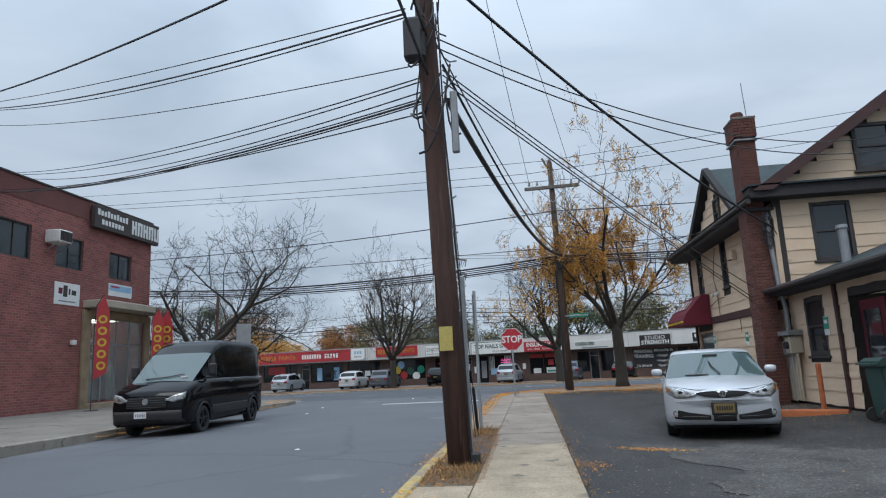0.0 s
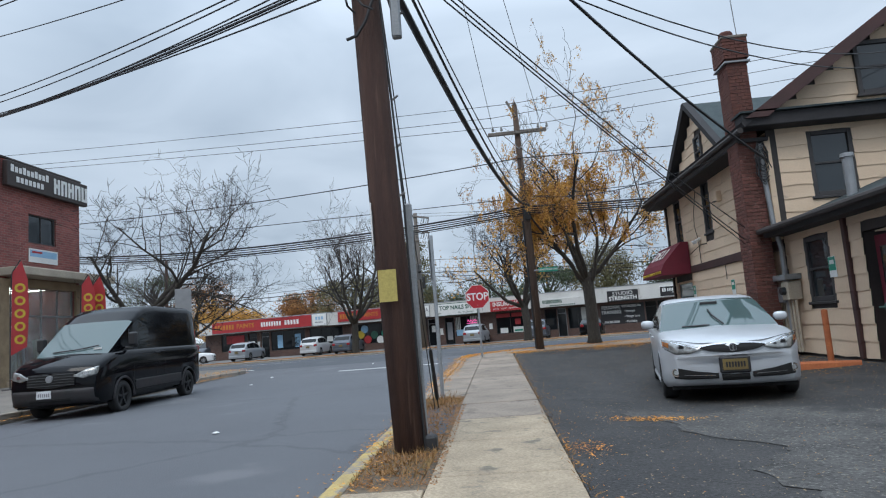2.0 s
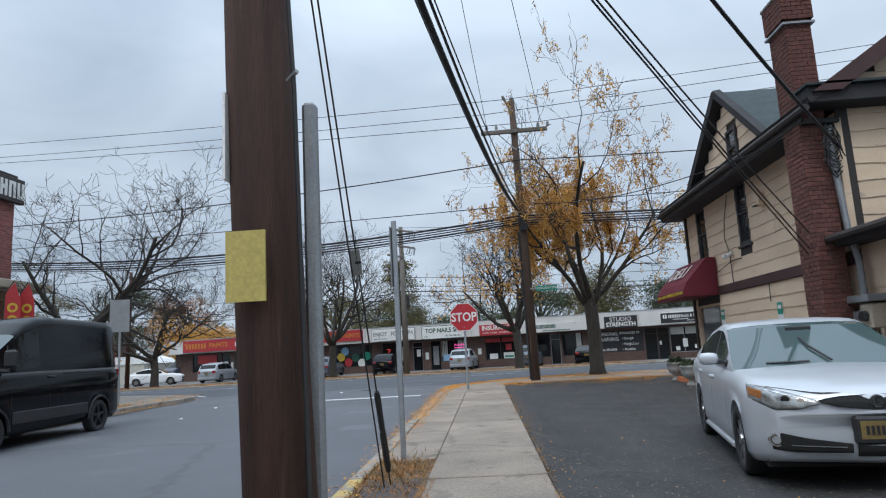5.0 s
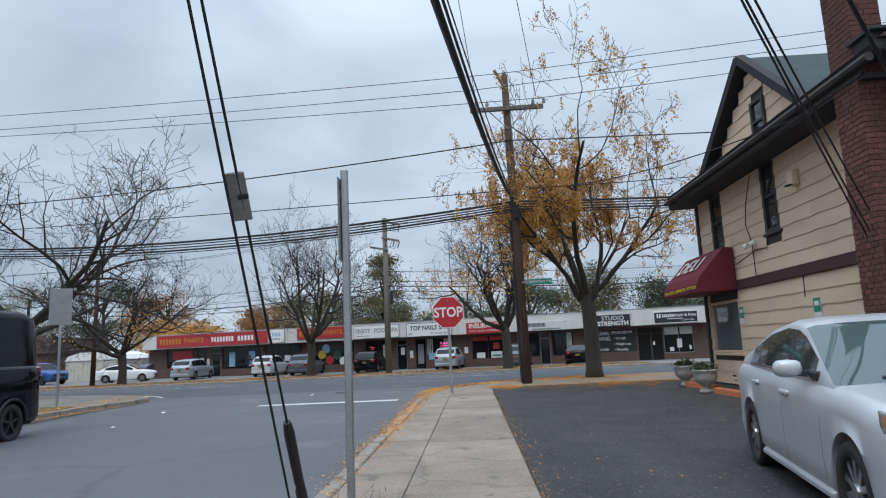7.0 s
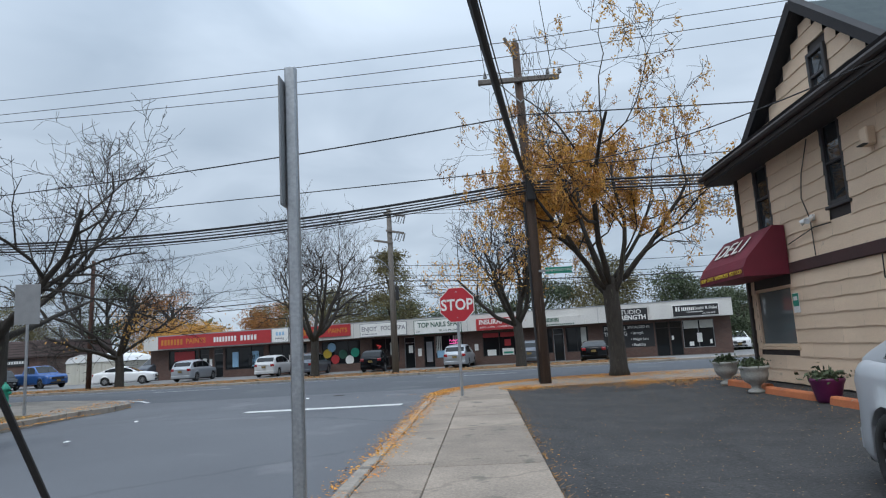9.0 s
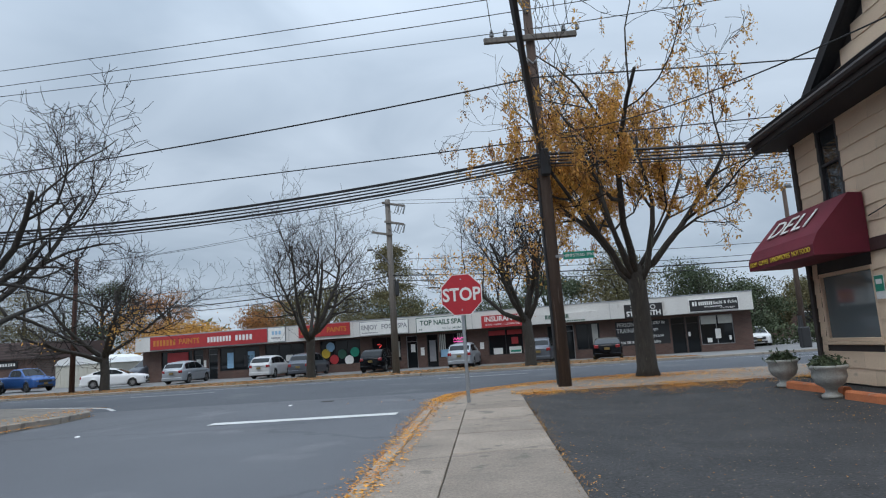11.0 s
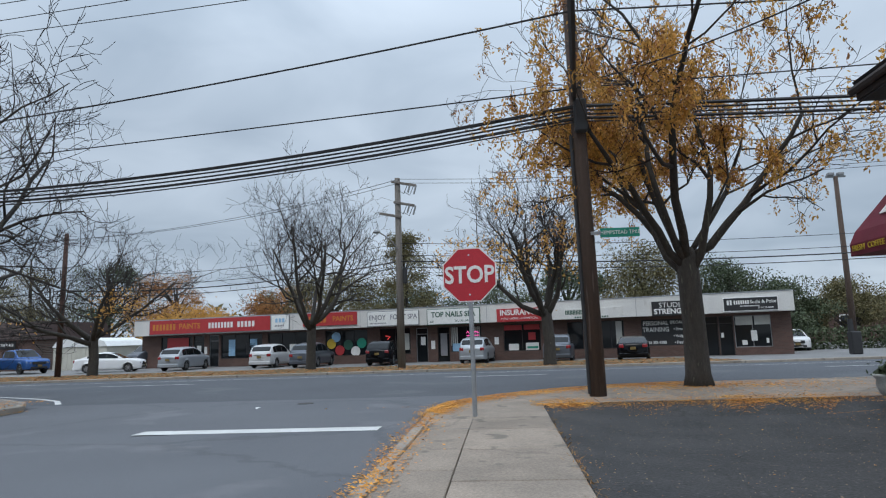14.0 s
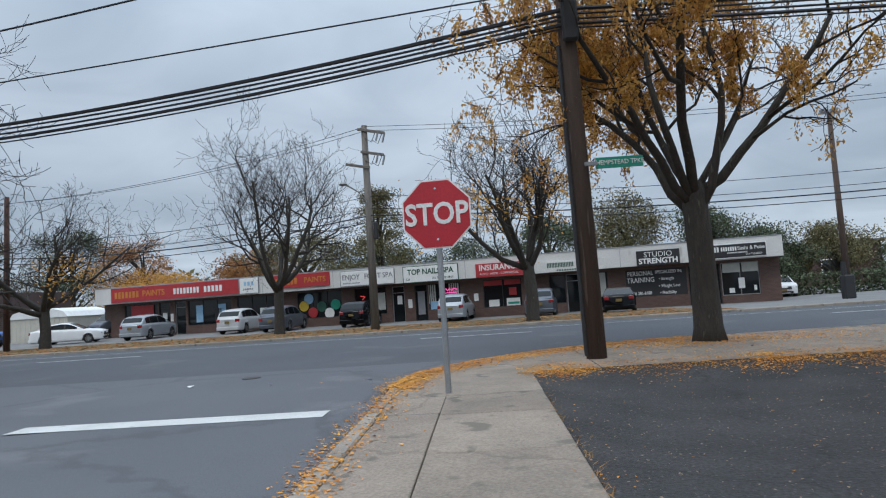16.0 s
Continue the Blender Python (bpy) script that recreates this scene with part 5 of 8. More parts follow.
# to the brick building across the street
for k, (z, ye, ze) in enumerate(((5.4, 19.9, 9.22), (5.34, 20.15, 9.22), (5.18, 20.7, 9.2), (5.08, 19.3, 8.3), (5.04, 19.1, 8.25), (5.0, 18.9, 8.22), (4.86, 18.6, 8.2))):
    wire(p1 + Vector((-0.28, 0, z)), (NX + 0.02, ye, ze), 0.32 + 0.04 * (k % 3), 0.018 if k == 4 else 0.011, "black cable strung across the street")
mast = tagged(thing("roof_mast", (NX - 0.12, 18.3, 9.18), "grey steel cable mast on the brick parapet", "mast"))
part("pipe", cyl(B(), (0, 0, 0), (0, 0, 2.6), 0.045, 0.04, 10), DULLSTEEL, mast)
part("foot", box(B(), -0.1, 0.1, -0.1, 0.1, 0, 0.05, 0.01), DULLSTEEL, mast)
for x, z, ze, sag, r in ((-0.5, 6.5, 11.3, 0.15, 0.011), (-0.5, 6.42, 11.1, 0.3, 0.018), (-0.5, 6.36, 11.05, 0.36, 0.012), (-0.3, 5.6, 10.5, 0.3, 0.009), (-0.3, 8.1, 11.6, 0.25, 0.026)):
    wire(p1 + Vector((x, 0, z)), (NX - 0.12, 18.3, ze), sag, r, "black cable strung across the street")
# along the far verge
for z, r in ((9.4, 0.012), (9.2, 0.012), (6.1, 0.014), (5.2, 0.03), (4.9, 0.02), (5.5, 0.014)):
    wire((-5.5, 46.1, z), (-26.0, 49.9, min(z, 8.2) - 0.4), 0.5, r)
    wire((-5.5, 46.1, z), (34, 45, z + 0.2), 0.7, r)
    wire((-26.0, 49.9, min(z, 8.2) - 0.4), (-60, 55, z), 0.6, r)
far_pole(34, 45.2, 10, POLEGREY, "utility pole along the far verge", 0, 0.18)

# ---- trees ----
def grow(seed, height, trunk_r, fork, spread, levels, kids, droop=0.0, wild=0.62, first=5, thin_r=0.008):
    """Limbs of a leafless tree as (points, radii) chains, and the points of its twigs."""
    r = random.Random(seed)
    chains, tips = [], []

    def limb(p, d, length, rad, lev):
        n = 7 if lev < 1 else 5 if lev < 3 else 4
        pts, rs_ = [p.copy()], [rad]
        q, dd = p.copy(), d.normalized()
        for i in range(n):
            dd = (dd + Vector((r.uniform(-1, 1), r.uniform(-1, 1), r.uniform(-0.8, 0.9))) * wild * (0.45 + 0.25 * (lev > 0)) + Vector((0, 0, 0.1 - droop * (lev > 1)))).normalized()
            q = q + dd * (length / n)
            pts.append(q.copy())
            rs_.append(max(rad * (1 - 0.62 * (i + 1) / n), thin_r))
        chains.append((pts, rs_, lev))
        if lev >= levels:
            tips.extend(pts[1:])
            return
        m = kids[min(lev, len(kids) - 1)]
        for k in range(m):
            f = 0.3 + 0.7 * (k + r.uniform(0.1, 0.9)) / m
            idx = min(int(f * n), n - 1)
            base = pts[idx].lerp(pts[idx + 1], f * n - idx)
            ax = (pts[idx + 1] - pts[idx]).normalized()
            side = ax.orthogonal().normalized()
            side.rotate(Matrix.Rotation(r.uniform(0, 2 * math.pi), 3, ax))
            nd = (ax * r.uniform(0.35, 0.9) + side * r.uniform(0.6, 1.0)).normalized()
            limb(base, nd, length * r.uniform(0.4, 0.66), rs_[idx] * r.uniform(0.4, 0.66), lev + 1)

    top = Vector((r.uniform(-0.1, 0.1), r.uniform(-0.1, 0.1), fork))
    chains.append(([Vector((0, 0, -0.15)), Vector((0, 0, 0.25)), Vector((0.03, 0.02, fork * 0.5)), top, top + Vector((0.02, 0, 0.25))], [trunk_r * 1.5, trunk_r * 1.12, trunk_r, trunk_r * 0.98, trunk_r * 0.6], -1))
    for k in range(first):
        a = 2 * math.pi * (k + r.uniform(-0.3, 0.3)) / first
        rise = r.uniform(0.3, 0.95) if k % 2 else r.uniform(0.75, 1.05)
        out = spread * (r.uniform(0.75, 1.1) if k % 2 else r.uniform(0.35, 0.65))
        d = Vector((math.cos(a) * out, math.sin(a) * out, (height - fork) * rise * 0.85))
        limb(top - Vector((0, 0, r.uniform(0, 0.2 * fork * (k > 1)))), d + Vector((d.x, d.y, 0)) * 0.35, d.length * 0.8, trunk_r * r.uniform(0.42, 0.66), 0)
    return chains, tips


def leaf_cloud(points, seed, size, jitter, keep=1.0, per=1, hang=0.4):
    """Small folded leaves or sprays scattered about points, as one mesh."""
    r = np.random.RandomState(seed)
    pts = [p for p in points for _ in range(per) if r.rand() < keep]
    n = len(pts)
    c = np.array([tuple(p) for p in pts]).reshape(n, 3) + r.normal(0, jitter, (n, 3))
    a = r.normal(0, 1, (n, 3))
    a[:, 2] -= hang
    a /= np.linalg.norm(a, axis=1)[:, None]
    s = np.cross(a, r.normal(0, 1, (n, 3)))
    s /= np.linalg.norm(s, axis=1)[:, None] + 1e-6
    L = size * r.uniform(0.6, 1.4, (n, 1))
    v = np.empty((n, 4, 3))
    v[:, 0], v[:, 1], v[:, 2], v[:, 3] = c - a * L, c + s * L * 0.42, c + a * L, c - s * L * 0.42
    me = bpy.data.meshes.new("leaves")
    me.from_pydata(v.reshape(-1, 3).tolist(), [], np.arange(n * 4).reshape(n, 4).tolist())
    return me


def limb_mesh(chains, lo, hi):
    b = B()
    for pts, rs_, lev in chains:
        if lo <= lev <= hi:
            tube(b, pts, rs_, 12 if lev < 0 else 8 if lev < 1 else 5 if lev < 2 else 3)
    return b


def tree(at, seed, height, trunk_r, fork, spread, label, levels=4, kids=(5, 5, 4, 3), leaves=None, group="street trees", droop=0.0, wild=0.62, first=5, yaw=0):
    t = tagged(thing("tree", at, label, "tree", group, yaw))
    chains, tips = grow(seed, height, trunk_r, fork, spread, levels, kids, droop, wild, first)
    part("trunk", limb_mesh(chains, -1, -1), BARK, t, smooth=True)
    part("limb", limb_mesh(chains, 0, 1), BARK, t, smooth=True)
    part("twig", limb_mesh(chains, 2, 9), TWIG, t)
    pool = tips + [p for pts, _, lev in chains if 0 <= lev < levels for p in pts]
    if leaves:
        for material, size, keep, per, jit, test in leaves:
            me = leaf_cloud([p for p in pool if test(p)], seed + 5, size, jit, keep, per)
            me.materials.append(material)
            o = new("crown", me)
            o.parent = t
    return t

def spray_cloud(points, seed, keep_at, leaves, size, fall):
    """Drooping sprays of small leaves that hang from the twigs that still hold them."""
    r = random.Random(seed)
    pts = []
    for p in points:
        if r.random() > keep_at(p):
            continue
        dx, dy = r.gauss(0, 0.12), r.gauss(0, 0.12)
        for _ in range(leaves):
            q = r.random()
            pts.append(p + Vector((dx * q + r.gauss(0, 0.05), dy * q + r.gauss(0, 0.05), 0.06 - fall * q + r.gauss(0, 0.03))))
    return leaf_cloud(pts, seed, size, 0.012, 1.0, 1, 1.1)


def clumped(p, f=1.35, cut=0.15, off=0.0):
    """Leaves hold on in clumps, with bare gaps between them."""
    return math.sin(p.x * f + off) + math.sin(p.y * f * 1.3 + 1 + off) + math.sin(p.z * f * 1.2 + p.x * 0.7 + 2) > cut

def east(p):
    """How far a point of the locust lies to the east of its trunk."""
    return 0.766 * p.x - 0.643 * p.y

def locust_holds(p):
    """How likely a twig of the locust still bears leaves: dense low over the trunk, thinner to the west, bare above."""
    e = east(p)
    if p.z < 2.6:
        return 0.0
    d = ((e + 0.7) / 2.3) ** 2 + ((p.z - 4.7) / 1.7) ** 2
    a = 1.0 if d < 1 else 0.7 if e < -1.2 and 3.4 < p.z < 7.0 else 0.4 if abs(e) < 1.8 and p.z < 8.4 else 0.16
    return a * (1.0 if clumped(p, 1.9, 0.0) else 0.22)


chains, tips = grow(3, 10.2, 0.21, 2.75, 5.0, 4, (5, 5, 4, 2), 0.03, 0.6, 8, 0.008)
chains = [(pts, [q * (1.15 if lev < 0 else 0.8) for q in rad], lev) for pts, rad, lev in chains]
locust = tagged(thing("tree", (3.55, 29.0, 0.1), "large honey locust with golden leaves and bare upper limbs", "tree", "street trees", 40))
part("trunk", limb_mesh(chains, -1, -1), BARK, locust, smooth=True)
part("limb", limb_mesh(chains, 0, 1), BARK, locust, smooth=True)
part("twig", limb_mesh(chains, 2, 9), TWIG, locust)
for k, (leaf_mat, share, n_, fall) in enumerate(((LEAF_GOLD, 1.0, 24, 0.45), (LEAF_BROWN, 0.35, 14, 0.35))):
    me = spray_cloud(tips, 60 + k, lambda p: locust_holds(p) * share, n_, 0.045, fall)
    me.materials.append(leaf_mat)
    o = new("crown", me)
    o.parent = locust
tree((1.5, 44.6, land(44.6)), 8, 9.0, 0.26, 2.4, 4.4, "bare street tree with a few yellow leaves", 4, (6, 5, 4, 2), [(LEAF_GOLD, 0.08, 0.5, 2, 0.2, lambda p: p.z < 6 and clumped(p, 1.2, 0.5))], first=7, wild=0.5)
tree((-11.3, 50.0, land(50)), 15, 10.2, 0.25, 2.6, 6.2, "bare street tree with fine spreading twigs", 4, (6, 5, 4, 2), None, first=7, wild=0.48)
tree((-24.6, 50.8, land(51)), 21, 8.6, 0.27, 2.2, 6.0, "bare street tree with some yellow leaves", 4, (6, 5, 4, 2), [(LEAF_GOLD, 0.09, 0.5, 2, 0.3, lambda p: p.x > 0 and p.z < 5 and clumped(p, 1.2, 0.5))], first=7, wild=0.5)
tree((-17.0, 30.0, 0.15), 46, 6.5, 0.27, 2.6, 8.0, "bare spreading street tree on the far corner", 4, (6, 5, 4, 3), None, first=6, wild=0.46, droop=0.05)
tree((-33, 36.5, 0.1), 37, 9.0, 0.24, 2.6, 4.6, "bare street tree beyond the carpet shop", 3, (6, 5, 4), None, first=7)


def leafy_tree(at, seed, height, radius, material, label, conifer=False, n=15000, size=0.11, group="trees behind the shops"):
    """A tree in leaf far off: trunk, limbs and a crown of clumped leaves with gaps."""
    r = random.Random(seed)
    t = tagged(thing("tree", at, label, "tree", group))
    part("trunk", tube(B(), [(0, 0, -0.2), (0.1, 0, height * 0.4), (0, 0.1, height * 0.9)], [radius * 0.09, radius * 0.06, 0.04], 7), BARK, t)
    clumps = []
    for k in range(34 if not conifer else 44):
        f = r.random()
        if conifer:
            zz = height * (0.22 + 0.76 * f)
            rr = radius * (1.02 - f) * r.uniform(0.35, 1.0)
        else:
            zz = height * (0.28 + 0.68 * f)
            rr = radius * math.sqrt(max(0.05, 1 - ((f - 0.42) / 0.62) ** 2)) * r.uniform(0.3, 1.0)
        a = r.uniform(0, 2 * math.pi)
        clumps.append(Vector((rr * math.cos(a), rr * math.sin(a), zz)))
    b = B()
    for c in clumps[::2]:
        tube(b, [(0, 0, max(0.5, c.z - radius * 0.5)), c * 0.6 + Vector((0, 0, c.z * 0.35)), c], [radius * 0.035, 0.05, 0.02], 4)
    part("limb", b, BARK, t)
    pts = []
    for c in clumps:
        s = radius * r.uniform(0.14, 0.3)
        for _ in range(n // len(clumps)):
            v = Vector((r.gauss(0, 1), r.gauss(0, 1), r.gauss(0, 1))).normalized() * (1.7 * s * r.random() ** 0.45)
            pts.append(c + Vector((v.x, v.y, v.z * (0.45 if conifer else 0.7))))
    me = leaf_cloud(pts, seed, size, 0.05)
    me.materials.append(material)
    o = new("crown", me)
    o.parent = t
    return t

for k, (x, y, h, rad, m_, con) in enumerate((
        (-9.5, 74, 12.5, 4.6, LEAF_OLIVE, True), (-17.5, 78, 9.0, 5.0, LEAF_OLIVE, False), (-24, 84, 8.2, 4.5, LEAF_BROWN, False), (-1, 78, 8.5, 5.0, LEAF_GREEN, False),
        (5.5, 74, 9.6, 4.6, LEAF_GREEN, False), (12, 72, 10.0, 4.6, LEAF_OLIVE, False), (18.5, 70, 9.6, 4.4, LEAF_GREEN, False), (24.5, 74, 6.0, 3.4, LEAF_GREEN, False),
        (31, 76, 6.2, 3.6, LEAF_OLIVE, False), (40, 78, 7.0, 4.0, LEAF_GREEN, True), (-34, 82, 6.5, 5.0, LEAF_GOLD, False), (-41, 92, 9.5, 5.5, LEAF_BROWN, False),
        (-50, 92, 11, 5.6, LEAF_GREEN, False), (-59, 90, 10.5, 5.0, LEAF_OLIVE, False), (-68, 88, 10, 5, LEAF_GREEN, False), (43, 80, 8.5, 5, LEAF_GREEN, False),
        (-29, 92, 8.5, 4.5, LEAF_OLIVE, True), (52, 78, 9, 5, LEAF_OLIVE, False), (-78, 95, 11, 6, LEAF_BROWN, False), (-12, 92, 9, 5, LEAF_GREEN, False))):
    leafy_tree((x, y, -0.45), 50 + k, h * (1.12 if x < -40 else 0.78 if -3 < x < 22 and x != 12 else 0.92), rad, m_, {LEAF_GREEN: "dark green tree behind the shops", LEAF_OLIVE: "olive green tree behind the shops", LEAF_BROWN: "russet autumn tree behind the shops", LEAF_GOLD: "golden autumn tree behind the shops"}[m_], con)
r_ = random.Random(77)
pts = [Vector((x, 118 + r_.uniform(-8, 8), -0.4 + 1.6 * r_.random() ** 0.7 * (3.0 + 1.6 * math.sin(x * 0.11) + 1.2 * math.sin(x * 0.37 + 1)))) for x in np.linspace(-190, 170, 9000)]
me = leaf_cloud(pts, 3, 0.6, 0.3)
me.materials.append(LEAF_OLIVE)
tagged(new("far_woods", me), "far dark line of woods", "woods", kind="stuff")

# ---- vehicles ----
def interp(pts, v):
    xs, zs = [p[0] for p in pts], [p[1] for p in pts]
    return float(np.interp(v, xs, zs))


def car(name, at, yaw, s, colour, label, category, group="", detail=True):
    """A vehicle facing local +y: lofted body with arches, cabin, panes, wheels, lamps, plate, mirrors."""
    L, W, R, gc = s["L"], s["W"], s["R"], s["gc"]
    ob = tagged(thing(name, at, label, category, group, yaw))
    h = L / 2
    wheels = s["axles"]
    sill = s.get("sill")
    ys = sorted({-h, -h + 0.015, -h + 0.05, -h + 0.12, h - 0.16, h - 0.12, h - 0.09, h - 0.06, h - 0.04, h - 0.025, h - 0.015, h - 0.007, h, *np.linspace(-h + 0.2, h - 0.2, 34).tolist(), *[a + d for a in wheels for d in np.linspace(-R * 1.13, R * 1.13, 15).tolist()]})
    fr = s.get("round", 0.2)

    def width(y):
        e = max(0.0, (abs(y) - (h - 0.75)) / 0.75)
        return W / 2 * (1 - fr * e ** 2.6)

    def arch(y):
        z = interp(sill, y) if sill else gc + 0.03 * max(0.0, (abs(y) - h + 0.5)) * 2
        for a in wheels:
            d = abs(y - a)
            if d < R * 1.13:
                z = max(z, R + math.sqrt((R * 1.13) ** 2 - d * d))
        return z

    b = B()
    prev = None
    for y in ys:
        w, zt, za = width(y), interp(s["belt"], y), arch(y)
        end = max(0.0, 1 - (h - abs(y)) / 0.05)
        g = interp(sill, y) if sill else gc
        d = zt - g
        lv = [g, g + min(0.07, d * 0.2), g + min(0.2, d * 0.36), g + d * 0.55, zt - min(0.15, d * 0.28), zt - min(0.075, d * 0.16), zt - min(0.025, d * 0.06), zt, zt + 0.03 * min(1.0, d / 0.4)]
        ws = [w * 0.94, w * 0.985, w * 0.995, w * 0.985, w * 0.996, w * 0.972, w * 0.935, w * 0.86, 0]
        if end > 0 and not sill:
            mid = (gc + zt) / 2
            lv = [mid + (q - mid) * (1 - 0.12 * end) for q in lv]
            ws = [q * (1 - 0.03 * end) for q in ws]
        half = [(q, max(z, za)) for q, z in zip(ws, lv)]
        ring_ = [(0, za)] + half + [(-q, z) for q, z in reversed(half[:-1])]
        cur = [b.verts.new((x, y, z)) for x, z in ring_]
        if prev:
            skin(b, prev, cur)
        else:
            b.faces.new(list(reversed(cur)))
        prev = cur
    b.faces.new(prev)
    bmesh.ops.recalc_face_normals(b, faces=b.faces)
    part("body", b, colour, ob, smooth=True)
    part("underbody", box(B(), -W / 2 + 0.12, W / 2 - 0.12, -h + 0.2, h - 0.2, gc - 0.02, gc + 0.5), UNDER, ob)
    # cabin
    cab = s["cabin"]
    y0, y1 = cab[0][0], cab[-1][0]
    cys = sorted({*np.linspace(y0, y1, 30).tolist(), *[p[0] for p in cab], *[v for p in s["panes"] for v in p]})
    tum = s.get("tumble", 0.16)
    top = max(z for _, z in cab)
    faces = {"cabin": B(), "windscreen": B(), "rear_window": B()}
    pillars = {(sd, i): B() for sd in (-1, 1) for i in range(len(s["panes"]) + 1)}
    pane_lo, pane_hi = min(p[0] for p in s["panes"]), max(p[1] for p in s["panes"])
    side = {(sd, i): B() for sd in (-1, 1) for i in range(len(s["panes"]))}

    def section(y):
        zb, zr = interp(s["belt"], y) - 0.02, interp(cab, y)
        zr = max(zr, zb + 0.012)
        k = (zr - zb) / (top - zb)
        wb = width(y) * 0.925 * (1 - s.get("cab_taper", 0.0) * max(0.0, y - 0.9))
        wr = wb - tum * k
        hgt = zr - zb
        return [(wb, zb), (wb - 0.004, zb + min(0.045, hgt * 0.2)), (wb + (wr - wb) * 0.82, zb + hgt * 0.85), (wr, zr - hgt * 0.05), (wr * 0.9, zr), (wr * 0.55, zr + 0.018 * k), (0, zr + 0.024 * k)]

    front_y, rear_y = s["screen"], s["back"]
    for ya, yb in zip(cys, cys[1:]):
        pa, pb = section(ya), section(yb)
        ym = (ya + yb) / 2
        for i in range(len(pa) - 1):
            for sd in (-1, 1):
                tgt = faces["cabin"]
                if i == 1:
                    if pane_lo - 0.03 < ym < pane_hi + 0.05:
                        tgt = pillars[(sd, sum(ym > p[1] for p in s["panes"]))]
                    for k, (p0, p1) in enumerate(s["panes"]):
                        if p0 <= ym <= p1:
                            tgt = side[(sd, k)]
                if i >= (3 if detail else 4) and ym > front_y[0] and ym < front_y[1]:
                    tgt = faces["windscreen"]
                if i >= 4 and rear_y[0] < ym < rear_y[1]:
                    tgt = faces["rear_window"]
                q = [(pa[i][0] * sd, ya, pa[i][1]), (pa[i + 1][0] * sd, ya, pa[i + 1][1]), (pb[i + 1][0] * sd, yb, pb[i + 1][1]), (pb[i][0] * sd, yb, pb[i][1])]
                poly(tgt, q if sd > 0 else list(reversed(q)))
    for b in (*faces.values(), *side.values(), *pillars.values()):
        bmesh.ops.remove_doubles(b, verts=b.verts, dist=0.0008)
    for yy in (y0, y1):
        pp = section(yy)
        poly(faces["cabin"], [(x, yy, z) for x, z in pp] + [(-x, yy, z) for x, z in reversed(pp[:-1])])
    bmesh.ops.recalc_face_normals(faces["cabin"], faces=faces["cabin"].faces)
    part("cabin", faces["cabin"], s.get("roofmat") or colour, ob, smooth=True)
    part("windscreen", faces["windscreen"], GLASS_LIGHT if detail else GLASS_CAR, ob, smooth=True)
    for b in pillars.values():
        if len(b.faces):
            part("pillar_trim", b, PLASTIC, ob, smooth=True)
    if len(faces["rear_window"].faces):
        part("rear_window", faces["rear_window"], GLASS_CAR, ob, smooth=True)
    for b in side.values():
        part("side_window", b, s.get("side_glass") or GLASS_CAR, ob, smooth=True)
    # wheels
    for a in wheels:
        for sd in (-1, 1):
            wl_ = new("wheel")
            wl_.parent = ob
            wl_.matrix_local = pose(sd * (W / 2 - 0.12), a, R, 0, 0, 0 if sd > 0 else 180)
            t = B()
            prof = [(R * 0.62, -0.1), (R * 0.9, -0.11), (R * 0.985, -0.08), (R, -0.04), (R, 0.05), (R * 0.985, 0.085), (R * 0.9, 0.11), (R * 0.66, 0.1), (R * 0.62, 0.06)]
            pr = None
            for rr, x in prof:
                cur = ring(t, (x, 0, 0), (1, 0, 0), rr, 26, (0, 1, 0))
                if pr:
                    skin(t, pr, cur)
                pr = cur
            part("tyre", t, RUBBER, wl_, smooth=True)
            rm = B()
            cyl(rm, (0.02, 0, 0), (0.03, 0, 0), R * 0.64, R * 0.64, 22, mi=1)
            pr = None
            for rr, x in ((R * 0.66, 0.1), (R * 0.66, 0.03), (R * 0.58, 0.03)):
                cur = ring(rm, (x, 0, 0), (1, 0, 0), rr, 26, (0, 1, 0))
                if pr:
                    skin(rm, pr, cur)
                pr = cur
            ns = s.get("spokes", 10)
            for k in range(ns):
                box(rm, 0.04, 0.085, -0.022, 0.022, 0.03, R * 0.64, 0.0, Matrix.Rotation(2 * math.pi * k / ns, 4, "X"))
            cyl(rm, (0.04, 0, 0), (0.1, 0, 0), 0.06, 0.05, 12)
            part("rim", rm, [s.get("rim", ALLOY), UNDER], wl_)
    # lamps, grille, plates, mirrors, handles
    zf, zr_ = interp(s["belt"], h - 0.1), interp(s["belt"], -h + 0.1)
    for sd in (-1, 1):
        hw = width(h - 0.08)
        hl = s.get("lamp", (0.62, 0.98, 0.17, 0.12, 0.3))
        if s.get("own_front") is None:
            part("headlight", box(B(), min(sd * hw * hl[0], sd * hw * hl[1]), max(sd * hw * hl[0], sd * hw * hl[1]), h - 0.4, h - 0.02, zf - hl[2] - hl[3] / 2, zf - hl[2] + hl[3] / 2, 0.03), LAMP_CLEAR, ob)
        tl = s.get("tail", (0.66, 0.995, 0.14, 0.2))
        part("tail_light", box(B(), min(sd * hw * tl[0], sd * hw * tl[1]), max(sd * hw * tl[0], sd * hw * tl[1]), -h - 0.012, -h + 0.28, zr_ - tl[2] - tl[3] / 2, zr_ - tl[2] + tl[3] / 2, 0.03), LAMP_RED, ob)
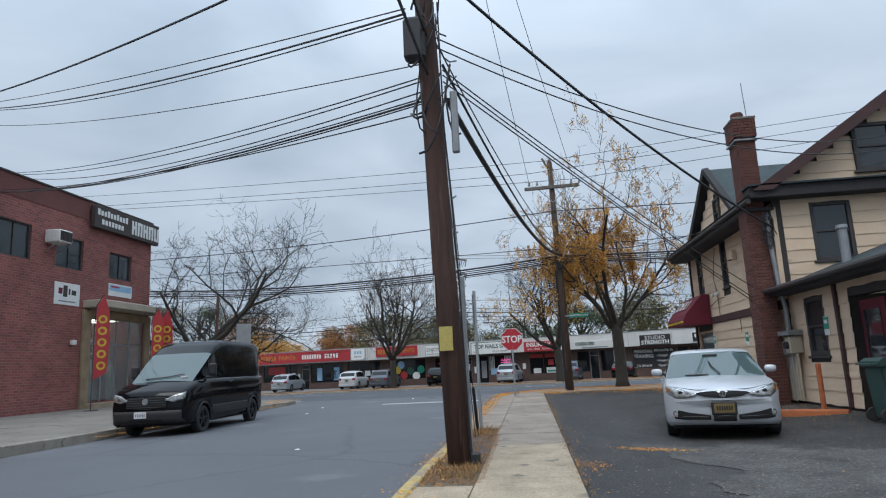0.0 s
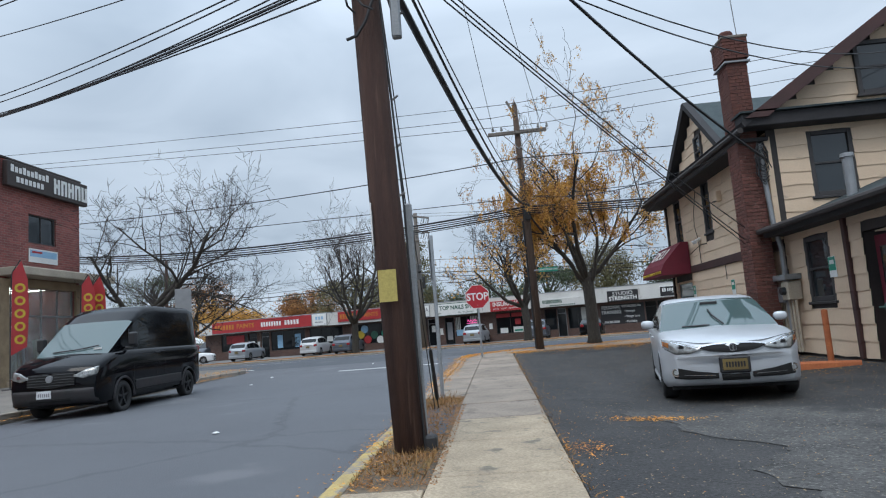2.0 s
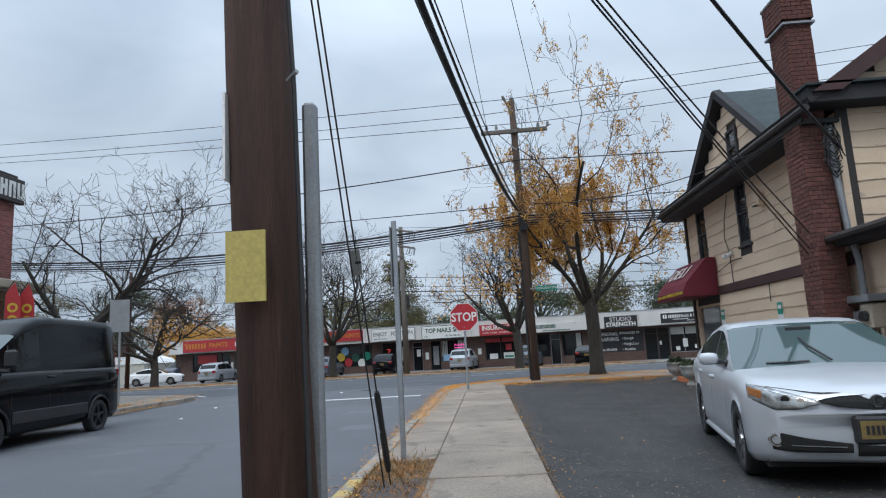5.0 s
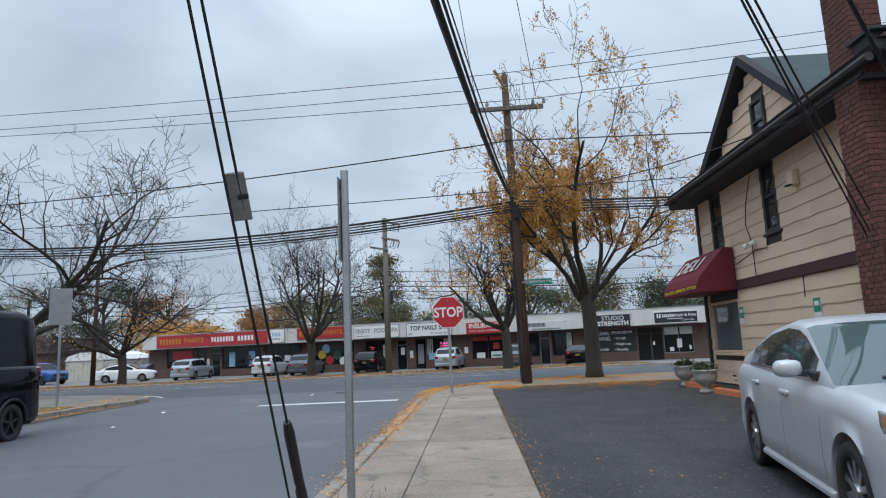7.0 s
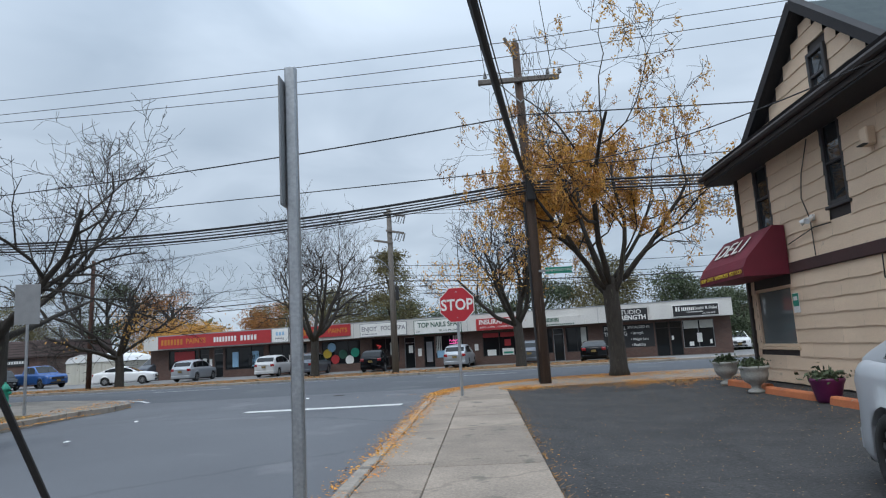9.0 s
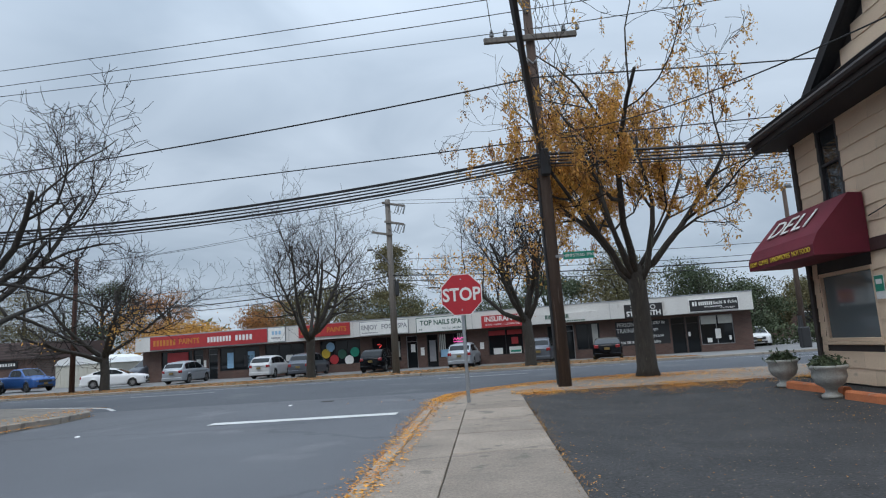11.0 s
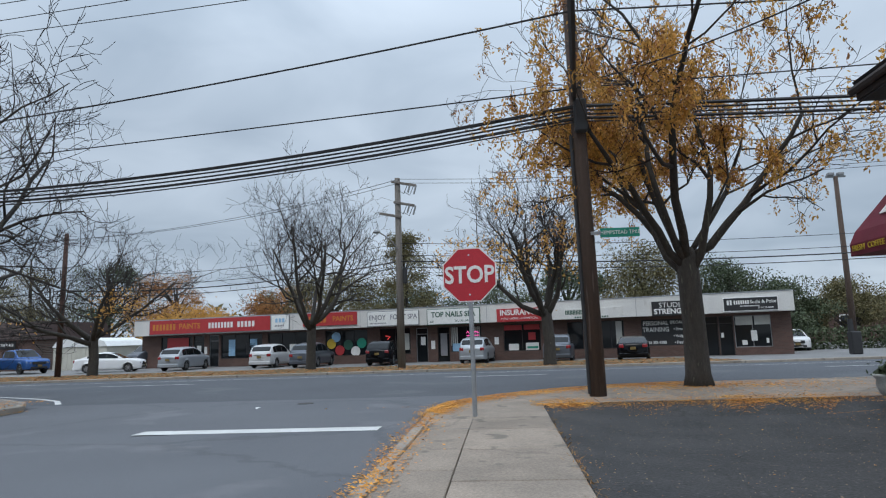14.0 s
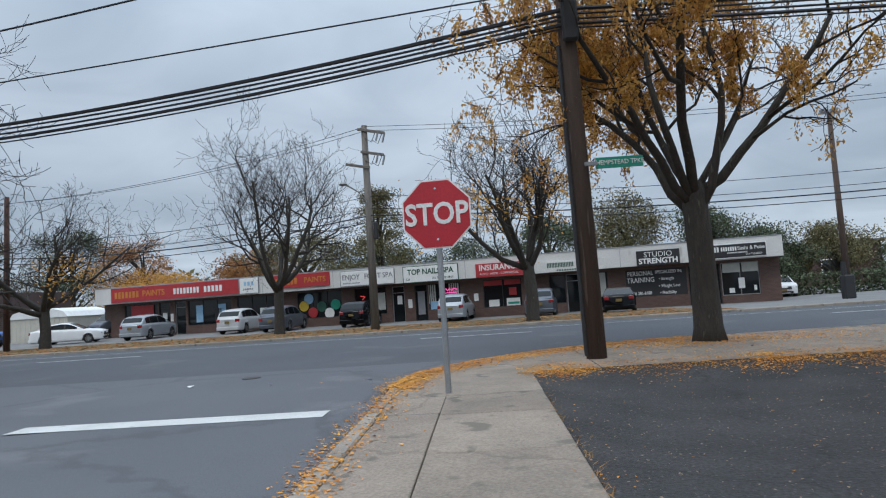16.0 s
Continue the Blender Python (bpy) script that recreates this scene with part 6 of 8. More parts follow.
        if detail:
            my = s["mirror"]
            mz = interp(s["belt"], my) + 0.07
            mb = B()
            bmesh.ops.create_icosphere(mb, subdivisions=2, radius=1.0, matrix=Matrix.Diagonal((0.105, 0.065, 0.075, 1)))
            for v in mb.verts:
                v.co = Vector((math.copysign(0.105 * (abs(v.co.x) / 0.105) ** 0.65, v.co.x), math.copysign(0.06 * (abs(v.co.y) / 0.065) ** 0.7, v.co.y), math.copysign(0.068 * (abs(v.co.z) / 0.075) ** 0.65, v.co.z)))
            mm = part("mirror", mb, s.get("mirror_mat") or colour, ob, smooth=True)
            mm.matrix_local = pose(sd * (W / 2 + 0.08), my, mz + 0.02)
            part("mirror_arm", box(B(), min(sd * (W / 2 - 0.08), sd * (W / 2 + 0.02)), max(sd * (W / 2 - 0.08), sd * (W / 2 + 0.02)), my - 0.03, my + 0.03, mz - 0.04, mz), PLASTIC, ob)
            for hy in s["handles"]:
                part("door_handle", box(B(), min(sd * W / 2 * 0.985, sd * (W / 2 + 0.025)), max(sd * W / 2 * 0.985, sd * (W / 2 + 0.025)), hy - 0.11, hy + 0.11, interp(s["belt"], hy) - 0.16, interp(s["belt"], hy) - 0.12, 0.012), s.get("handle_mat") or colour, ob)
            for sy in s["seams"]:
                ws_, zt = width(sy) + 0.0025, interp(s["belt"], sy)
                prof = [(ws_ * 0.985, gc + 0.1), (ws_, gc + 0.25), (ws_, gc + (zt - gc) * 0.62), (ws_ * 0.975, zt - 0.12), (ws_ * 0.945, zt - 0.035)]
                sb = B()
                for (xa, za), (xb, zb) in zip(prof, prof[1:]):
                    if za > arch(sy) - 0.02:
                        poly(sb, [(sd * xa, sy - 0.004, za), (sd * xa, sy + 0.004, za), (sd * xb, sy + 0.004, zb), (sd * xb, sy - 0.004, zb)])
                part("door_seam", sb, UNDER, ob)
    part("rear_plate", box(B(), -0.16, 0.16, -h - 0.025, -h - 0.005, zr_ - 0.34, zr_ - 0.19), s.get("plate", PLATE_GOLD), ob)
    part("rear_bumper", box(B(), -W / 2 * 0.86, W / 2 * 0.86, -h - 0.05, -h + 0.15, gc + 0.02, gc + 0.26, 0.04), s.get("bumper") or colour, ob)
    if s.get("own_front") is None:
        part("grille", box(B(), -W / 2 * 0.5, W / 2 * 0.5, h - 0.1, h + 0.006, zf - 0.3, zf - 0.1, 0.02), PLASTIC, ob)
        part("lower_grille", box(B(), -W / 2 * 0.6, W / 2 * 0.6, h - 0.1, h + 0.008, gc + 0.05, gc + 0.2, 0.02), PLASTIC, ob)
        part("front_plate", box(B(), -0.16, 0.16, h + 0.004, h + 0.018, gc + 0.2, gc + 0.35), s.get("plate", PLATE_GOLD), ob)
    return ob


def bowed(ob, s, bow=0.2):
    """Rounds nose and tail in plan: the further out a point lies, the further it falls back."""
    h, hw = s["L"] / 2, s["W"] / 2
    done = set()
    for o in ob.children_recursive:
        if o.type != "MESH" or o.data.name in done or o.name.startswith(("mirror", "tyre", "rim", "side_window")):
            continue
        done.add(o.data.name)
        for v in o.data.vertices:
            f = min(1.0, max(0.0, (abs(v.co.y) - h + 0.9) / 0.9))
            v.co.y -= math.copysign(bow * (0.6 if v.co.y < 0 else 1.0) * f * f * (abs(v.co.x) / hw) ** 2.2, v.co.y)


SEDAN = dict(L=4.8, W=1.82, R=0.325, gc=0.2, axles=(-1.36, 1.42), round=0.2,
             belt=[(-2.4, 0.86), (-2.3, 0.98), (-1.75, 1.05), (-1.0, 1.02), (0.6, 0.98), (1.0, 0.97), (1.5, 0.945), (1.9, 0.9), (2.15, 0.855), (2.28, 0.82), (2.34, 0.79), (2.38, 0.73), (2.4, 0.63)],
             cabin=[(-1.9, 1.04), (-1.3, 1.25), (-0.85, 1.39), (-0.3, 1.455), (0.05, 1.43), (0.28, 1.365), (1.12, 0.965)],
             screen=(0.16, 1.13), back=(-1.82, -1.1), panes=((-1.36, -1.1), (-1.07, -0.1), (-0.03, 0.68)), mirror=0.6, handles=(-0.92, 0.1), seams=(-1.12, -0.06, 0.94), spokes=10)
SEDAN_NEAR = dict(SEDAN, own_front=1, side_glass=GLASS_SIDE, sill=[(-2.4, 0.22), (1.9, 0.2), (2.25, 0.235), (2.34, 0.27), (2.385, 0.35), (2.4, 0.5)])
SUV = dict(L=4.6, W=1.84, R=0.35, gc=0.24, axles=(-1.3, 1.38), round=0.17,
           belt=[(-2.3, 0.98), (-2.2, 1.05), (-1.0, 1.08), (0.9, 1.05), (1.2, 1.04), (2.0, 0.95), (2.2, 0.86), (2.3, 0.76)],
           cabin=[(-2.2, 1.06), (-1.8, 1.46), (-1.45, 1.585), (-0.4, 1.66), (0.1, 1.62), (0.36, 1.53), (1.2, 1.06)],
           screen=(0.28, 1.12), back=(-2.14, -1.72), panes=((-1.7, -1.25), (-1.18, -0.28), (-0.2, 0.64)), mirror=0.68, handles=(-0.95, 0.1), seams=(-1.2, -0.25, 0.85), spokes=5)
PICKUP = dict(L=5.6, W=1.95, R=0.4, gc=0.35, axles=(-1.75, 1.75), round=0.12,
              belt=[(-2.8, 1.2), (-2.7, 1.24), (-0.9, 1.25), (0.9, 1.22), (1.3, 1.2), (2.5, 1.12), (2.7, 1.02), (2.8, 0.95)],
              cabin=[(-0.95, 1.25), (-0.8, 1.75), (-0.5, 1.85), (0.3, 1.87), (0.6, 1.78), (1.35, 1.22)],
              screen=(0.5, 1.28), back=(-0.92, -0.78), panes=((-0.7, -0.05), (0.0, 0.85)), mirror=0.85, handles=(-0.5, 0.3), seams=(-0.8, 0.0, 0.95), spokes=6)
COUPE = dict(SEDAN, L=4.7, belt=[(-2.35, 0.9), (-2.2, 1.02), (-1.3, 1.0), (0.8, 0.96), (1.3, 0.95), (2.1, 0.86), (2.35, 0.7)], cabin=[(-1.7, 1.0), (-0.9, 1.28), (-0.4, 1.36), (0.1, 1.34), (0.95, 0.95)], screen=(0.15, 0.9), back=(-1.65, -0.8), panes=((-0.9, -0.45), (-0.4, 0.6)))
VANSHAPE = dict(L=5.5, W=2.04, R=0.36, gc=0.3, axles=(-1.76, 1.62), round=0.08, tumble=0.1, cab_taper=0.11,
                belt=[(-2.75, 1.3), (-2.66, 1.44), (0.36, 1.44), (1.26, 1.43), (1.86, 1.39), (2.21, 1.29), (2.48, 1.2), (2.63, 1.12), (2.71, 1.02), (2.74, 0.88), (2.75, 0.72)],
                cabin=[(-2.72, 1.42), (-2.68, 2.3), (-2.56, 2.42), (-2.26, 2.48), (-0.14, 2.5), (0.26, 2.46), (0.61, 2.34), (0.96, 2.12), (1.96, 1.36)],
                screen=(0.96, 1.88), back=(-9, -9), panes=((0.26, 1.12),), mirror=1.31, handles=(0.01,), seams=(-2.36, -0.4, 0.06, 1.16), spokes=5, lamp=(0.6, 0.97, 0.2, 0.16))
VAN_NEAR = dict(VANSHAPE, own_front=1, sill=[(-2.75, 0.36), (2.06, 0.3), (2.51, 0.3), (2.66, 0.34), (2.73, 0.45), (2.75, 0.6)])

SILVER = paint("silver_car_paint", (0.53, 0.555, 0.585), 0.2, 0.32, 0.35)
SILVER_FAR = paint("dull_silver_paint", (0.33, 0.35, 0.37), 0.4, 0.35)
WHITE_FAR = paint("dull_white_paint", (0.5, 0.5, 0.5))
BLACK = paint("black_car_paint", (0.004, 0.0045, 0.006), 0.0, 0.07, 0.0, 0.2)
WHITE_C = paint("white_car_paint", (0.72, 0.72, 0.72))
GREY_C = paint("grey_car_paint", (0.09, 0.1, 0.12), 0.4)
BLUE_C = paint("blue_car_paint", (0.03, 0.1, 0.3), 0.3)
DARKGREY = mat("grey_van_cladding", (0.03, 0.023, 0.025), (0.016, 0.017, 0.018), 3.0, 0.65, 0, 0.1, 80)
PLATE_GOLD = mat("gold_plate", (0.2, 0.14, 0.045), None, 3.0, 0.5, 0, 0)
PLATE_W = mat("white_plate", (0.65, 0.66, 0.68), None, 3.0, 0.5, 0, 0)


def nose_of(sh):
    """The front surface of a vehicle before its nose is bowed: y for a half-width and a height."""
    h, hw, fr = sh["L"] / 2, sh["W"] / 2, sh["round"]
    up = sorted((z, y) for y, z in sh["belt"] if y > h - 1.0)
    dn = sorted((z, y) for y, z in sh["sill"] if y > h - 1.0)

    def surface(x, z):
        e = max(0.0, (1 - abs(x) / 0.985 / hw) / fr) ** (1 / 2.6)
        y = min(h, h - 0.75 + 0.75 * e)
        if z > up[0][0]:
            y = min(y, interp(up, z))
        if z < dn[-1][0]:
            y = min(y, interp(dn, z))
        return y
    return surface


def lens(nose, x0, x1, lo, hi, sd=1, out=0.012, deep=0.05, nx=14, nz=6):
    """A panel laid over the nose between two edge lines, with a rim that sinks into the body."""
    b = B()
    grid = []
    for i in range(nx + 1):
        x = x0 + (x1 - x0) * i / nx
        za, zb = interp(lo, x), interp(hi, x)
        grid.append([b.verts.new((sd * x, nose(x, za + (zb - za) * k / nz) + out * (0.4 if k in (0, nz) or i in (0, nx) else 1.0), za + (zb - za) * k / nz)) for k in range(nz + 1)])
    for ra, rb in zip(grid, grid[1:]):
        for k in range(nz):
            b.faces.new((ra[k], rb[k], rb[k + 1], ra[k + 1]))
    rim_ = [r[0] for r in grid] + grid[-1][1:] + [r[-1] for r in reversed(grid[:-1])] + list(reversed(grid[0][1:-1]))
    skin(b, rim_, [b.verts.new(v.co - Vector((0, deep, 0))) for v in rim_])
    bmesh.ops.recalc_face_normals(b, faces=b.faces)
    return b


def disc(nose, x, z, r0, out, deep=0.04, n=20):
    y = nose(x, z)
    return cyl(B(), (x, y - deep, z), (x, y + out, z), r0, r0 * 0.94, n)


# silver sedan in the lot
fwd = math.degrees(math.atan2(-0.98, -0.19)) - 90
sed = car("silver_sedan", (3.03, 12.35, -0.045), fwd, SEDAN_NEAR, SILVER, "silver four-door sedan parked in the lot", "car")
sn = nose_of(SEDAN_NEAR)
for sd in (-1, 1):
    lo = [(0.4, 0.718), (0.55, 0.675), (0.72, 0.67), (0.87, 0.75)]
    hi = [(0.4, 0.742), (0.6, 0.812), (0.75, 0.855), (0.87, 0.88)]
    hl = part("headlight", lens(sn, 0.4, 0.868, lo, hi, sd), LAMP_SMOKE, sed, "clear headlight", smooth=True)
    part("turn_signal", lens(sn, 0.79, 0.866, [(0.79, 0.75), (0.87, 0.79)], [(0.79, 0.825), (0.87, 0.855)], sd, 0.017), LAMP_AMBER, hl)
    part("chrome_strip", lens(sn, 0.45, 0.76, [(0.45, 0.745), (0.76, 0.83)], [(0.45, 0.752), (0.76, 0.842)], sd, 0.017), CHROME, hl)
    part("reflector", disc(sn, sd * 0.64, 0.755, 0.046, 0.015), CHROME, hl)
    part("projector", disc(sn, sd * 0.64, 0.755, 0.034, 0.019), UNDER, hl)
    part("high_beam", disc(sn, sd * 0.53, 0.74, 0.026, 0.016), CHROME, hl)
    fg = part("fog_lamp_recess", lens(sn, 0.21, 0.83, [(0.21, 0.335), (0.6, 0.33), (0.83, 0.35)], [(0.21, 0.405), (0.5, 0.44), (0.83, 0.515)], sd, 0.006), UNDER, sed)
    part("fog_lamp", disc(sn, sd * 0.735, 0.425, 0.058, 0.016), CHROME, fg)
    part("fog_rim", disc(sn, sd * 0.735, 0.425, 0.044, 0.019), PLASTIC, fg)
    part("fog_glass", disc(sn, sd * 0.735, 0.425, 0.034, 0.022), LAMP_CLEAR, fg)
    part("chrome_strip", lens(sn, 0.25, 0.64, [(0.25, 0.375), (0.64, 0.38)], [(0.25, 0.387), (0.64, 0.392)], sd, 0.012), CHROME, fg)
    part("side_skirt", box(B(), min(sd * 0.84, sd * 0.905), max(sd * 0.84, sd * 0.905), -0.98, 1.02, 0.17, 0.25, 0.025), SILVER, sed)
    part("belt_moulding", tube(B(), [(sd * (0.846 + 0.002 * q), -1.36 + 0.42 * q, interp(SEDAN["belt"], -1.36 + 0.42 * q) + 0.018) for q in range(6)], 0.008, 5), CHROME, sed, "thin chrome window moulding")
    part("quarter_trim", box(B(), min(sd * 0.8, sd * 0.85), max(sd * 0.8, sd * 0.85), 0.62, 0.8, 0.97, 1.05, 0.015), PLASTIC, sed)
part("grille", lens(sn, -0.41, 0.41, [(-0.41, 0.74), (-0.28, 0.695), (0, 0.665), (0.28, 0.695), (0.41, 0.74)], [(-0.41, 0.75), (-0.25, 0.772), (0, 0.782), (0.25, 0.772), (0.41, 0.75)], 1, 0.005), UNDER, sed)
part("grille_bar", lens(sn, -0.42, 0.42, [(-0.42, 0.747), (-0.25, 0.774), (0, 0.784), (0.25, 0.774), (0.42, 0.747)], [(-0.42, 0.758), (-0.25, 0.786), (0, 0.796), (0.25, 0.786), (0.42, 0.758)], 1, 0.012, 0.03, 18, 2), CHROME, sed)
part("hood_seam", lens(sn, -0.74, 0.74, [(-0.74, 0.854), (-0.4, 0.8), (0, 0.803), (0.4, 0.8), (0.74, 0.854)], [(-0.74, 0.859), (-0.4, 0.806), (0, 0.809), (0.4, 0.806), (0.74, 0.859)], 1, 0.002, 0.02, 24, 1), UNDER, sed)
part("badge", disc(sn, 0, 0.735, 0.056, 0.02), CHROME, sed, "plain oval chrome badge")
part("badge_core", disc(sn, 0, 0.735, 0.041, 0.024), PLASTIC, sed)
part("badge_bar", box(B(), -0.011, 0.011, sn(0, 0.735), sn(0, 0.735) + 0.029, 0.69, 0.78), CHROME, sed)
part("lower_grille", lens(sn, -0.17, 0.17, [(-0.17, 0.305), (0.17, 0.305)], [(-0.17, 0.39), (0.17, 0.39)], 1, 0.006), UNDER, sed)
part("plate_holder", box(B(), -0.19, 0.19, 2.34, 2.418, 0.4, 0.62, 0.02), PLASTIC, sed)
npl = part("front_plate", box(B(), -0.152, 0.152, 2.418, 2.427, 0.445, 0.585), PLATE_GOLD, sed, "yellow number plate")
for k in range(7):
    part("plate_mark", box(B(), -0.122 + 0.036 * k, -0.1 + 0.036 * k, 2.427, 2.43, 0.48, 0.55), SIGN_BLACK, npl)
part("rear_view_mirror", box(B(), -0.13, 0.13, 0.36, 0.39, 1.315, 1.375, 0.012), PLASTIC, sed)
part("wiper", tube(B(), [(-0.1, 1.06, 1.02), (0.02, 0.78, 1.16), (0.05, 0.58, 1.25)], 0.012, 5), PLASTIC, sed)
part("wiper", tube(B(), [(0.5, 1.04, 1.01), (0.1, 1.06, 1.015)], 0.012, 5), PLASTIC, sed)
bowed(sed, SEDAN, 0.27)

# black van at the far kerb
van = car("black_van", (-10.2, 17.11, -0.1), 180 + 2, dict(VAN_NEAR, roofmat=BLACK, rim=PLASTIC, mirror_mat=PLASTIC, handle_mat=PLASTIC), BLACK, "black high-roof cargo van parked at the kerb", "van")
vn = nose_of(VAN_NEAR)
h = 2.75
for sd in (-1, 1):
    hl = part("headlight", lens(vn, 0.5, 0.95, [(0.56, 0.91), (0.7, 0.87), (0.95, 0.94)], [(0.56, 0.97), (0.72, 1.06), (0.95, 1.11)], sd, 0.014), LAMP_SMOKE, van, "clear swept headlight", smooth=True)
    part("reflector", disc(vn, sd * 0.74, 0.96, 0.055, 0.018), CHROME, hl)
    part("side_cladding", box(B(), min(sd * 0.99, sd * 1.035), max(sd * 0.99, sd * 1.035), -1.28, 1.11, 0.47, 0.7, 0.015), DARKGREY, van)
    for ax in VANSHAPE["axles"]:
        part("wheel_trim", tube(B(), [(sd * 1.01, ax + 0.44 * math.cos(q), 0.36 + 0.44 * math.sin(q)) for q in np.linspace(0, math.pi, 12)], 0.03, 6), DARKGREY, van)
    part("mirror_foot", tube(B(), [(sd * 0.93, 1.38, 1.46), (sd * 1.08, 1.36, 1.44), (sd * 1.1, 1.34, 1.55)], 0.035, 6), PLASTIC, van)
    part("mirror_head", box(B(), min(sd * 1.0, sd * 1.21), max(sd * 1.0, sd * 1.21), 1.29, 1.42, 1.5, 1.82, 0.04), PLASTIC, van)
    part("door_rail", box(B(), min(sd * 0.95, sd * 1.01), max(sd * 0.95, sd * 1.01), -2.3, -0.4, 1.33, 1.36, 0.01), UNDER, van)
part("grille", lens(vn, -0.52, 0.52, [(-0.56, 0.76), (0, 0.7), (0.56, 0.76)], [(-0.56, 1.0), (0, 1.03), (0.56, 1.0)], 1, 0.004), UNDER, van)
for k in range(5):
    z0 = 0.74 + 0.056 * k
    part("grille_bar", lens(vn, -0.52, 0.52, [(-0.52, z0 + 0.012), (0.52, z0 + 0.012)], [(-0.52, z0 + 0.03), (0.52, z0 + 0.03)], 1, 0.016, 0.03, 14, 2), PLASTIC, van)
part("badge", disc(vn, 0, 0.9, 0.08, 0.03), DULLSTEEL, van, "plain grey oval badge")
part("front_bumper", lens(vn, -0.95, 0.95, [(-0.95, 0.36), (0.95, 0.36)], [(-0.95, 0.67), (0.95, 0.67)], 1, 0.035, 0.1, 24, 6), DARKGREY, van, "dark grey plastic bumper", smooth=True)
part("bumper_slot", lens(vn, -0.5, 0.5, [(-0.5, 0.4), (0.5, 0.4)], [(-0.5, 0.49), (0.5, 0.49)], 1, 0.04), UNDER, van)
vpl = part("front_plate", box(B(), -0.06, 0.26, h + 0.015, h + 0.045, 0.5, 0.66), PLATE_W, van, "white number plate")
for k in range(6):
    part("plate_mark", box(B(), -0.03 + 0.045 * k, -0.003 + 0.045 * k, h + 0.045, h + 0.048, 0.54, 0.61), LETTER_GREY, vpl)
part("wiper", tube(B(), [(0.5, 1.86, 1.46), (-0.1, 1.82, 1.5), (-0.5, 1.74, 1.56)], 0.014, 5), PLASTIC, van)
part("paper", box(B(), -0.62, -0.44, 1.82, 1.84, 1.47, 1.51), SIGN_WHITE, van)
bowed(van, VANSHAPE, 0.17)

# dark pickup tail at the edge of the lot
car("dark_pickup", (5.15, 3.1, -0.02), -90, dict(PICKUP), BLACK, "dark pickup parked at the edge of the lot", "truck", detail=False)

# cars before the shops
my = 11.87
for nm, x, y, dyaw, sp, col, lab in (
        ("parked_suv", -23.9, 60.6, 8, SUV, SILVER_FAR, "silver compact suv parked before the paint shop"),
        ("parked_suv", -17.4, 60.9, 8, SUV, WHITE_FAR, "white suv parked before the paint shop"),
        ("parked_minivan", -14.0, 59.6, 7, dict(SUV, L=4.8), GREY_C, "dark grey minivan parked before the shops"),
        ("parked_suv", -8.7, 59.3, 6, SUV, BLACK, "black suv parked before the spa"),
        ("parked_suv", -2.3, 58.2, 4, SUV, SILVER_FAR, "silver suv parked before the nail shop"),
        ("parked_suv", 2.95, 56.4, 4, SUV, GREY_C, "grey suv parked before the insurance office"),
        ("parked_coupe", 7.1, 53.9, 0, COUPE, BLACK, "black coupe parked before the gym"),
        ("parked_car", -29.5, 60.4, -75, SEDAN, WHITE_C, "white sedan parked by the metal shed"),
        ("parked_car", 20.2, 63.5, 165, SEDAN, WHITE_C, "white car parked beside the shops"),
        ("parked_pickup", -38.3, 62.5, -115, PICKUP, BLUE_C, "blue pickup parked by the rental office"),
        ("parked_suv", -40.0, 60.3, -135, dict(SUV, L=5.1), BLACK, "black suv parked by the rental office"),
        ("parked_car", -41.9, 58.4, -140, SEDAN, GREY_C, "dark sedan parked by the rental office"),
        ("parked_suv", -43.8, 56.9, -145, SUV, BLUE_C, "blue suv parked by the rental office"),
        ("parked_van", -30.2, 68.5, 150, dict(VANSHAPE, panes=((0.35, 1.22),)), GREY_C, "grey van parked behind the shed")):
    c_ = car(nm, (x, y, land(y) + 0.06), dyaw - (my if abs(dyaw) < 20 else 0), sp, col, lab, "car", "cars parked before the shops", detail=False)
    bowed(c_, sp, 0.2)

# ---- the row of shops ----
mall = tagged(thing("shop_row", (17.16, 55.73, -0.42), "long single-storey brick shop row with a white fascia", "building", yaw=-11.87))
ML, WB, FT, FB = 49.1, 0.85, 3.95, 2.72
win_holes = [(1.15, 3.3, 0.55, 2.55), (3.35, 4.2, 0.05, 2.55), (4.25, 5.2, 0.05, 2.55), (5.3, 8.95, 0.8, 2.5), (10.07, 11.75, 0.7, 2.55), (11.9, 12.7, 0.05, 2.55), (12.75, 13.8, 0.7, 2.55),
             (15.64, 18.24, 0.7, 2.55), (19.84, 22.1, 0.75, 2.55), (22.2, 23.1, 0.05, 2.55), (23.85, 24.75, 0.05, 2.55), (25.2, 27.6, 0.7, 2.6), (28.6, 32.1, 0.7, 2.6),
             (33.5, 37.1, 0.7, 2.6), (37.6, 41.4, 0.7, 2.6), (41.6, 42.5, 0.05, 2.6), (43.0, 44.0, 0.05, 2.6), (44.1, 47.2, 0.9, 2.6)]
wall_with_holes(-ML, 0, 0, 3.6, [(-b_, -a_, c_, d_) for a_, b_, c_, d_ in win_holes], lambda u, d, z: (u, WB + d, z), 0.25, BRICK_MALL, "wall", mall)
part("side_wall", box(B(), -0.25, 0.0, WB + 0.25, 14, 0, 3.6), BRICK_MALL, mall)
part("side_wall", box(B(), -ML, -ML + 0.25, WB + 0.25, 14, 0, 3.6), BRICK_MALL, mall)
part("back_wall", box(B(), -ML, 0, 14, 14.2, 0, 3.6), BRICK_MALL, mall)
part("roof", box(B(), -ML, 0, 0.2, 14.2, 3.6, 3.7), TRIM, mall)
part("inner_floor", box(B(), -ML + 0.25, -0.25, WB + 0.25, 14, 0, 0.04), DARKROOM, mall)
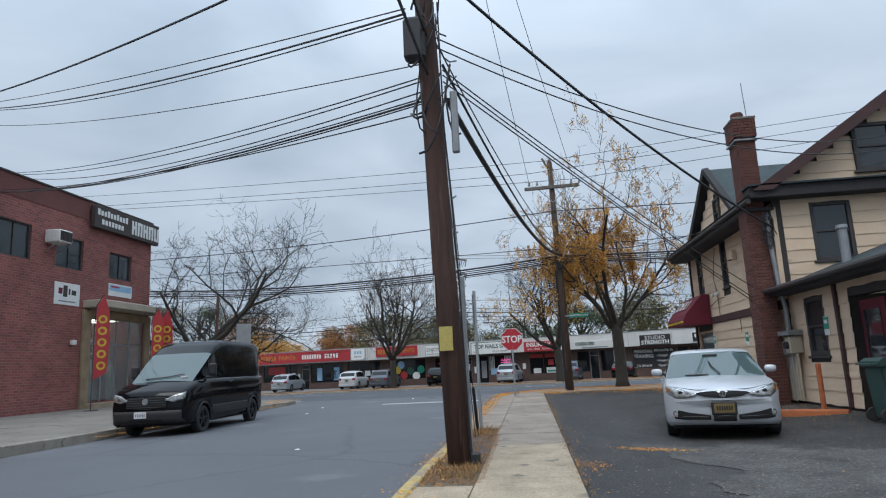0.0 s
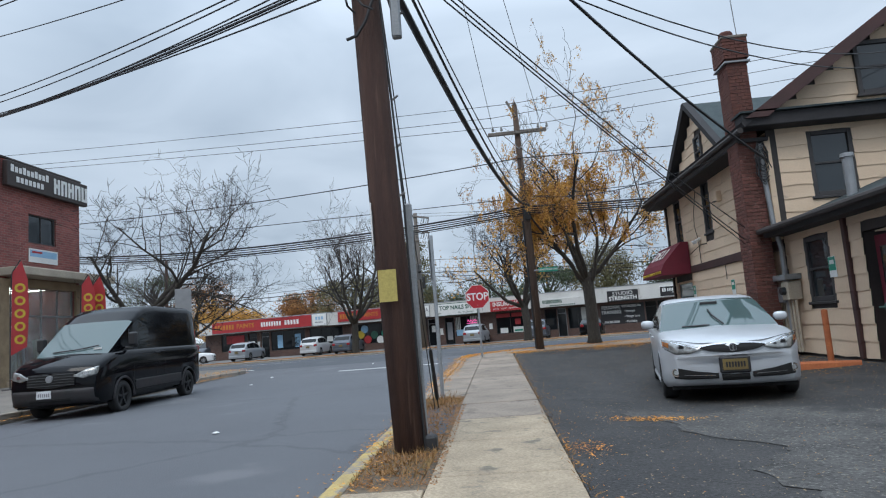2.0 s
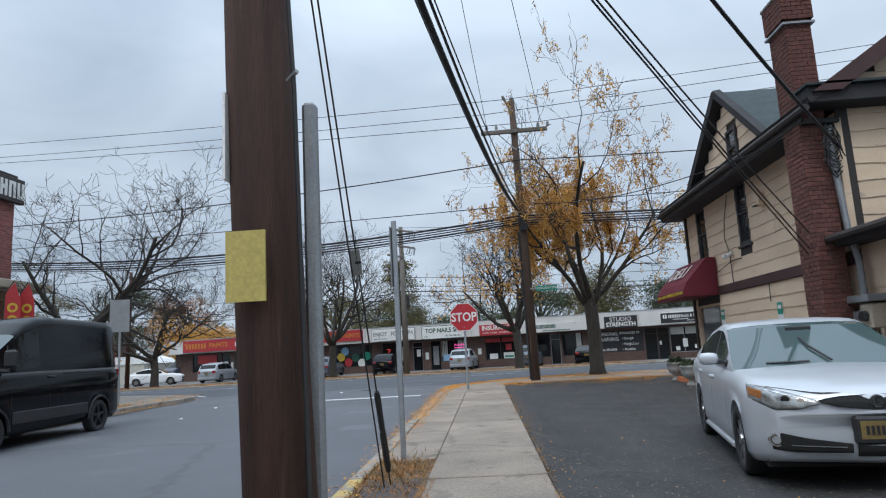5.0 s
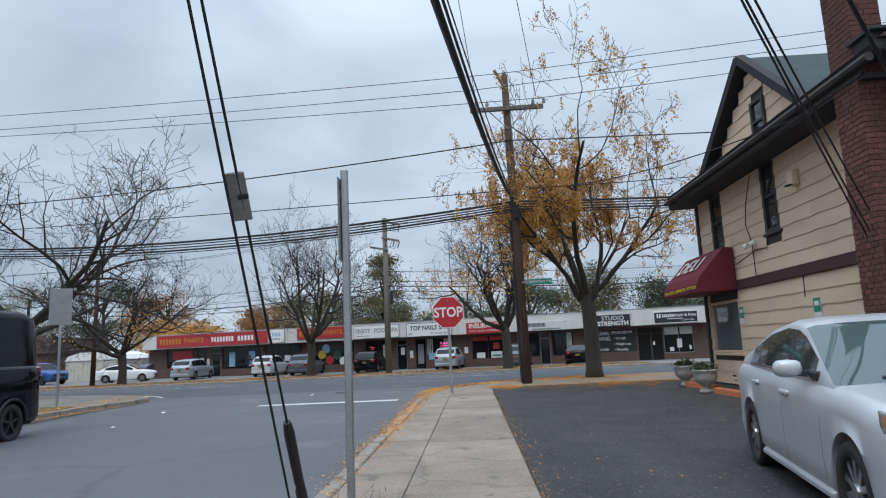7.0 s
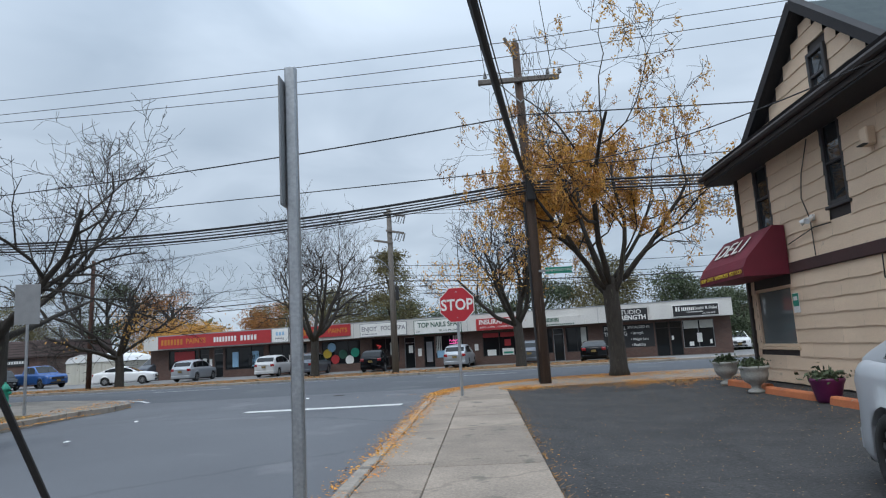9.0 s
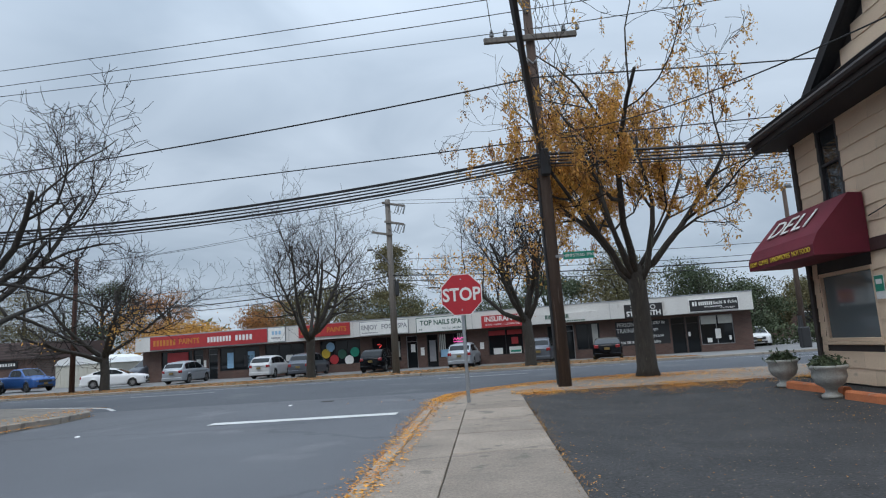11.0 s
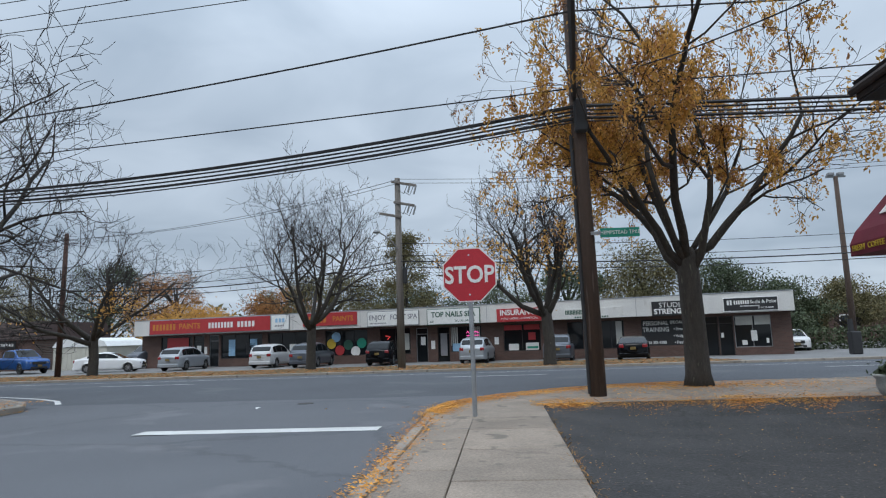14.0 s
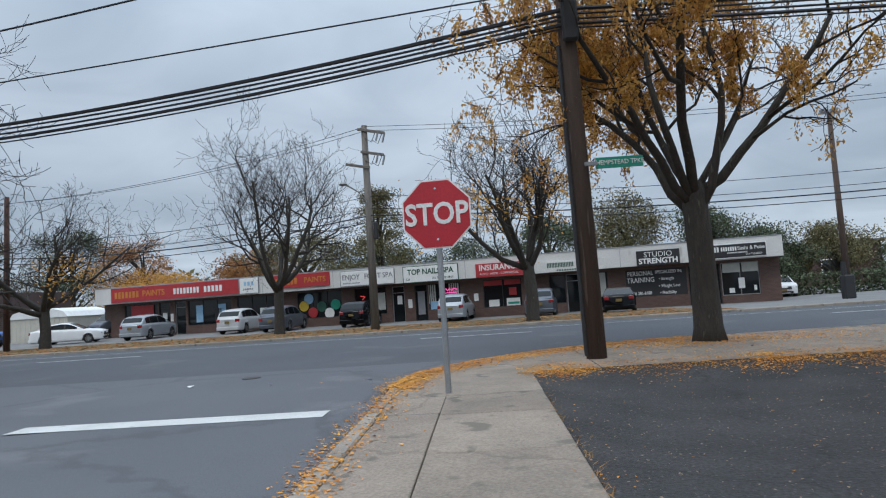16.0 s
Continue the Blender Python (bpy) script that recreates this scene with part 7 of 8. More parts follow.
# sheet added behind the shopfronts, with the rooms' shade in its colour
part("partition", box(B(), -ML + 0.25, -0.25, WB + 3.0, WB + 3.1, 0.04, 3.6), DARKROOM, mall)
part("fascia", box(B(), -ML - 0.1, 0.1, 0.0, 0.2, FB, FT, 0.02), FASCIA, mall, "white metal fascia")
part("soffit", box(B(), -ML, 0, 0.2, WB, FB + 0.02, FB + 0.1), BEIGE, mall)
part("fascia_trim", box(B(), -ML - 0.12, 0.12, -0.03, 0.22, FT, FT + 0.06, 0.01), DULLSTEEL, mall)
part("forecourt_walk", box(B(), -ML, 0.5, -1.2, WB, -0.1, 0.05, 0.02), CONCRETE, mall)
for x in (-9.2, -19.2, -28.8, -34.4):
    part("fascia_seam", box(B(), x - 0.012, x + 0.012, -0.006, 0.0, FB + 0.02, FT - 0.02), DULLSTEEL, mall)
for k, (a_, b_, c_, d_) in enumerate(win_holes):
    w = b_ - a_
    isdoor = c_ < 0.1
    wn_ = sash_window("door" if isdoor else "window", w, d_ - c_, pose(-(a_ + b_) / 2, WB + 0.1, c_, 0, 0, 180), "dark glazed shop door" if isdoor else "dark shop window", mall, 0.05, () if w < 1.6 else (0.5,) if w < 3 else (0.33, 0.66), (0.82,) if isdoor else (), PLASTIC if k % 5 else DULLSTEEL, GLASS_FRONT, None, not isdoor)
# blinds, posters and lights behind the panes
def inside(a_, b_, z0, z1, m_, name="poster", y=0.02, label=""):
    return part(name, box(B(), -b_, -a_, WB + min(y, 0.05), WB + min(y, 0.05) + 0.012, z0, z1), m_, mall, label)
inside(1.2, 2.1, 1.95, 2.5, CURTAIN, "blind", 0.14); inside(2.2, 3.2, 1.95, 2.5, CURTAIN, "blind", 0.14)
inside(2.0, 2.35, 0.95, 1.6, SIGN_WHITE); inside(1.35, 1.5, 0.8, 1.1, SIGN_WHITE); inside(2.6, 2.9, 0.7, 1.0, SIGN_WHITE)
inside(3.95, 4.1, 1.2, 1.5, SIGN_WHITE)
inside(5.3, 8.95, 0.8, 2.5, SIGN_BLACK, "window_film", 0.03)
inside(10.2, 10.6, 0.75, 2.5, CURTAIN, "blind", 0.3); inside(15.7, 16.8, 2.15, 2.5, SIGN_RED, y=0.03); inside(16.95, 18.2, 2.15, 2.5, SIGN_RED, y=0.03); inside(16.0, 16.5, 1.45, 1.95, SIGN_RED, y=0.03)
inside(15.8, 16.7, 0.75, 1.25, SIGN_WHITE, y=0.03); inside(17.2, 17.9, 0.75, 1.2, SIGN_WHITE, y=0.03)
inside(15.85, 16.6, 0.85, 1.0, SIGN_GREEN, "mark", 0.018)
for k in range(9):
    inside(19.95 + 0.15 * k + (0.9 if k > 4 else 0), 20.05 + 0.15 * k + (0.9 if k > 4 else 0), 1.2, 2.5, CURTAIN, "blind_slat", 0.14)
inside(20.6, 22.0, 0.8, 1.35, BLUE_PALE, y=0.03); inside(22.4, 22.9, 0.5, 2.1, LETTER_GREY, y=0.06)
inside(23.3, 23.6, 1.0, 1.6, SIGN_WHITE, y=-0.012); inside(24.05, 24.4, 1.3, 1.9, SIGN_WHITE, y=0.06)
inside(25.3, 26.0, 1.0, 2.2, CURTAIN, y=0.06); inside(18.6, 18.9, 1.2, 1.7, SIGN_WHITE, y=-0.012)
inside(38.1, 38.75, 0.9, 2.2, BLUE_PALE, y=0.1); inside(40.1, 40.7, 0.9, 2.2, BLUE_PALE, y=0.1); inside(38.2, 39.1, 1.0, 1.9, SIGN_BLACK, y=0.07)
inside(44.5, 46.6, 1.7, 2.5, SIGN_RED, y=0.03); inside(43.3, 43.7, 1.3, 1.8, SIGN_WHITE, y=0.06); inside(42.7, 42.95, 1.1, 1.7, SIGN_WHITE, y=-0.012)
inside(33.7, 34.4, 1.2, 1.7, SIGN_WHITE, y=0.06); inside(34.6, 35.2, 1.2, 1.7, SIGN_WHITE, y=0.06)
for k, (s_, z_, m_) in enumerate(((31.6, 1.6, YELLOW), (30.9, 1.1, SIGN_RED), (30.2, 1.5, LETTER_GREEN), (29.6, 1.0, SIGN_WHITE), (29.1, 1.6, SIGN_GREEN), (31.2, 2.1, BLUE_PALE))):
    part("decal", cyl(B(), (-s_, WB + 0.03, z_), (-s_, WB + 0.04, z_), 0.38, 0.38, 20), m_, mall, "round coloured window decal")
nb = tagged(new("neon_sign"), "pink neon sign in the nail shop window", "sign")
nb.parent = None
nb.matrix_world = mall.matrix_world @ pose(-20.5, WB + 0.04, 2.05)
part("tube", tube(B(), [(-0.45, 0, 0), (-0.35, 0, 0.14), (-0.25, 0, -0.05), (-0.1, 0, 0.12), (0.05, 0, -0.04), (0.2, 0, 0.12), (0.45, 0, 0.02)], 0.03, 6), NEON, nb)
part("underline", tube(B(), [(-0.45, 0, -0.18), (0.45, 0, -0.16)], 0.025, 6), NEON, nb)
nr = tagged(new("neon_sign"), "red neon sign in the foot spa window", "sign")
nr.matrix_world = mall.matrix_world @ pose(-27.0, WB + 0.04, 1.6)
part("tube", tube(B(), [(-0.2, 0, -0.4), (0.15, 0, -0.3), (-0.1, 0, 0.1), (0.2, 0, 0.4), (-0.15, 0, 0.45)], 0.03, 6), NEON_RED, nr)

def sign(s0, s1, z0, z1, board, lines, label, border=None):
    sg_ = tagged(thing("shop_sign", (0, 0, 0), label, "sign", "signs on the shop fascia"))
    sg_.matrix_world = mall.matrix_world @ pose(-(s0 + s1) / 2, -0.06, (z0 + z1) / 2 + 0.42)
    w, hh = s1 - s0, z1 - z0
    if border:
        part("frame", box(B(), -w / 2 - 0.05, w / 2 + 0.05, -0.04, 0.05, -hh / 2 - 0.05, hh / 2 + 0.05, 0.01), border, sg_)
    part("board", box(B(), -w / 2, w / 2, -0.055, 0.05, -hh / 2, hh / 2, 0.01), board, sg_)
    for text, size, x, z, m_, wide, bold in lines:
        if text.startswith("|"):
            n_, bw, bh = [float(q) for q in text[1:].split(",")]
            for k in range(int(n_)):
                part("letter_bar", box(B(), x + k * bw, x + k * bw + bw * 0.66, -0.065, -0.055, z - bh / 2, z + bh / 2), m_, sg_)
        else:
            lettering("letters", text, size, m_, Matrix.Translation((x, -0.062, z)) @ pose(0, 0, 0, 90), sg_, wide, bold)
    return sg_
sign(0.84, 3.9, 2.42, 3.2, SIGN_BLACK, (("|2,0.17,0.3", 0, -1.35, 0.12, SIGN_WHITE, 1, 0), ("|7,0.13,0.24", 0, -0.95, 0.12, SIGN_WHITE, 1, 0), ("Sushi & Poke", 0.3, 0.72, 0.12, SIGN_WHITE, 0.95, 0.004), ("|16,0.07,0.07", 0, -0.6, -0.12, SIGN_WHITE, 1, 0), ("516-750-8889", 0.16, 0.85, -0.25, SIGN_WHITE, 1, 0)), "black shop sign with white lettering", SIGN_WHITE)
sign(5.67, 8.22, 2.28, 3.22, SIGN_BLACK, (("STUDIO", 0.45, 0, 0.2, SIGN_WHITE, 1.05, 0), ("STRENGTH", 0.46, 0, -0.2, SIGN_WHITE, 1.0, 0.014)), "black gym sign with white lettering")
sign(10.12, 14.0, 2.3, 3.0, FASCIA, (("|17,0.1,0.3", 0, -1.7, 0.1, LETTER_GREEN, 1, 0), ("|14,0.16,0.1", 0, -1.1, -0.24, LETTER_GREEN, 1, 0)), "white restaurant sign with green lettering bars")
sign(15.33, 18.47, 2.3, 3.2, SIGN_RED, (("INSURANCE", 0.52, 0, 0.16, SIGN_WHITE, 0.95, 0.012), ("AUTO - HOME - COMMERCIAL", 0.2, 0, -0.24, SIGN_WHITE, 0.95, 0)), "red insurance office sign with white lettering")
sign(19.71, 23.52, 2.32, 3.36, SIGN_WHITE, (("TOP NAILS SPA", 0.52, 0, 0.14, LETTER_GREEN, 0.92, 0.012), ("338", 0.2, -1.6, -0.33, LETTER_GREEN, 1, 0), ("TEL 516-248-2863", 0.2, 0.85, -0.33, LETTER_GREEN, 1, 0)), "white nail shop sign with dark green lettering", LETTER_GREEN)
sign(24.22, 28.16, 2.38, 3.38, SIGN_WHITE, (("ENJOY", 0.5, -1.2, 0.08, LETTER_GREY, 0.9, 0.008), ("FOOT SPA", 0.5, 0.85, 0.08, LETTER_GREY, 0.9, 0.008), ("|12,0.11,0.08", 0, -1.8, -0.32, LETTER_GREY, 1, 0)), "white foot spa sign with grey lettering", DULLSTEEL)
sign(29.03, 33.47, 2.55, 3.5, SIGN_RED, (("|6,0.3,0.46", 0, -2.0, 0, SIGN_ORANGE, 1, 0), ("PAINTS", 0.52, 1.1, 0, SIGN_ORANGE, 1.0, 0.012)), "red paint shop sign with orange lettering")
sign(36.3, 47.56, 2.4, 3.5, SIGN_RED, (("|7,0.33,0.48", 0, -5.3, 0, SIGN_ORANGE, 1, 0), ("PAINTS", 0.62, -1.75, 0, SIGN_ORANGE, 1.0, 0.012), ("|8,0.29,0.44", 0, 0.05, 0, SIGN_WHITE, 1, 0), ("|5,0.33,0.44", 0, 2.7, 0, SIGN_WHITE, 1, 0)), "long red paint shop sign with orange and white lettering", DULLSTEEL)
sign(34.7, 36.2, 2.4, 3.5, SIGN_WHITE, (("|3,0.3,0.3", 0, -0.4, 0.15, BLUE_PALE, 1, 0), ("|6,0.14,0.12", 0, -0.45, -0.25, LETTER_GREY, 1, 0)), "white square logo sign beside the paint sign", DULLSTEEL)
for text, size, s_, z_ in (("PERSONAL", 0.4, 8.05, 2.25), ("TRAINING", 0.44, 8.05, 1.83), ("516 385-8188", 0.27, 8.05, 1.0), ("SPECIALIZED IN:", 0.27, 6.35, 2.28), ("• Strength", 0.27, 6.5, 1.85), ("• Weight Loss", 0.27, 6.35, 1.4), ("• Flexibility", 0.27, 6.45, 0.98)):
    lettering("letters", text, size, SIGN_WHITE, Matrix.Translation((-s_, WB + 0.024, z_)) @ pose(0, 0, 0, 90), mall, 0.82, 0.004)

# rental office, shed and the brick house far right
off = tagged(thing("rental_office", (-42.8, 70, -0.4), "low brick office with a brown mansard roof", "building", yaw=-6))
part("wall", box(B(), -14, 0, 0, 9, 0, 3.1), BRICK_MALL, off)
b = B()
prism(b, [(-0.35, 2.85), (9.35, 2.85), (8.8, 4.5), (0.35, 4.5)], 0, -14.3, 0.3)
part("mansard_roof", b, BROWN_ROOF, off)
for k in range(6):
    part("roof_rib", box(B(), -14.32, 0.32, -0.36 + 0.11 * k, -0.3 + 0.11 * k, 2.95 + 0.25 * k, 3.0 + 0.25 * k), TRIM, off)
osg = part("sign_board", box(B(), -5.4, -2.0, -0.1, 0, 2.05, 2.75, 0.02), SIGN_BLACK, off)
part("letter_bar", box(B(), -5.3, -4.9, -0.115, -0.1, 2.25, 2.6), SIGN_GREEN, osg)
for k in range(9):
    part("letter_bar", box(B(), -4.75 + 0.29 * k, -4.55 + 0.29 * k, -0.115, -0.1, 2.28, 2.55), SIGN_WHITE, osg)
sh = tagged(thing("metal_shed", (-36.8, 67.5, -0.38), "cream ribbed metal shed with a rounded roof", "shed", yaw=-8))
part("wall", box(B(), -2.7, 2.7, 0, 5, 0, 2.0), SHED, sh)
b = B()
prism(b, [(-2.8, 2.0), (2.8, 2.0), (2.4, 2.45), (1.2, 2.75), (-1.2, 2.75), (-2.4, 2.45)], 1, -0.1, 5.1)
part("roof", b, SIGN_WHITE, sh)
for k in range(12):
    part("rib", box(B(), -2.7 + 0.46 * k, -2.64 + 0.46 * k, -0.03, 0, 0, 2.0), SHED, sh)
rb = tagged(thing("brick_house", (30, 84, -0.4), "brick house beyond the lot", "house", yaw=-10))
part("wall", box(B(), -5, 9, 0, 8, 0, 4.2), BRICK_MALL, rb)
part("roof", box(B(), -5.3, 9.3, -0.3, 8.3, 4.2, 4.5), BROWN_ROOF, rb)
for k in range(3):
    wn2 = part("window", box(B(), -3.5 + 3.5 * k, -2.2 + 3.5 * k, -0.03, 0.02, 1.2, 2.8), SIGN_WHITE, rb)
    part("pane", box(B(), -3.4 + 3.5 * k, -2.3 + 3.5 * k, -0.045, -0.03, 1.3, 2.7), GLASS, wn2)
hg = [Vector((random.Random(k).uniform(19.5, 34), 63 + random.Random(k + 9999).uniform(-0.5, 0.5), -0.35 + random.Random(k + 5555).random() * 1.5)) for k in range(5000)]
me = leaf_cloud(hg, 8, 0.13, 0.05)
me.materials.append(LEAF_GREEN)
tagged(new("hedge", me), "clipped dark green hedge beyond the lot", "hedge", kind="stuff")

# ---- small things ----
# planters, purple pot and painted wheel stops along the deli
def planter(x, y, material, h_, label):
    p = tagged(thing("planter", (x, y, lot_z(x)), label, "planter", "planters by the deli wall"))
    if material is POT:
        part("urn", lathe(B(), [(0.15, 0), (0.16, 0.05), (0.09, 0.1), (0.1, 0.16), (0.22, 0.24), (0.27, 0.36), (0.26, 0.46), (0.3, 0.5), (0.3, 0.54), (0.25, 0.54), (0.24, 0.48)], 20), material, p, smooth=True)
        zt, rr = 0.52, 0.22
    else:
        part("pot", lathe(B(), [(0.16, 0), (0.19, 0.05), (0.25, 0.3), (0.28, 0.36), (0.28, 0.4), (0.24, 0.4), (0.23, 0.34)], 20), material, p, smooth=True)
        zt, rr = 0.36, 0.26
    rr_ = random.Random(int(x * 100 + y * 10))
    me = leaf_cloud([Vector((rr_.gauss(0, rr * 0.5), rr_.gauss(0, rr * 0.5), zt + abs(rr_.gauss(0, 0.07)))) for _ in range(500)], int(y * 7), 0.05, 0.01)
    me.materials.append(LEAF_GREEN)
    o = tagged(new("plant", me), kind="stuff")
    o.parent = p
planter(5.2, 24.75, POT, 0.54, "grey stone urn with a low green plant")
planter(4.95, 22.5, POT, 0.54, "grey stone urn with a low green plant")
planter(5.15, 20.1, PURPLE, 0.4, "purple glazed pot with a green plant")
def wheel_stop(x, y, L_, yaw):
    w = tagged(thing("wheel_stop", (x, y, lot_z(x) - 0.01), "orange painted concrete wheel stop", "wheel stop", "wheel stops along the wall", yaw))
    b = B()
    prism(b, [(-0.09, 0), (0.09, 0), (0.075, 0.11), (0.05, 0.14), (-0.05, 0.14), (-0.075, 0.11)], 1, -L_ / 2, L_ / 2)
    part("bar", b, ORANGE, w)
wheel_stop(5.25, 23.6, 1.85, 3)
wheel_stop(5.12, 21.3, 1.85, 2)
wheel_stop(5.1, 18.9, 1.85, 0)
wheel_stop(5.05, 13.4, 1.6, 62)
bo = tagged(thing("bollard", (5.6, 13.75, 0.02), "rusty orange steel bollard", "bollard"))
part("post", cyl(B(), (0, 0, 0), (0, 0, 0.98), 0.055, 0.055, 14), ORANGE, bo)
part("cap", lathe(B(), [(0.056, 0), (0.05, 0.02), (0.02, 0.035)], 14, (0, 0, 0.98)), ORANGE, bo)
# wheeled bin
bi = tagged(thing("wheeled_bin", (5.72, 11.1, 0.045), "dark green wheeled rubbish bin", "bin", yaw=-90))
b = B()
lo_ = [(-0.24, -0.28), (0.24, -0.28), (0.24, 0.28), (-0.24, 0.28)]
v0 = [b.verts.new((x, y, 0.06)) for x, y in lo_]
v1 = [b.verts.new((x * 1.22, y * 1.2, 0.95)) for x, y in lo_]
skin(b, v0, v1)
b.faces.new(list(reversed(v0)))
b.faces.new(v1)
bmesh.ops.bevel(b, geom=list(b.edges), offset=0.03, segments=2, affect="EDGES")
part("tub", b, GREEN_BIN, bi)
part("rim", box(B(), -0.32, 0.32, -0.36, 0.36, 0.93, 0.98, 0.015), GREEN_BIN, bi)
b = B()
prism(b, [(-0.36, 0.985), (0.37, 0.985), (0.36, 1.02), (0.1, 1.09), (-0.28, 1.09), (-0.36, 1.03)], 0, -0.32, 0.32)
part("lid", b, GREEN_BIN, bi)
part("handle", tube(B(), [(-0.25, -0.38, 0.98), (-0.25, -0.46, 0.99), (0.25, -0.46, 0.99), (0.25, -0.38, 0.98)], 0.018, 6), GREEN_BIN, bi)
for sd in (-1, 1):
    part("wheel", cyl(B(), (0.2 * sd, -0.3, 0.12), (0.27 * sd, -0.3, 0.12), 0.12, 0.12, 18), RUBBER, bi)
# hydrant on the far corner
hy = tagged(thing("fire_hydrant", (-15.6, 28.6, 0.18), "green fire hydrant on the far pavement", "fire hydrant"))
part("barrel", lathe(B(), [(0.17, 0), (0.17, 0.04), (0.1, 0.06), (0.1, 0.5), (0.15, 0.52), (0.15, 0.56), (0.12, 0.6), (0.07, 0.68), (0.03, 0.72), (0.03, 0.76)], 14), SIGN_GREEN, hy, smooth=True)
for sd in (-1, 1):
    part("outlet", cyl(B(), (0.08 * sd, 0, 0.42), (0.18 * sd, 0, 0.42), 0.05, 0.05, 10), SIGN_GREEN, hy)
# a few scraps of paper lie in the street
sc = random.Random(5)
for x, y in ((-4.6, 10.2), (-7.8, 19.8), (-8.3, 23.0), (-5.6, 27.3)):
    l_ = tagged(thing("litter_scrap", (x, y, 0.006), "crumpled white paper scrap on the asphalt", "litter", "paper scraps", sc.uniform(0, 180)))
    b = B()
    n_ = 7
    c_ = b.verts.new((0, 0, 0.03))
    rg = [b.verts.new((0.07 * math.cos(2 * math.pi * i / n_) * sc.uniform(0.6, 1.3), 0.05 * math.sin(2 * math.pi * i / n_) * sc.uniform(0.6, 1.3), sc.uniform(0, 0.025))) for i in range(n_)]
    for i in range(n_):
        b.faces.new((c_, rg[i], rg[(i + 1) % n_]))
    part("sheet", b, SIGN_WHITE, l_)
# manhole and joint tar in the side street
mh = tagged(thing("drain_cover", (-4.9, 28.2, 0.004), "dark iron drain cover in the road", "drain cover"))
part("disc", cyl(B(), (0, 0, -0.02), (0, 0, 0.004), 0.17, 0.17, 24), TRIM, mh)

# fallen leaves: along the kerbs, on the corner, under the trees and by the house
def litter(name, n, place, size, material, label, seed):
    r = np.random.RandomState(seed)
    c = np.array([place(r) for _ in range(n)])
    a = r.uniform(0, 2 * math.pi, n)
    L_ = size * r.uniform(0.5, 1.3, n)
    v = np.empty((n, 4, 3))
    tilt = r.uniform(0.0, 0.35, n)
    for k, (du, dv) in enumerate(((-1, 0), (0, 0.5), (1, 0), (0, -0.5))):
        v[:, k, 0] = c[:, 0] + L_ * (du * np.cos(a) - dv * np.sin(a))
        v[:, k, 1] = c[:, 1] + L_ * (du * np.sin(a) + dv * np.cos(a))
        v[:, k, 2] = c[:, 2] + 0.004 + L_ * tilt * (k in (2, 3)) + r.uniform(0, 0.006, n)
    me = bpy.data.meshes.new(name)
    me.from_pydata(v.reshape(-1, 3).tolist(), [], np.arange(n * 4).reshape(n, 4).tolist())
    me.materials.append(material)
    return tagged(new(name, me), label, "leaves", kind="stuff")

def near_kerb(r):
    y = r.uniform(15, 25.5) if r.rand() < 0.75 else r.uniform(2, 15)
    return (KX - abs(r.normal(0, 0.13)), y, 0.0) if r.rand() < 0.45 else (KX + 0.02 + abs(r.normal(0, 0.14)), y, 0.1)
def corner_leaves(r):
    q = r.rand()
    i = min(int(q * 5), 4)
    (xa, ya), (xb, yb) = corner[1 + i], corner[2 + i]
    f = q * 5 - i
    x, y = xa + (xb - xa) * f, ya + (yb - ya) * f
    d = r.normal(0.0, 0.38)
    return (x - 0.55 * d * 0.8 - 0.05, y + d * 0.6 + 0.02, 0.103 if d < -0.05 else 0.02 if d > 0.25 else 0.112)
def apron_leaves(r):
    while True:
        x = r.uniform(-0.2, 8.5)
        if r.rand() < 0.25 + 0.75 * max(0.0, math.sin(x * 1.9 + 0.6) * 0.6 + math.sin(x * 4.3) * 0.4):
            break
    if r.rand() < 0.3:
        return (x, 26.1 + abs(r.normal(0, 0.35)), 0.103)
    y = 26.04 - abs(r.normal(0, 0.42)) * (0.5 + 0.5 * math.sin(x * 2.3 + 1) ** 2)
    f = min(1.0, max(0.0, (y - 25.0) / 1.05))
    return (x, y, lot_z(min(max(x, 0.0), 6)) * (1 - f) + 0.094 * f + 0.004)
def tree_leaves(r):
    a, d = r.uniform(0, 2 * math.pi), abs(r.normal(0, 1.9)) + 0.35
    x, y = 3.55 + d * math.cos(a) * 1.3, 29.0 + d * math.sin(a) * 0.55
    return (x, min(y, apron_edge(min(max(x, -1.5), 59)) + 0.25), 0.104 if y < apron_edge(min(max(x, -1.5), 59)) else 0.008)
def strip_leaves(r):
    return (r.uniform(KX + 0.1, WX + 0.08), r.uniform(6.0, 12.0), 0.09)
def lot_leaves(r):
    cx, cy, sx, sy = ((0.1, 12, 0.1, 7), (1.2, 8.95, 0.28, 0.1), (4.9, 20, 0.5, 5), (5.0, 14.5, 0.7, 1.4), (2.5, 18, 2.2, 6), (0.2, 7.1, 0.12, 0.2))[r.choice(6, p=(0.12, 0.15, 0.23, 0.39, 0.05, 0.06))]
    x, y = min(max(r.normal(cx, sx), 0.02), 5.85), min(max(r.normal(cy, sy), -1), 24.9)
    return (x, y, lot_z(x) + 0.009)
def left_leaves(r):
    return (-11.4 + r.normal(-0.35, 0.4), r.uniform(17, 29), 0.14) if r.rand() < 0.6 else (-11.28 + abs(r.normal(0, 0.12)), r.uniform(14, 28), 0.004)
def verge_leaves(r):
    x = r.uniform(-40, 9.4)
    y = 42.05 + r.rand() ** 1.4 * 11.5
    return (x, y, land(y) + 0.104)
litter("kerb_leaves", 6500, near_kerb, 0.021, LITTER, "yellow and brown leaves along the kerb", 1)
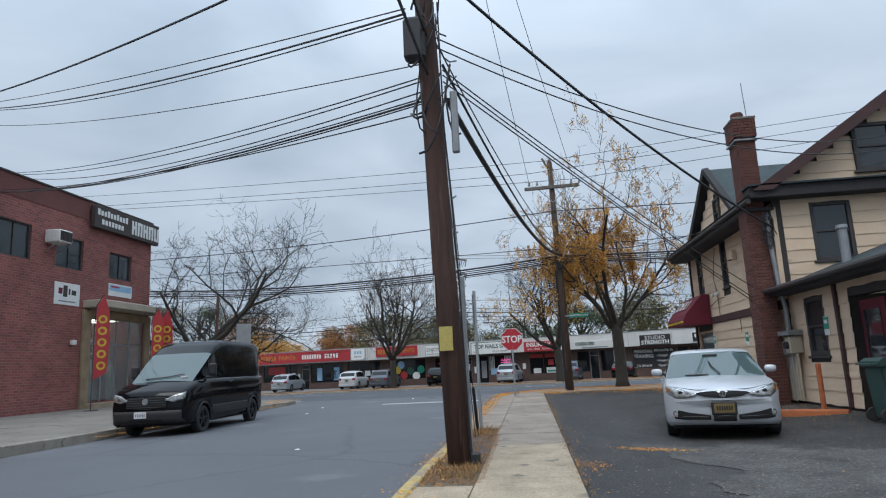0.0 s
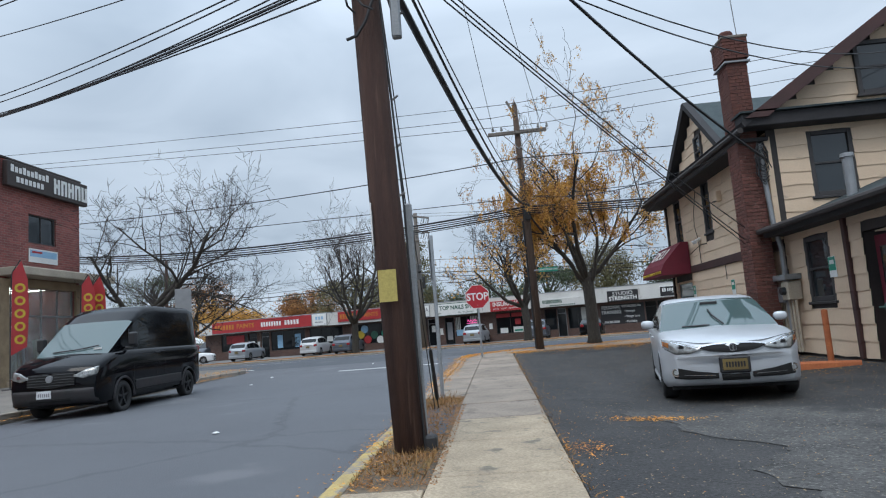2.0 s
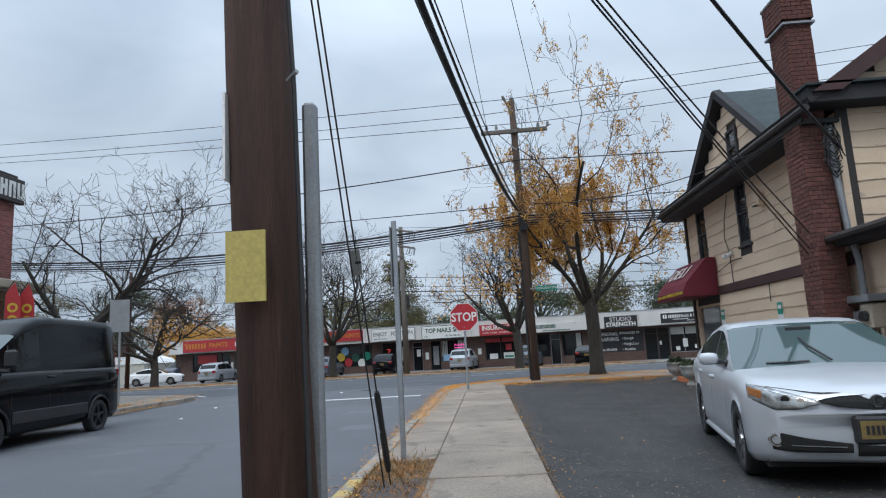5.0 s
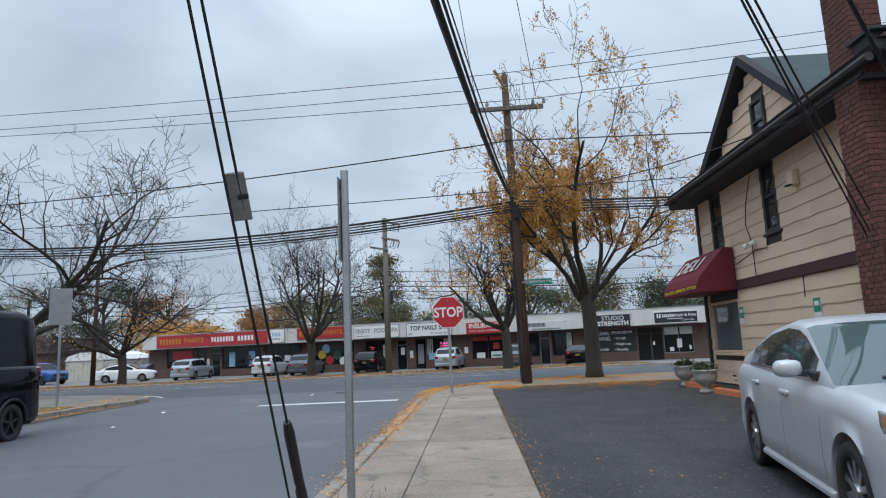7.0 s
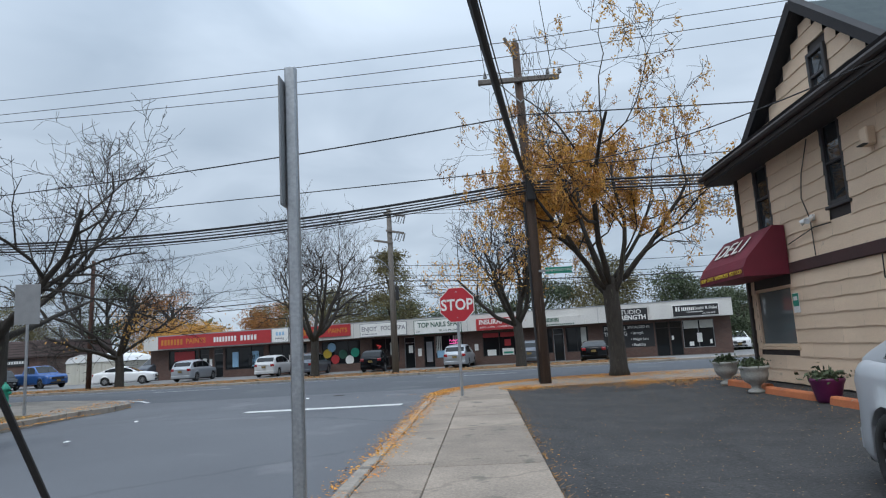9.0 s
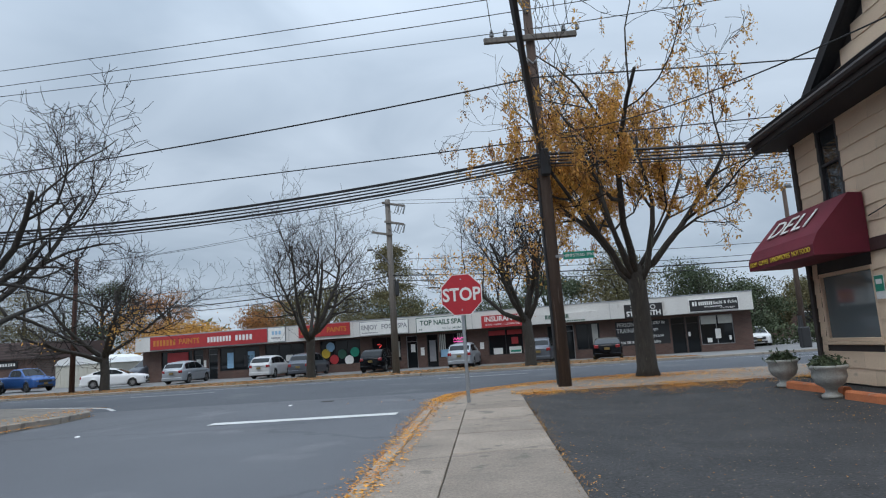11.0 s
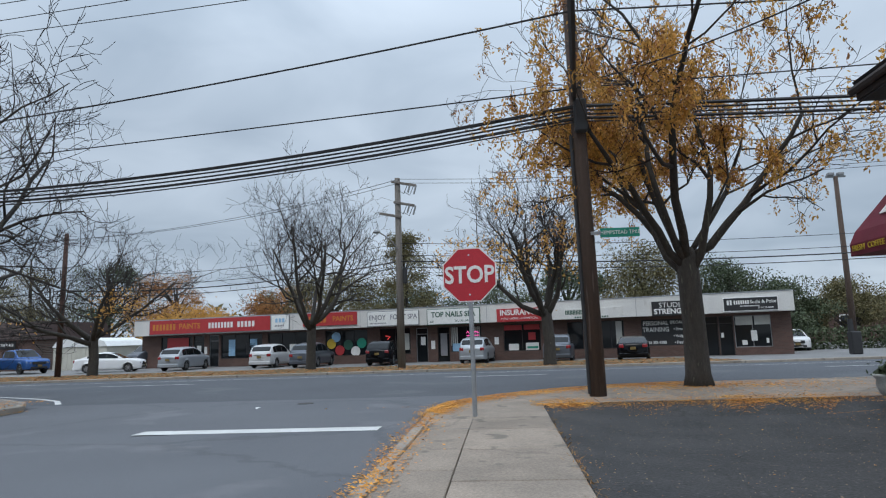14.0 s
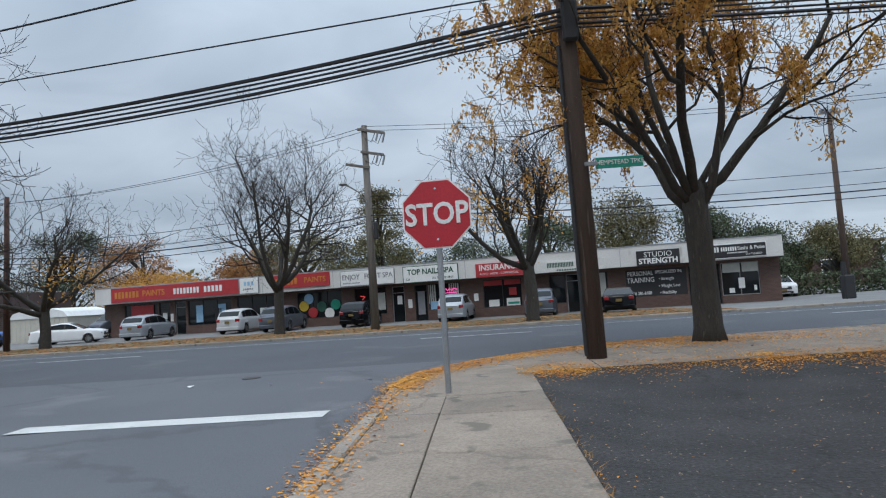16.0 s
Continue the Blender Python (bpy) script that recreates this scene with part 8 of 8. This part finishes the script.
litter("corner_leaves", 17000, corner_leaves, 0.019, LITTER, "golden leaves drifted round the corner", 2)
litter("apron_leaves", 11000, apron_leaves, 0.019, LITTER, "golden leaves drifted at the lot edge", 3)
litter("tree_leaves", 4500, tree_leaves, 0.026, LITTER, "golden leaves under the locust tree", 4)
litter("strip_leaves", 6500, strip_leaves, 0.014, LEAF_BROWN, "dry brown leaves round the pole", 5)
litter("lot_leaves", 3600, lot_leaves, 0.014, LITTER, "scattered leaves on the parking lot", 6)
def lot_grit(r):
    x, y = r.uniform(0.1, 5.8), 1.0 + 23.5 * r.rand() ** 1.5
    return (x, y, lot_z(x) + 0.008)
litter("lot_grit", 9000, lot_grit, 0.011, STONE, "pale grit and crumbs of stone on the asphalt", 9)
litter("lot_crumbs", 1300, lot_grit, 0.012, LEAF_BROWN, "dry leaf crumbs trodden into the asphalt", 10)
litter("left_leaves", 3000, left_leaves, 0.03, LITTER, "brown leaves along the far kerb", 7)
litter("verge_leaves", 9000, verge_leaves, 0.09, LEAF_BROWN, "brown leaves over the grass verge", 8)
# dry grass tufts round the pole and along the lot edge
rg_ = np.random.RandomState(11)
gv, gf = [], []
for k in range(2600):
    if k < 1700:
        q = rg_.choice(3)
        x, y = [(rg_.normal(-1.35, 0.2), rg_.normal(7.0, 0.45)), (rg_.normal(-1.5, 0.2), rg_.normal(11.3, 0.5)), (rg_.uniform(-1.74, -1.22), rg_.uniform(6, 11.9))][q]
        x = min(max(x, -1.74), -1.18)
    else:
        x, y = rg_.normal(0.01, 0.03), rg_.uniform(-2, 24)
    z = 0.09
    hgt = rg_.uniform(0.02, 0.09) if k < 1700 else rg_.uniform(0.015, 0.045)
    a = rg_.uniform(0, 6.28)
    i = len(gv)
    dx, dy = 0.006 * math.cos(a), 0.006 * math.sin(a)
    gv += [(x - dx, y - dy, z), (x + dx, y + dy, z), (x + rg_.normal(0, 0.05), y + rg_.normal(0, 0.05), z + hgt)]
    gf.append((i, i + 1, i + 2))
me = bpy.data.meshes.new("dry_grass")
me.from_pydata(gv, [], gf)
me.materials.append(mat("dry_grass_blade", (0.34, 0.17, 0.065), (0.2, 0.13, 0.05), 3.0, 0.9, 0, 0, 30, rand=0.3, island=1.0))
tagged(new("dry_grass", me), "dry straw-coloured grass round the pole", "grass", kind="stuff")

# ---- the brick chimney ----
BRICK_A = mat("chimney_brick", (0.17, 0.062, 0.045), (0.11, 0.044, 0.036), 6.0, 0.9, 0, 0.4, 60, rand=0.3)
MORTAR = mat("old_mortar", (0.2, 0.17, 0.145), (0.15, 0.13, 0.11), 8.0, 0.95, 0, 0.3, 60)
chim = tagged(thing("chimney", (5.52, 16.22, 0.05), "tall red brick chimney against the house", "chimney"))
CW, CD, CH, COURSE = 0.23, 0.32, 7.3, 0.082
part("core", box(B(), -CW + 0.014, CW - 0.014, -CD + 0.014, CD - 0.014, 0, CH), MORTAR, chim)
protos = {}
def brick_mesh(w, d):
    k = (round(w, 3), round(d, 3))
    if k not in protos:
        protos[k] = mesh_of(box(B(), -w / 2, w / 2, -d / 2, d / 2, -0.036, 0.036, 0.004), "brick", BRICK_A)
    return protos[k]
rest = B()
count = 0
rb_ = random.Random(2)
for c in range(int(CH / COURSE)):
    z = 0.05 + c * COURSE
    grow_ = 0.05 if z > 6.85 else 0.0
    for face in range(3):
        along, across = (CW, CD) if face == 0 else (CD, CW)
        n_ = 3 if face == 0 else 4
        step = 2 * (along + grow_) / n_
        off = step / 2 if c % 2 else 0
        for k in range(n_ + (1 if off else 0)):
            lo_u = max(-along - grow_, -along - grow_ + k * step - off)
            hi_u = min(along + grow_, -along - grow_ + (k + 1) * step - off)
            if hi_u - lo_u < 0.03:
                continue
            u, w = (lo_u + hi_u) / 2, hi_u - lo_u - 0.01
            j = rb_.uniform(-0.003, 0.003)
            if face == 0:
                loc, dims = (u, -across - grow_ + 0.045 + j, z), (w, 0.09)
            elif face == 1:
                loc, dims = (-across - grow_ + 0.045 + j, u, z), (0.09, w)
            else:
                loc, dims = (across + grow_ - 0.045 + j, u, z), (0.09, w)
            if face < 2 and 1.4 < z < 5.0 and count < 300:
                o = new("brick", brick_mesh(*dims))
                o.parent = chim
                o.location = loc
                count += 1
            else:
                box(rest, loc[0] - dims[0] / 2, loc[0] + dims[0] / 2, loc[1] - dims[1] / 2, loc[1] + dims[1] / 2, z - 0.036, z + 0.036)
tagged(part("brickwork", rest, BRICK_A, chim), kind="stuff")
part("cap", box(B(), -CW - 0.07, CW + 0.07, -CD - 0.07, CD + 0.07, CH, CH + 0.07, 0.015), MORTAR, chim, "weathered mortar cap")
part("flue", lathe(B(), [(0.16, 0), (0.16, 0.2), (0.13, 0.24), (0.12, 0.2)], 16, (-0.02, 0.05, CH + 0.07)), BRICK_A, chim, "clay flue pot")
part("aerial", tube(B(), [(0.18, -0.1, CH + 0.05), (0.14, -0.1, CH + 1.1)], 0.012, 5), DULLSTEEL, chim, "thin metal aerial")
part("strap", box(B(), -CW - 0.06, CW + 0.06, -CD - 0.06, CD + 0.06, 6.72, 6.76), DULLSTEEL, chim)
